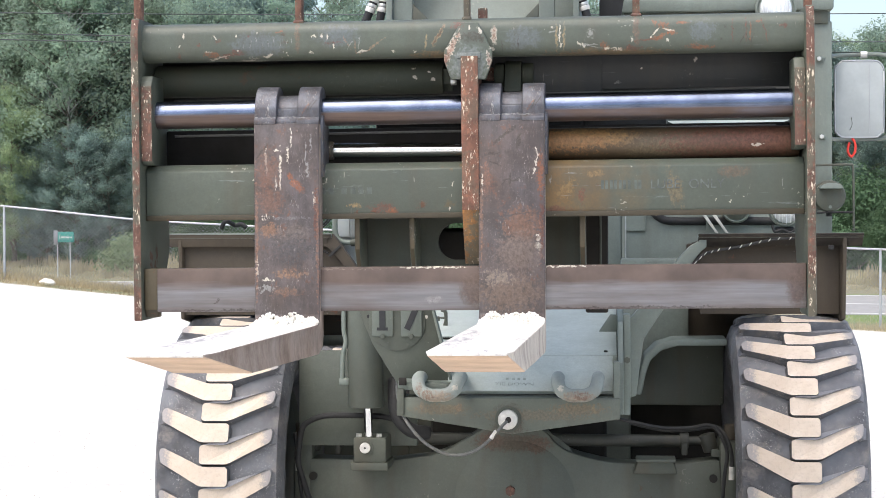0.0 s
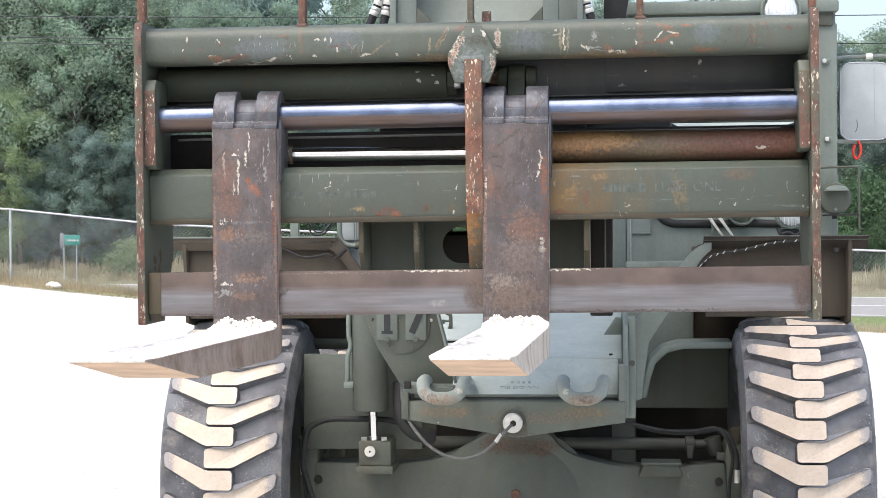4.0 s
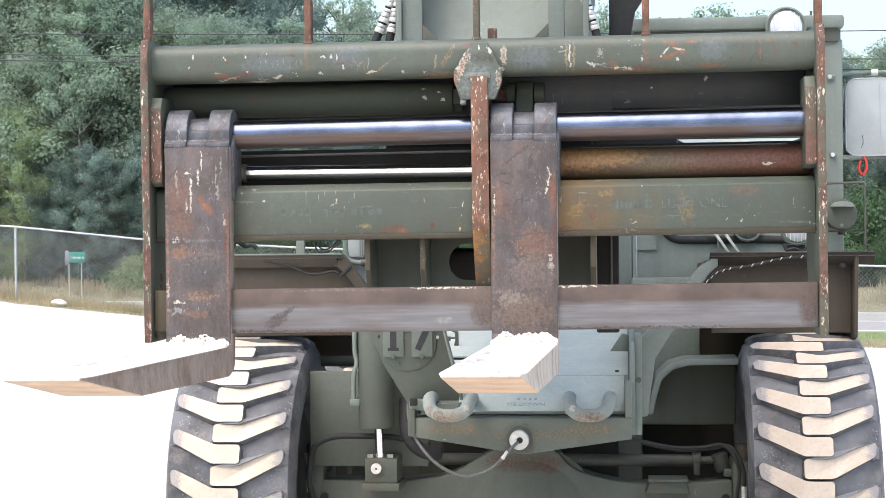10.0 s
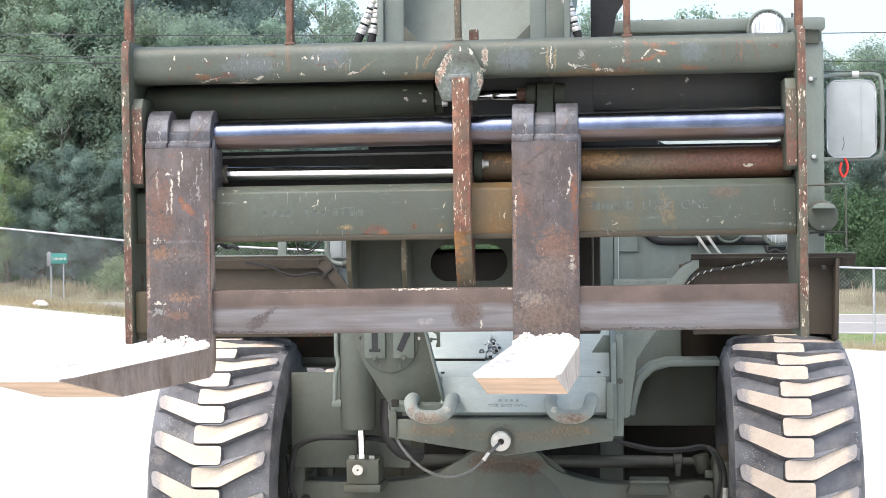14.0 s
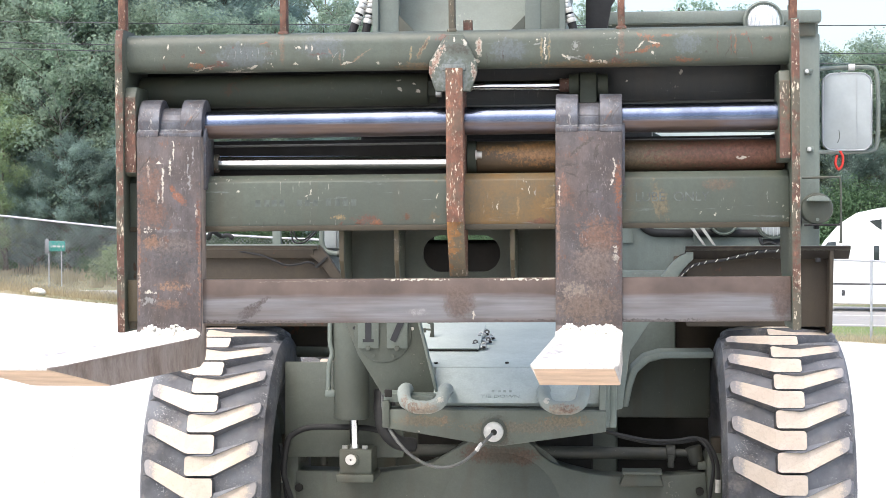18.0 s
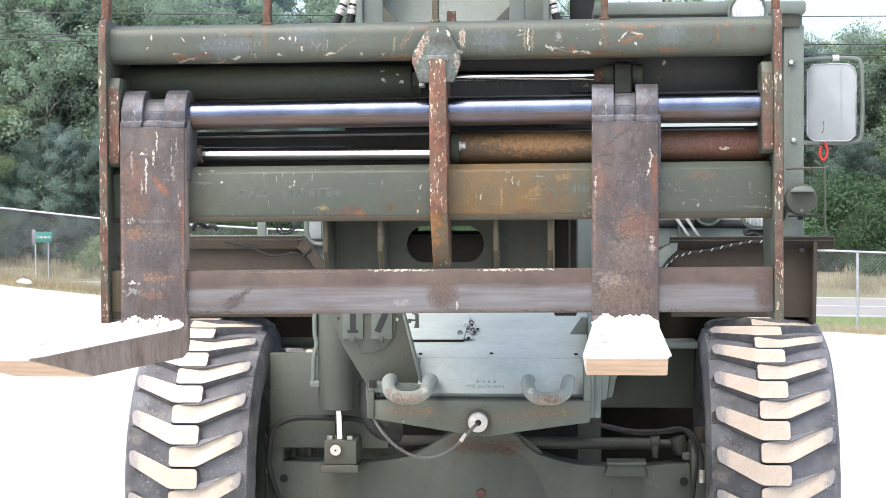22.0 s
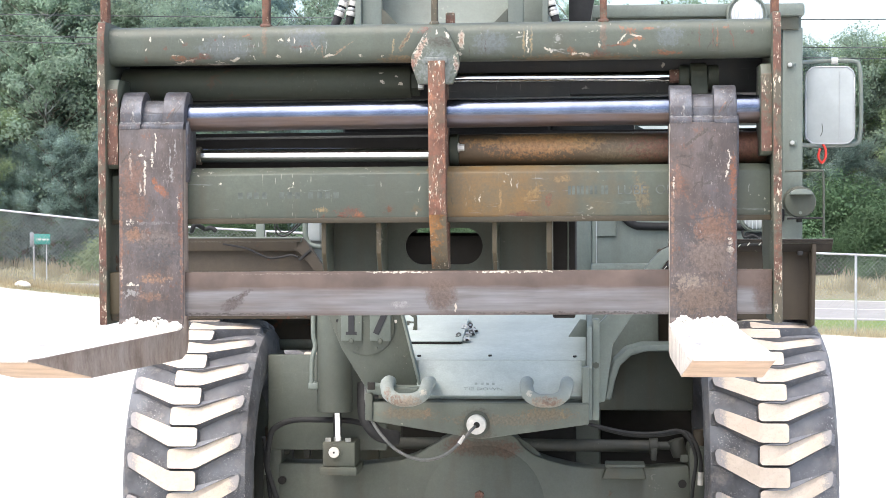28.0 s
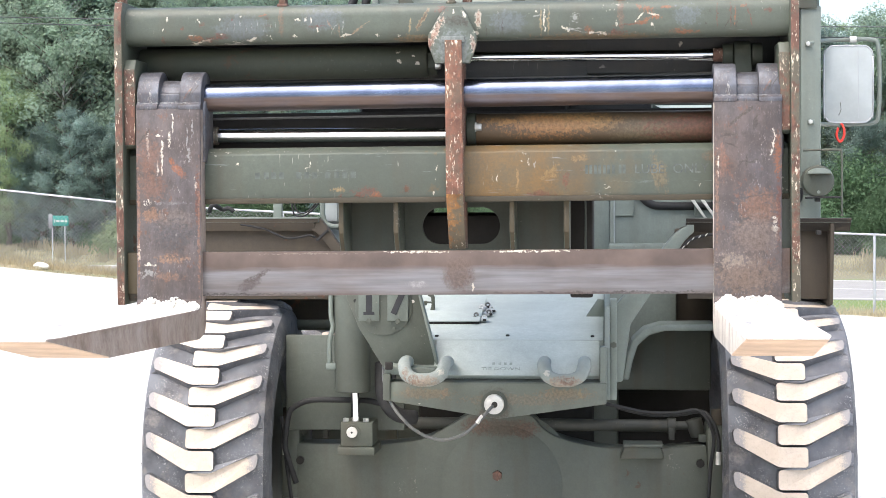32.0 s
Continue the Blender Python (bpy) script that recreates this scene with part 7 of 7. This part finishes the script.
for k in range(9):
    plant((3, 6, 4)[k % 3], -2.6 - 1.25 * k, 24.5 + 2.5 * (k % 2), 12.0 + 0.06 * k + 0.7 * math.sin(k * 2.1), k * 1.1)
plant(3, 37.6, 13.4, 10.0, 1.0)
plant(3, 43.0, 13.5, 10.8, 2.2)
plant(6, 27.6, 17.2, 15.0, 4.1)
plant(6, 23.4, 17.0, 12.6, 1.9)
plant(5, 25.5, 22.0, 15.2, 3.0)
plant(6, 35.5, 16.5, 18.5, 0.6)
plant(6, 41.5, 19.0, 20.0, 2.9)
plant(4, 30.5, 15.5, 8.5, 4.0)
plant(4, 33.6, 13.4, 7.6, 1.2)
plant(4, 31.8, 13.8, 6.6, 2.6)
plant(4, 35.6, 13.6, 6.4, 3.3)
plant(4, 37.5, 14.8, 7.5, 5.0)
bushes = [make_bush(21, 1.6, 2.6, 14000, 0.050), make_bush(22, 2.2, 2.0, 14000, 0.050), make_bush(23, 1.2, 3.4, 14000, 0.050)]
for i, b in enumerate(bushes):
    p = wood_spot(26 + 4 * i, 15.0)
    b.matrix_basis = pose(p.x, p.y, ground_z(p.x, p.y), 0, 0, 40 * i)
s = -28.0
while s < 58:
    p = wood_spot(s + rnd.uniform(-0.8, 0.8), 15.6 + rnd.uniform(-0.8, 1.2))
    o = copy_thing(bushes[rnd.randrange(3)], pose(p.x, p.y, ground_z(p.x, p.y) - 0.02, 0, 0, rnd.uniform(0, 360)))
    p = wood_spot(s + 1.2, 18.6 + rnd.uniform(-0.8, 1.2))
    o = copy_thing(bushes[rnd.randrange(3)], pose(p.x, p.y, ground_z(p.x, p.y) - 0.02, 0, 0, rnd.uniform(0, 360)))
    o.scale = (1.5, 1.5, 1.7)
    s += 2.2
def make_bare_tree():
    """A thin pale-limbed tree with sparse leaves."""
    g = random.Random(41)
    tree = thing("tree", "slender pale-limbed tree with sparse light leaves", "tree", group="trees behind the road")
    bm = mesh()
    hose(bm, [(0, 0, -0.2), (0.05, 0, 3.5), (-0.05, 0, 7.0), (0.05, 0, 10.5), (0, 0, 14.5)], [0.13, 0.11, 0.10, 0.08, 0.06, 0.045, 0.03], 8, 4)
    centres = []
    for k in range(40):
        h = 7.6 + 6.8 * (k + g.random()) / 40
        a = g.uniform(0, 6.283)
        reach = (2.9 - 0.24 * (h - 7)) * g.uniform(0.6, 1.1)
        p, q = Vector((0, 0, h)), Vector((math.cos(a) * reach, math.sin(a) * reach * 0.7, h + 0.75 * reach + g.uniform(-0.2, 0.5)))
        hose(bm, [p, p.lerp(q, 0.5) + Vector((0, 0, -0.15)), q], [0.05, 0.035, 0.025, 0.016], 5, 3)
        for j in (0.55, 0.8):
            c = p.lerp(q, j)
            hose(bm, [c, c + Vector((g.uniform(-0.5, 0.5), g.uniform(-0.4, 0.4), g.uniform(0.3, 0.8)))], [0.016, 0.009], 4, 2)
        centres += [(*q, 0.55), (*p.lerp(q, 0.75), 0.4)]
    part("trunk", bm, PALE_BARK, tree, "pale grey trunk and limbs")
    verts, faces = leaves(g, centres, 16000, 0.075)
    cloud("crown", verts, faces, LEAF_MID, tree, "sparse crown of small leaves")
    return tree


make_bare_tree().matrix_basis = pose(-29.3, 98.4, ground_z(-29.3, 98.4) - 0.05)


def make_brush():
    """A dead sapling with a tangle of grey branches."""
    g = random.Random(43)
    brush = thing("dead_brush", "tangle of dead grey-brown branches at the wood's edge", "brush")
    bm = hose(mesh(), [(0.4, 0, -0.2), (0.2, 0, 1.6), (0, 0, 3.4)], [0.07, 0.05, 0.035], 6, 4)
    for k in range(46):
        a, up = g.uniform(-1.6, 1.6), g.uniform(0.2, 1.3)
        d = Vector((math.sin(a) * math.cos(up), g.uniform(-0.4, 0.2), math.sin(up))) * g.uniform(1.0, 2.1)
        p = Vector((g.uniform(-0.3, 0.3), g.uniform(-0.3, 0.3), g.uniform(2.9, 3.9)))
        q = p + d
        hose(bm, [p, p.lerp(q, 0.5) + Vector((0, 0, g.uniform(-0.1, 0.2))), q], [0.028, 0.018, 0.010], 5, 3)
        for j in range(3):
            c = p.lerp(q, g.uniform(0.4, 0.95))
            hose(bm, [c, c + Vector((g.uniform(-0.5, 0.5), g.uniform(-0.2, 0.2), g.uniform(-0.2, 0.5)))], [0.011, 0.006], 4, 2)
    part("tangle", bm, BARK, brush)
    return brush


make_brush().matrix_basis = pose(-26.9, 96.3, ground_z(-26.9, 96.3))
near_bush = make_bush(29, 0.75, 1.9, 2200, 0.07, LEAF_LIGHT)
near_bush.matrix_basis = pose(-24.9, 92.8, ground_z(-24.9, 92.8) - 0.05)
near_bush.scale = (1.35, 1.35, 1.35)


def make_grass():
    """Dry blades along the fence and over the verge."""
    g = np.random.RandomState(3)
    n, m, k = 22000, 16000, 9000
    x = np.concatenate([g.uniform(-27, 14, n), g.uniform(-15.5, -7.5, m), g.uniform(-18, -8, k)])
    y = np.concatenate([35.9 + 26 * g.random_sample(n) ** 2.2, 36.7 + 2.6 * g.random_sample(m), 56 + 7 * g.random_sample(k)])
    h = 0.06 + 0.22 * g.random_sample(n + m + k) * (0.5 + 0.5 * np.sin(x * 1.3) * np.cos(y * 0.7))
    h[n:n + m] = 0.06 + 0.22 * g.random_sample(m) ** 1.6
    h[n + m:] = 0.18 + 0.27 * g.random_sample(k)
    n += m + k
    a = g.uniform(0, 6.28, n)
    verts, faces = [], []
    for i in range(n):
        z = ground_z(x[i], y[i]) - 0.02
        dx, dy = math.cos(a[i]) * 0.010, math.sin(a[i]) * 0.010
        lx, ly = math.sin(a[i] * 3) * 0.4 * h[i], math.cos(a[i] * 5) * 0.3 * h[i]
        b = len(verts)
        verts += [(x[i] - dx, y[i] - dy, z), (x[i] + dx, y[i] + dy, z), (x[i] + lx, y[i] + ly, z + h[i])]
        faces.append((b, b + 1, b + 2))
    ob = cloud("dry_grass", verts, faces, STRAW)
    tagged(ob, "dry straw-coloured grass along the fence", "grass", kind="stuff")


make_grass()


def make_weeds():
    """Tall dry weeds on the bank between the road and the bushes."""
    g = np.random.RandomState(8)
    verts, faces = [], []
    for k in range(520):
        p = wood_spot(g.uniform(-30, 46), 8.9 + 4.6 * g.random_sample() ** 0.8)
        tall = 0.25 + 0.6 * g.random_sample() ** 2.2
        z = ground_z(p.x, p.y) - 0.03
        for j in range(44):
            a, h = g.uniform(0, 6.28), tall * g.uniform(0.45, 1.1)
            x, y = p.x + g.normal() * 0.28, p.y + g.normal() * 0.2
            lx, ly = math.cos(a) * h * 0.22, math.sin(a) * h * 0.22
            w = 0.007 + 0.008 * h
            b = len(verts)
            verts += [(x - w, y, z), (x + w, y, z), (x + lx * 0.5 - w, y + ly * 0.5, z + h * 0.62), (x + lx * 0.5 + w, y + ly * 0.5, z + h * 0.62), (x + lx, y + ly, z + h)]
            faces += [(b, b + 1, b + 3, b + 2), (b + 2, b + 3, b + 4)]
    tagged(cloud("tall_weeds", verts, faces, WEED), "tall dry brown weeds on the far bank", "weeds", kind="stuff")


make_weeds()


# ---- passing traffic ----
def road_wheel(parent, x, y, r, w, rim):
    s = 1 if y > 0 else -1
    ob = part("wheel", rod(mesh(), (x, y - w / 2, r), (x, y + w / 2, r), r, sides=28, bevel=0.03), RUBBER, parent)
    part("rim", rod(mesh(), (x, y + s * (w / 2 - 0.03), r), (x, y + s * (w / 2 + 0.012), r), r * 0.6, sides=20, bevel=0.015), rim, ob)


def shell(bm, side, w, w_top, z_top, z_low):
    """A body from its side outline, narrowing towards the roof."""
    prism(bm, side, "y", -w, w)
    for v in bm.verts:
        t = max(0, min(1, (v.co.z - z_low) / (z_top - z_low)))
        v.co.y *= 1 + (w_top / w - 1) * t
    bmesh.ops.bevel(bm, geom=bm.edges[:], offset=0.05, segments=2, profile=0.5, affect="EDGES", clamp_overlap=True)
    return bm


def window(outline, w, w_top, z_low, z_top, parent, s):
    """A dark side window that lies on the leaning flank."""
    bm = mesh()
    prism(bm, outline, "y", -0.02, 0.012)
    for v in bm.verts:
        t = max(0, min(1, (v.co.z - z_low) / (z_top - z_low)))
        v.co.y = s * (w * (1 + (w_top / w - 1) * t) + v.co.y)
    bmesh.ops.recalc_face_normals(bm, faces=bm.faces)
    return part("side_window", bm, GLASS, parent, "dark side window", smooth=False)


def make_suv(paint, label):
    """A family car with its nose at the origin, heading to +x."""
    car = thing("car", label, "car")
    side = [(0, 0.42), (-0.02, 0.78), (-0.25, 0.92), (-1.15, 1.05), (-1.85, 1.62), (-2.4, 1.74), (-4.2, 1.72), (-4.72, 1.08), (-4.80, 0.55), (-4.70, 0.38), (-0.15, 0.32)]
    body = part("body", shell(mesh(), side, 0.92, 0.68, 1.74, 1.0), paint, car)
    for s in (1, -1):
        window([(-1.38, 1.08), (-1.92, 1.54), (-2.72, 1.62), (-2.72, 1.08)], 0.92, 0.68, 1.0, 1.74, car, s)
        window([(-2.80, 1.08), (-2.80, 1.62), (-3.62, 1.62), (-3.62, 1.08)], 0.92, 0.68, 1.0, 1.74, car, s)
        window([(-3.70, 1.10), (-3.70, 1.62), (-4.12, 1.58), (-4.42, 1.14)], 0.92, 0.68, 1.0, 1.74, car, s)
        for x in (-0.92, -3.82):
            road_wheel(car, x, s * 0.82, 0.35, 0.22, DULL)
        part("tail_lamp", block(mesh(), -4.80, -4.66, s * 0.72 - 0.12, s * 0.72 + 0.12, 0.92, 1.12, 0.03), TAIL, car, "red tail lamp")
        part("head_lamp", block(mesh(), -0.22, -0.03, s * 0.66 - 0.16, s * 0.66 + 0.16, 0.70, 0.86, 0.03), LENS, car)
        part("wing_mirror", block(mesh(), -1.55, -1.40, s * 0.98 - 0.09, s * 0.98 + 0.09, 1.06, 1.18, 0.03), paint, car)
        part("sill", block(mesh(), -3.4, -1.35, s * 0.90 - 0.03, s * 0.90 + 0.03, 0.30, 0.42, 0.01), TRIM, car)
        part("roof_rail", rod(mesh(), (-2.3, s * 0.62, 1.79), (-4.0, s * 0.62, 1.78), 0.02, sides=8), TRIM, car)
    part("windscreen", prism(mesh(), [(-1.22, 1.09), (-1.83, 1.60), (-1.86, 1.58), (-1.25, 1.07)], "y", -0.68, 0.68), GLASS, car)
    part("rear_window", prism(mesh(), [(-4.28, 1.64), (-4.66, 1.17), (-4.70, 1.18), (-4.33, 1.66)], "y", -0.60, 0.60), GLASS, car)
    part("bumper", block(mesh(), -4.86, -4.66, -0.8, 0.8, 0.42, 0.62, 0.04), TRIM, car)
    part("plate", block(mesh(), -4.80, -4.74, -0.16, 0.16, 0.84, 0.96), LINE, car)
    return car


def make_pickup():
    car = thing("pickup_truck", "white extended-cab pickup truck driving on the highway", "pickup truck")
    side = [(0, 0.45), (-0.02, 0.86), (-0.25, 0.98), (-1.25, 1.06), (-5.55, 1.06), (-5.6, 0.55), (-5.5, 0.45), (-0.15, 0.38)]
    part("body", shell(mesh(), side, 0.94, 0.90, 1.1, 0.6), WHITE, car)
    part("cabin", shell(mesh(), [(-1.25, 1.02), (-1.95, 1.66), (-2.3, 1.74), (-3.45, 1.72), (-3.6, 1.02)], 0.90, 0.70, 1.74, 1.02), WHITE, car)
    bed = part("bed", block(mesh(), -5.5, -3.75, -0.78, 0.78, 0.95, 1.075), TRIM, car)
    for s in (1, -1):
        window([(-1.55, 1.10), (-2.02, 1.58), (-2.55, 1.62), (-2.55, 1.10)], 0.90, 0.70, 1.02, 1.74, car, s)
        window([(-2.85, 1.12), (-2.85, 1.60), (-3.18, 1.60), (-3.18, 1.12)], 0.90, 0.70, 1.02, 1.74, car, s)
        for x in (-0.95, -4.35):
            part("arch", rod(mesh(), (x, s * 0.93, 0.42), (x, s * 0.948, 0.42), 0.45, sides=24), TRIM, car)
            road_wheel(car, x, s * 0.86, 0.37, 0.22, DULL)
        part("tail_lamp", block(mesh(), -5.62, -5.5, s * 0.82 - 0.09, s * 0.82 + 0.09, 0.75, 1.0, 0.02), TAIL, car)
        part("head_lamp", block(mesh(), -0.22, -0.0, s * 0.68 - 0.16, s * 0.68 + 0.16, 0.72, 0.90, 0.03), LENS, car)
        part("wing_mirror", block(mesh(), -1.72, -1.58, s * 1.02 - 0.09, s * 1.02 + 0.09, 1.08, 1.24, 0.03), WHITE, car)
    part("windscreen", prism(mesh(), [(-1.30, 1.08), (-1.93, 1.66), (-1.96, 1.64), (-1.34, 1.06)], "y", -0.70, 0.70), GLASS, car)
    part("rear_window", prism(mesh(), [(-3.48, 1.64), (-3.58, 1.12), (-3.61, 1.12), (-3.52, 1.65)], "y", -0.60, 0.60), GLASS, car)
    part("bumper", block(mesh(), -5.75, -5.58, -0.85, 0.85, 0.48, 0.66, 0.03), SILVER, car)
    return car


def make_semi(label, skirted=False):
    """A long-nosed tractor with a box trailer; its nose is at the origin."""
    rig = thing("semi_truck", label, "truck", group="white trucks on the highway")
    part("hood", shell(mesh(), [(0, 0.50), (-0.02, 1.20), (-0.12, 1.62), (-0.45, 1.86), (-1.75, 2.08), (-1.85, 0.75)], 1.05, 0.98, 2.1, 0.6), WHITE, rig, "white sloping hood")
    part("cab", shell(mesh(), [(-1.60, 0.85), (-1.60, 2.04), (-2.15, 2.86), (-2.75, 3.55), (-3.45, 3.98), (-4.4, 4.18), (-5.25, 4.20), (-5.32, 1.12), (-2.2, 1.12)], 1.22, 1.16, 4.2, 1.0), WHITE, rig, "white sleeper cab with a high roof")
    part("side_skirt", block(mesh(), -5.40, -1.85, -1.2, 1.2, 0.30, 1.08, 0.05), WHITE, rig)
    part("skirt_gap", block(mesh(), -5.34, -1.9, -1.19, 1.19, 1.06, 1.14), TRIM, rig)
    part("grille", block(mesh(), -0.06, 0.03, -0.55, 0.55, 0.7, 1.45, 0.02), TRIM, rig)
    part("front_bumper", block(mesh(), -0.4, 0.06, -1.15, 1.15, 0.30, 0.68, 0.05), WHITE, rig)
    part("windscreen", prism(mesh(), [(-1.62, 2.10), (-2.12, 2.84), (-2.16, 2.80), (-1.66, 2.06)], "y", -0.95, 0.95), GLASS, rig)
    part("axle_frame", block(mesh(), -8.3, -5.3, -0.5, 0.5, 0.75, 1.1, 0.02), TRIM, rig)
    part("cab_fairing", block(mesh(), -5.85, -5.28, -1.12, 1.12, 1.9, 4.0, 0.04), MIRROR_BACK, rig, "grey panel behind the cab")
    part("trailer", block(mesh(), -23.3, -6.42, -1.29, 1.29, 1.30, 4.29, 0.04), WHITE, rig, "plain white box trailer")
    part("trailer_rail", block(mesh(), -23.32, -6.40, -1.30, 1.30, 1.20, 1.32, 0.01), SILVER, rig)
    part("fridge_unit", block(mesh(), -6.42, -6.05, -0.9, 0.9, 1.5, 4.0, 0.05), MIRROR_BACK, rig)
    part("rear_frame", block(mesh(), -23.36, -23.30, -1.3, 1.3, 1.1, 4.30, 0.01), SILVER, rig)
    part("landing_gear", block(mesh(), -9.7, -9.5, -0.8, 0.8, 0.35, 1.2, 0.02), TRIM, rig)
    part("trailer_bogie", block(mesh(), -22.8, -20.0, -0.6, 0.6, 0.7, 1.2, 0.02), TRIM, rig)
    for s in (1, -1):
        part("side_window", prism(mesh(), [(-1.93, 2.16), (-2.28, 2.78), (-2.62, 2.82), (-2.62, 2.20)], "y", s * 1.205 - 0.025, s * 1.205 + 0.025, 0.004), GLASS, rig, "dark cab window")
        part("sleeper_window", block(mesh(), -4.36, -4.14, s * 1.20 - 0.03, s * 1.20 + 0.03, 2.05, 2.65, 0.01), GLASS, rig)
        part("roof_vent", prism(mesh(), [(-3.95, 3.66), (-4.45, 3.72), (-4.45, 3.28), (-4.25, 3.42)], "y", s * 1.17 - 0.03, s * 1.17 + 0.03), GLASS, rig)
        part("door_step", block(mesh(), -3.0, -2.85, s * 1.19 - 0.02, s * 1.19 + 0.025, 0.62, 0.86, 0.005), TRIM, rig)
        part("wing_mirror", block(mesh(), -1.80, -1.66, s * 1.42 - 0.08, s * 1.42 + 0.08, 1.95, 2.5, 0.03), WHITE, rig)
        part("mirror_stalk", rod(mesh(), (-1.73, s * 1.18, 2.2), (-1.73, s * 1.40, 2.2), 0.025, sides=8), TRIM, rig)
        part("hood_seam", prism(mesh(), [(-1.0, 1.80), (-1.85, 2.02), (-1.85, 1.97), (-1.0, 1.75)], "y", s * 1.0 - 0.03, s * 1.0 + 0.03), TRIM, rig)
        part("head_lamp", block(mesh(), -0.45, -0.12, s * 0.88 - 0.12, s * 0.88 + 0.14, 1.0, 1.25, 0.03), LENS, rig)
        part("wheel_arch", rod(mesh(), (-1.08, s * 1.0, 0.58), (-1.08, s * 1.075, 0.58), 0.60, sides=28), TRIM, rig)
        for x in (-1.08, -6.55, -7.83, -20.95, -22.2):
            road_wheel(rig, x, s * 1.0, 0.51, 0.30, DULL)
        if skirted:
            part("trailer_skirt", block(mesh(), -20.2, -12.0, s * 1.26 - 0.02, s * 1.26 + 0.02, 0.40, 1.25, 0.01), WHITE, rig, "white side skirt")
    return rig


dark_suv = make_suv(NAVY, "dark blue sport utility car driving on the highway")
white_suv = make_suv(WHITE, "white sport utility car driving on the highway")
pickup = make_pickup()
semi_a = make_semi("white semi truck with a plain box trailer on the highway")
semi_b = make_semi("white semi truck with a skirted box trailer on the highway", True)


def lane(s, west=True):
    """A pose on the far lane, heading west, or on the near lane, heading east; s runs west from the middle."""
    y = 78.0 if west else 69.0
    p = Vector((0, y, 0)) + ALONG * s
    p.z = road_z(p.x) + 0.022
    turn = math.degrees(math.atan2(0.290, -0.957))
    return pose(p.x, p.y, p.z, 0, 0, turn if west else turn + 180)


def motions():
    def slide(rows):
        return [(t, pose(x, 0, 0.0066 * x)) for t, x in rows]
    walk(fork_a, slide([(0, -0.499), (1, -0.531), (2, -0.562), (3, -0.594), (3.5, -0.609), (5.5, -0.675), (6, -0.690), (7, -0.722), (8, -0.754), (8.5, -0.768), (9, -0.774), (9.5, -0.774), (14.5, -0.775), (16.5, -0.779), (20, -0.780), (32, -0.780)]))
    walk(fork_b, slide([(0, 0.114), (5.5, 0.113), (9.5, 0.115), (10, 0.119), (10.5, 0.122), (11, 0.128), (11.5, 0.140), (12, 0.157), (13, 0.192), (14, 0.227), (14.5, 0.244), (16.5, 0.310), (18, 0.363), (20, 0.435), (22, 0.505), (24, 0.577), (24.5, 0.594), (26.5, 0.664), (28, 0.716), (29, 0.752), (29.5, 0.769), (30, 0.786), (30.5, 0.787), (32, 0.787)]))

    def drive(car, t, s, v, west=True):
        """At t seconds the nose passes s; it keeps its speed all along."""
        k = v if west else -v
        walk(car, [(a, lane(s + k * (a - t), west)) for a in (0, t - 1.5, t, t + 1.5, 32)])
    drive(dark_suv, 6.0, 27.2, 29.8)
    drive(pickup, 29.5, 28.5, 35.0)
    walk(semi_a, [(t, lane(s)) for t, s in ((0, -458.2), (15.5, -12.9), (16.9, 27.6), (17.0, 30.6), (17.1, 33.5), (17.7, 49.7), (19.2, 90.5), (32, 440.0))])
    drive(semi_b, 19.3, 26.7, 26.7)
    drive(white_suv, 17.5, 19.4, 43.0, False)


motions()
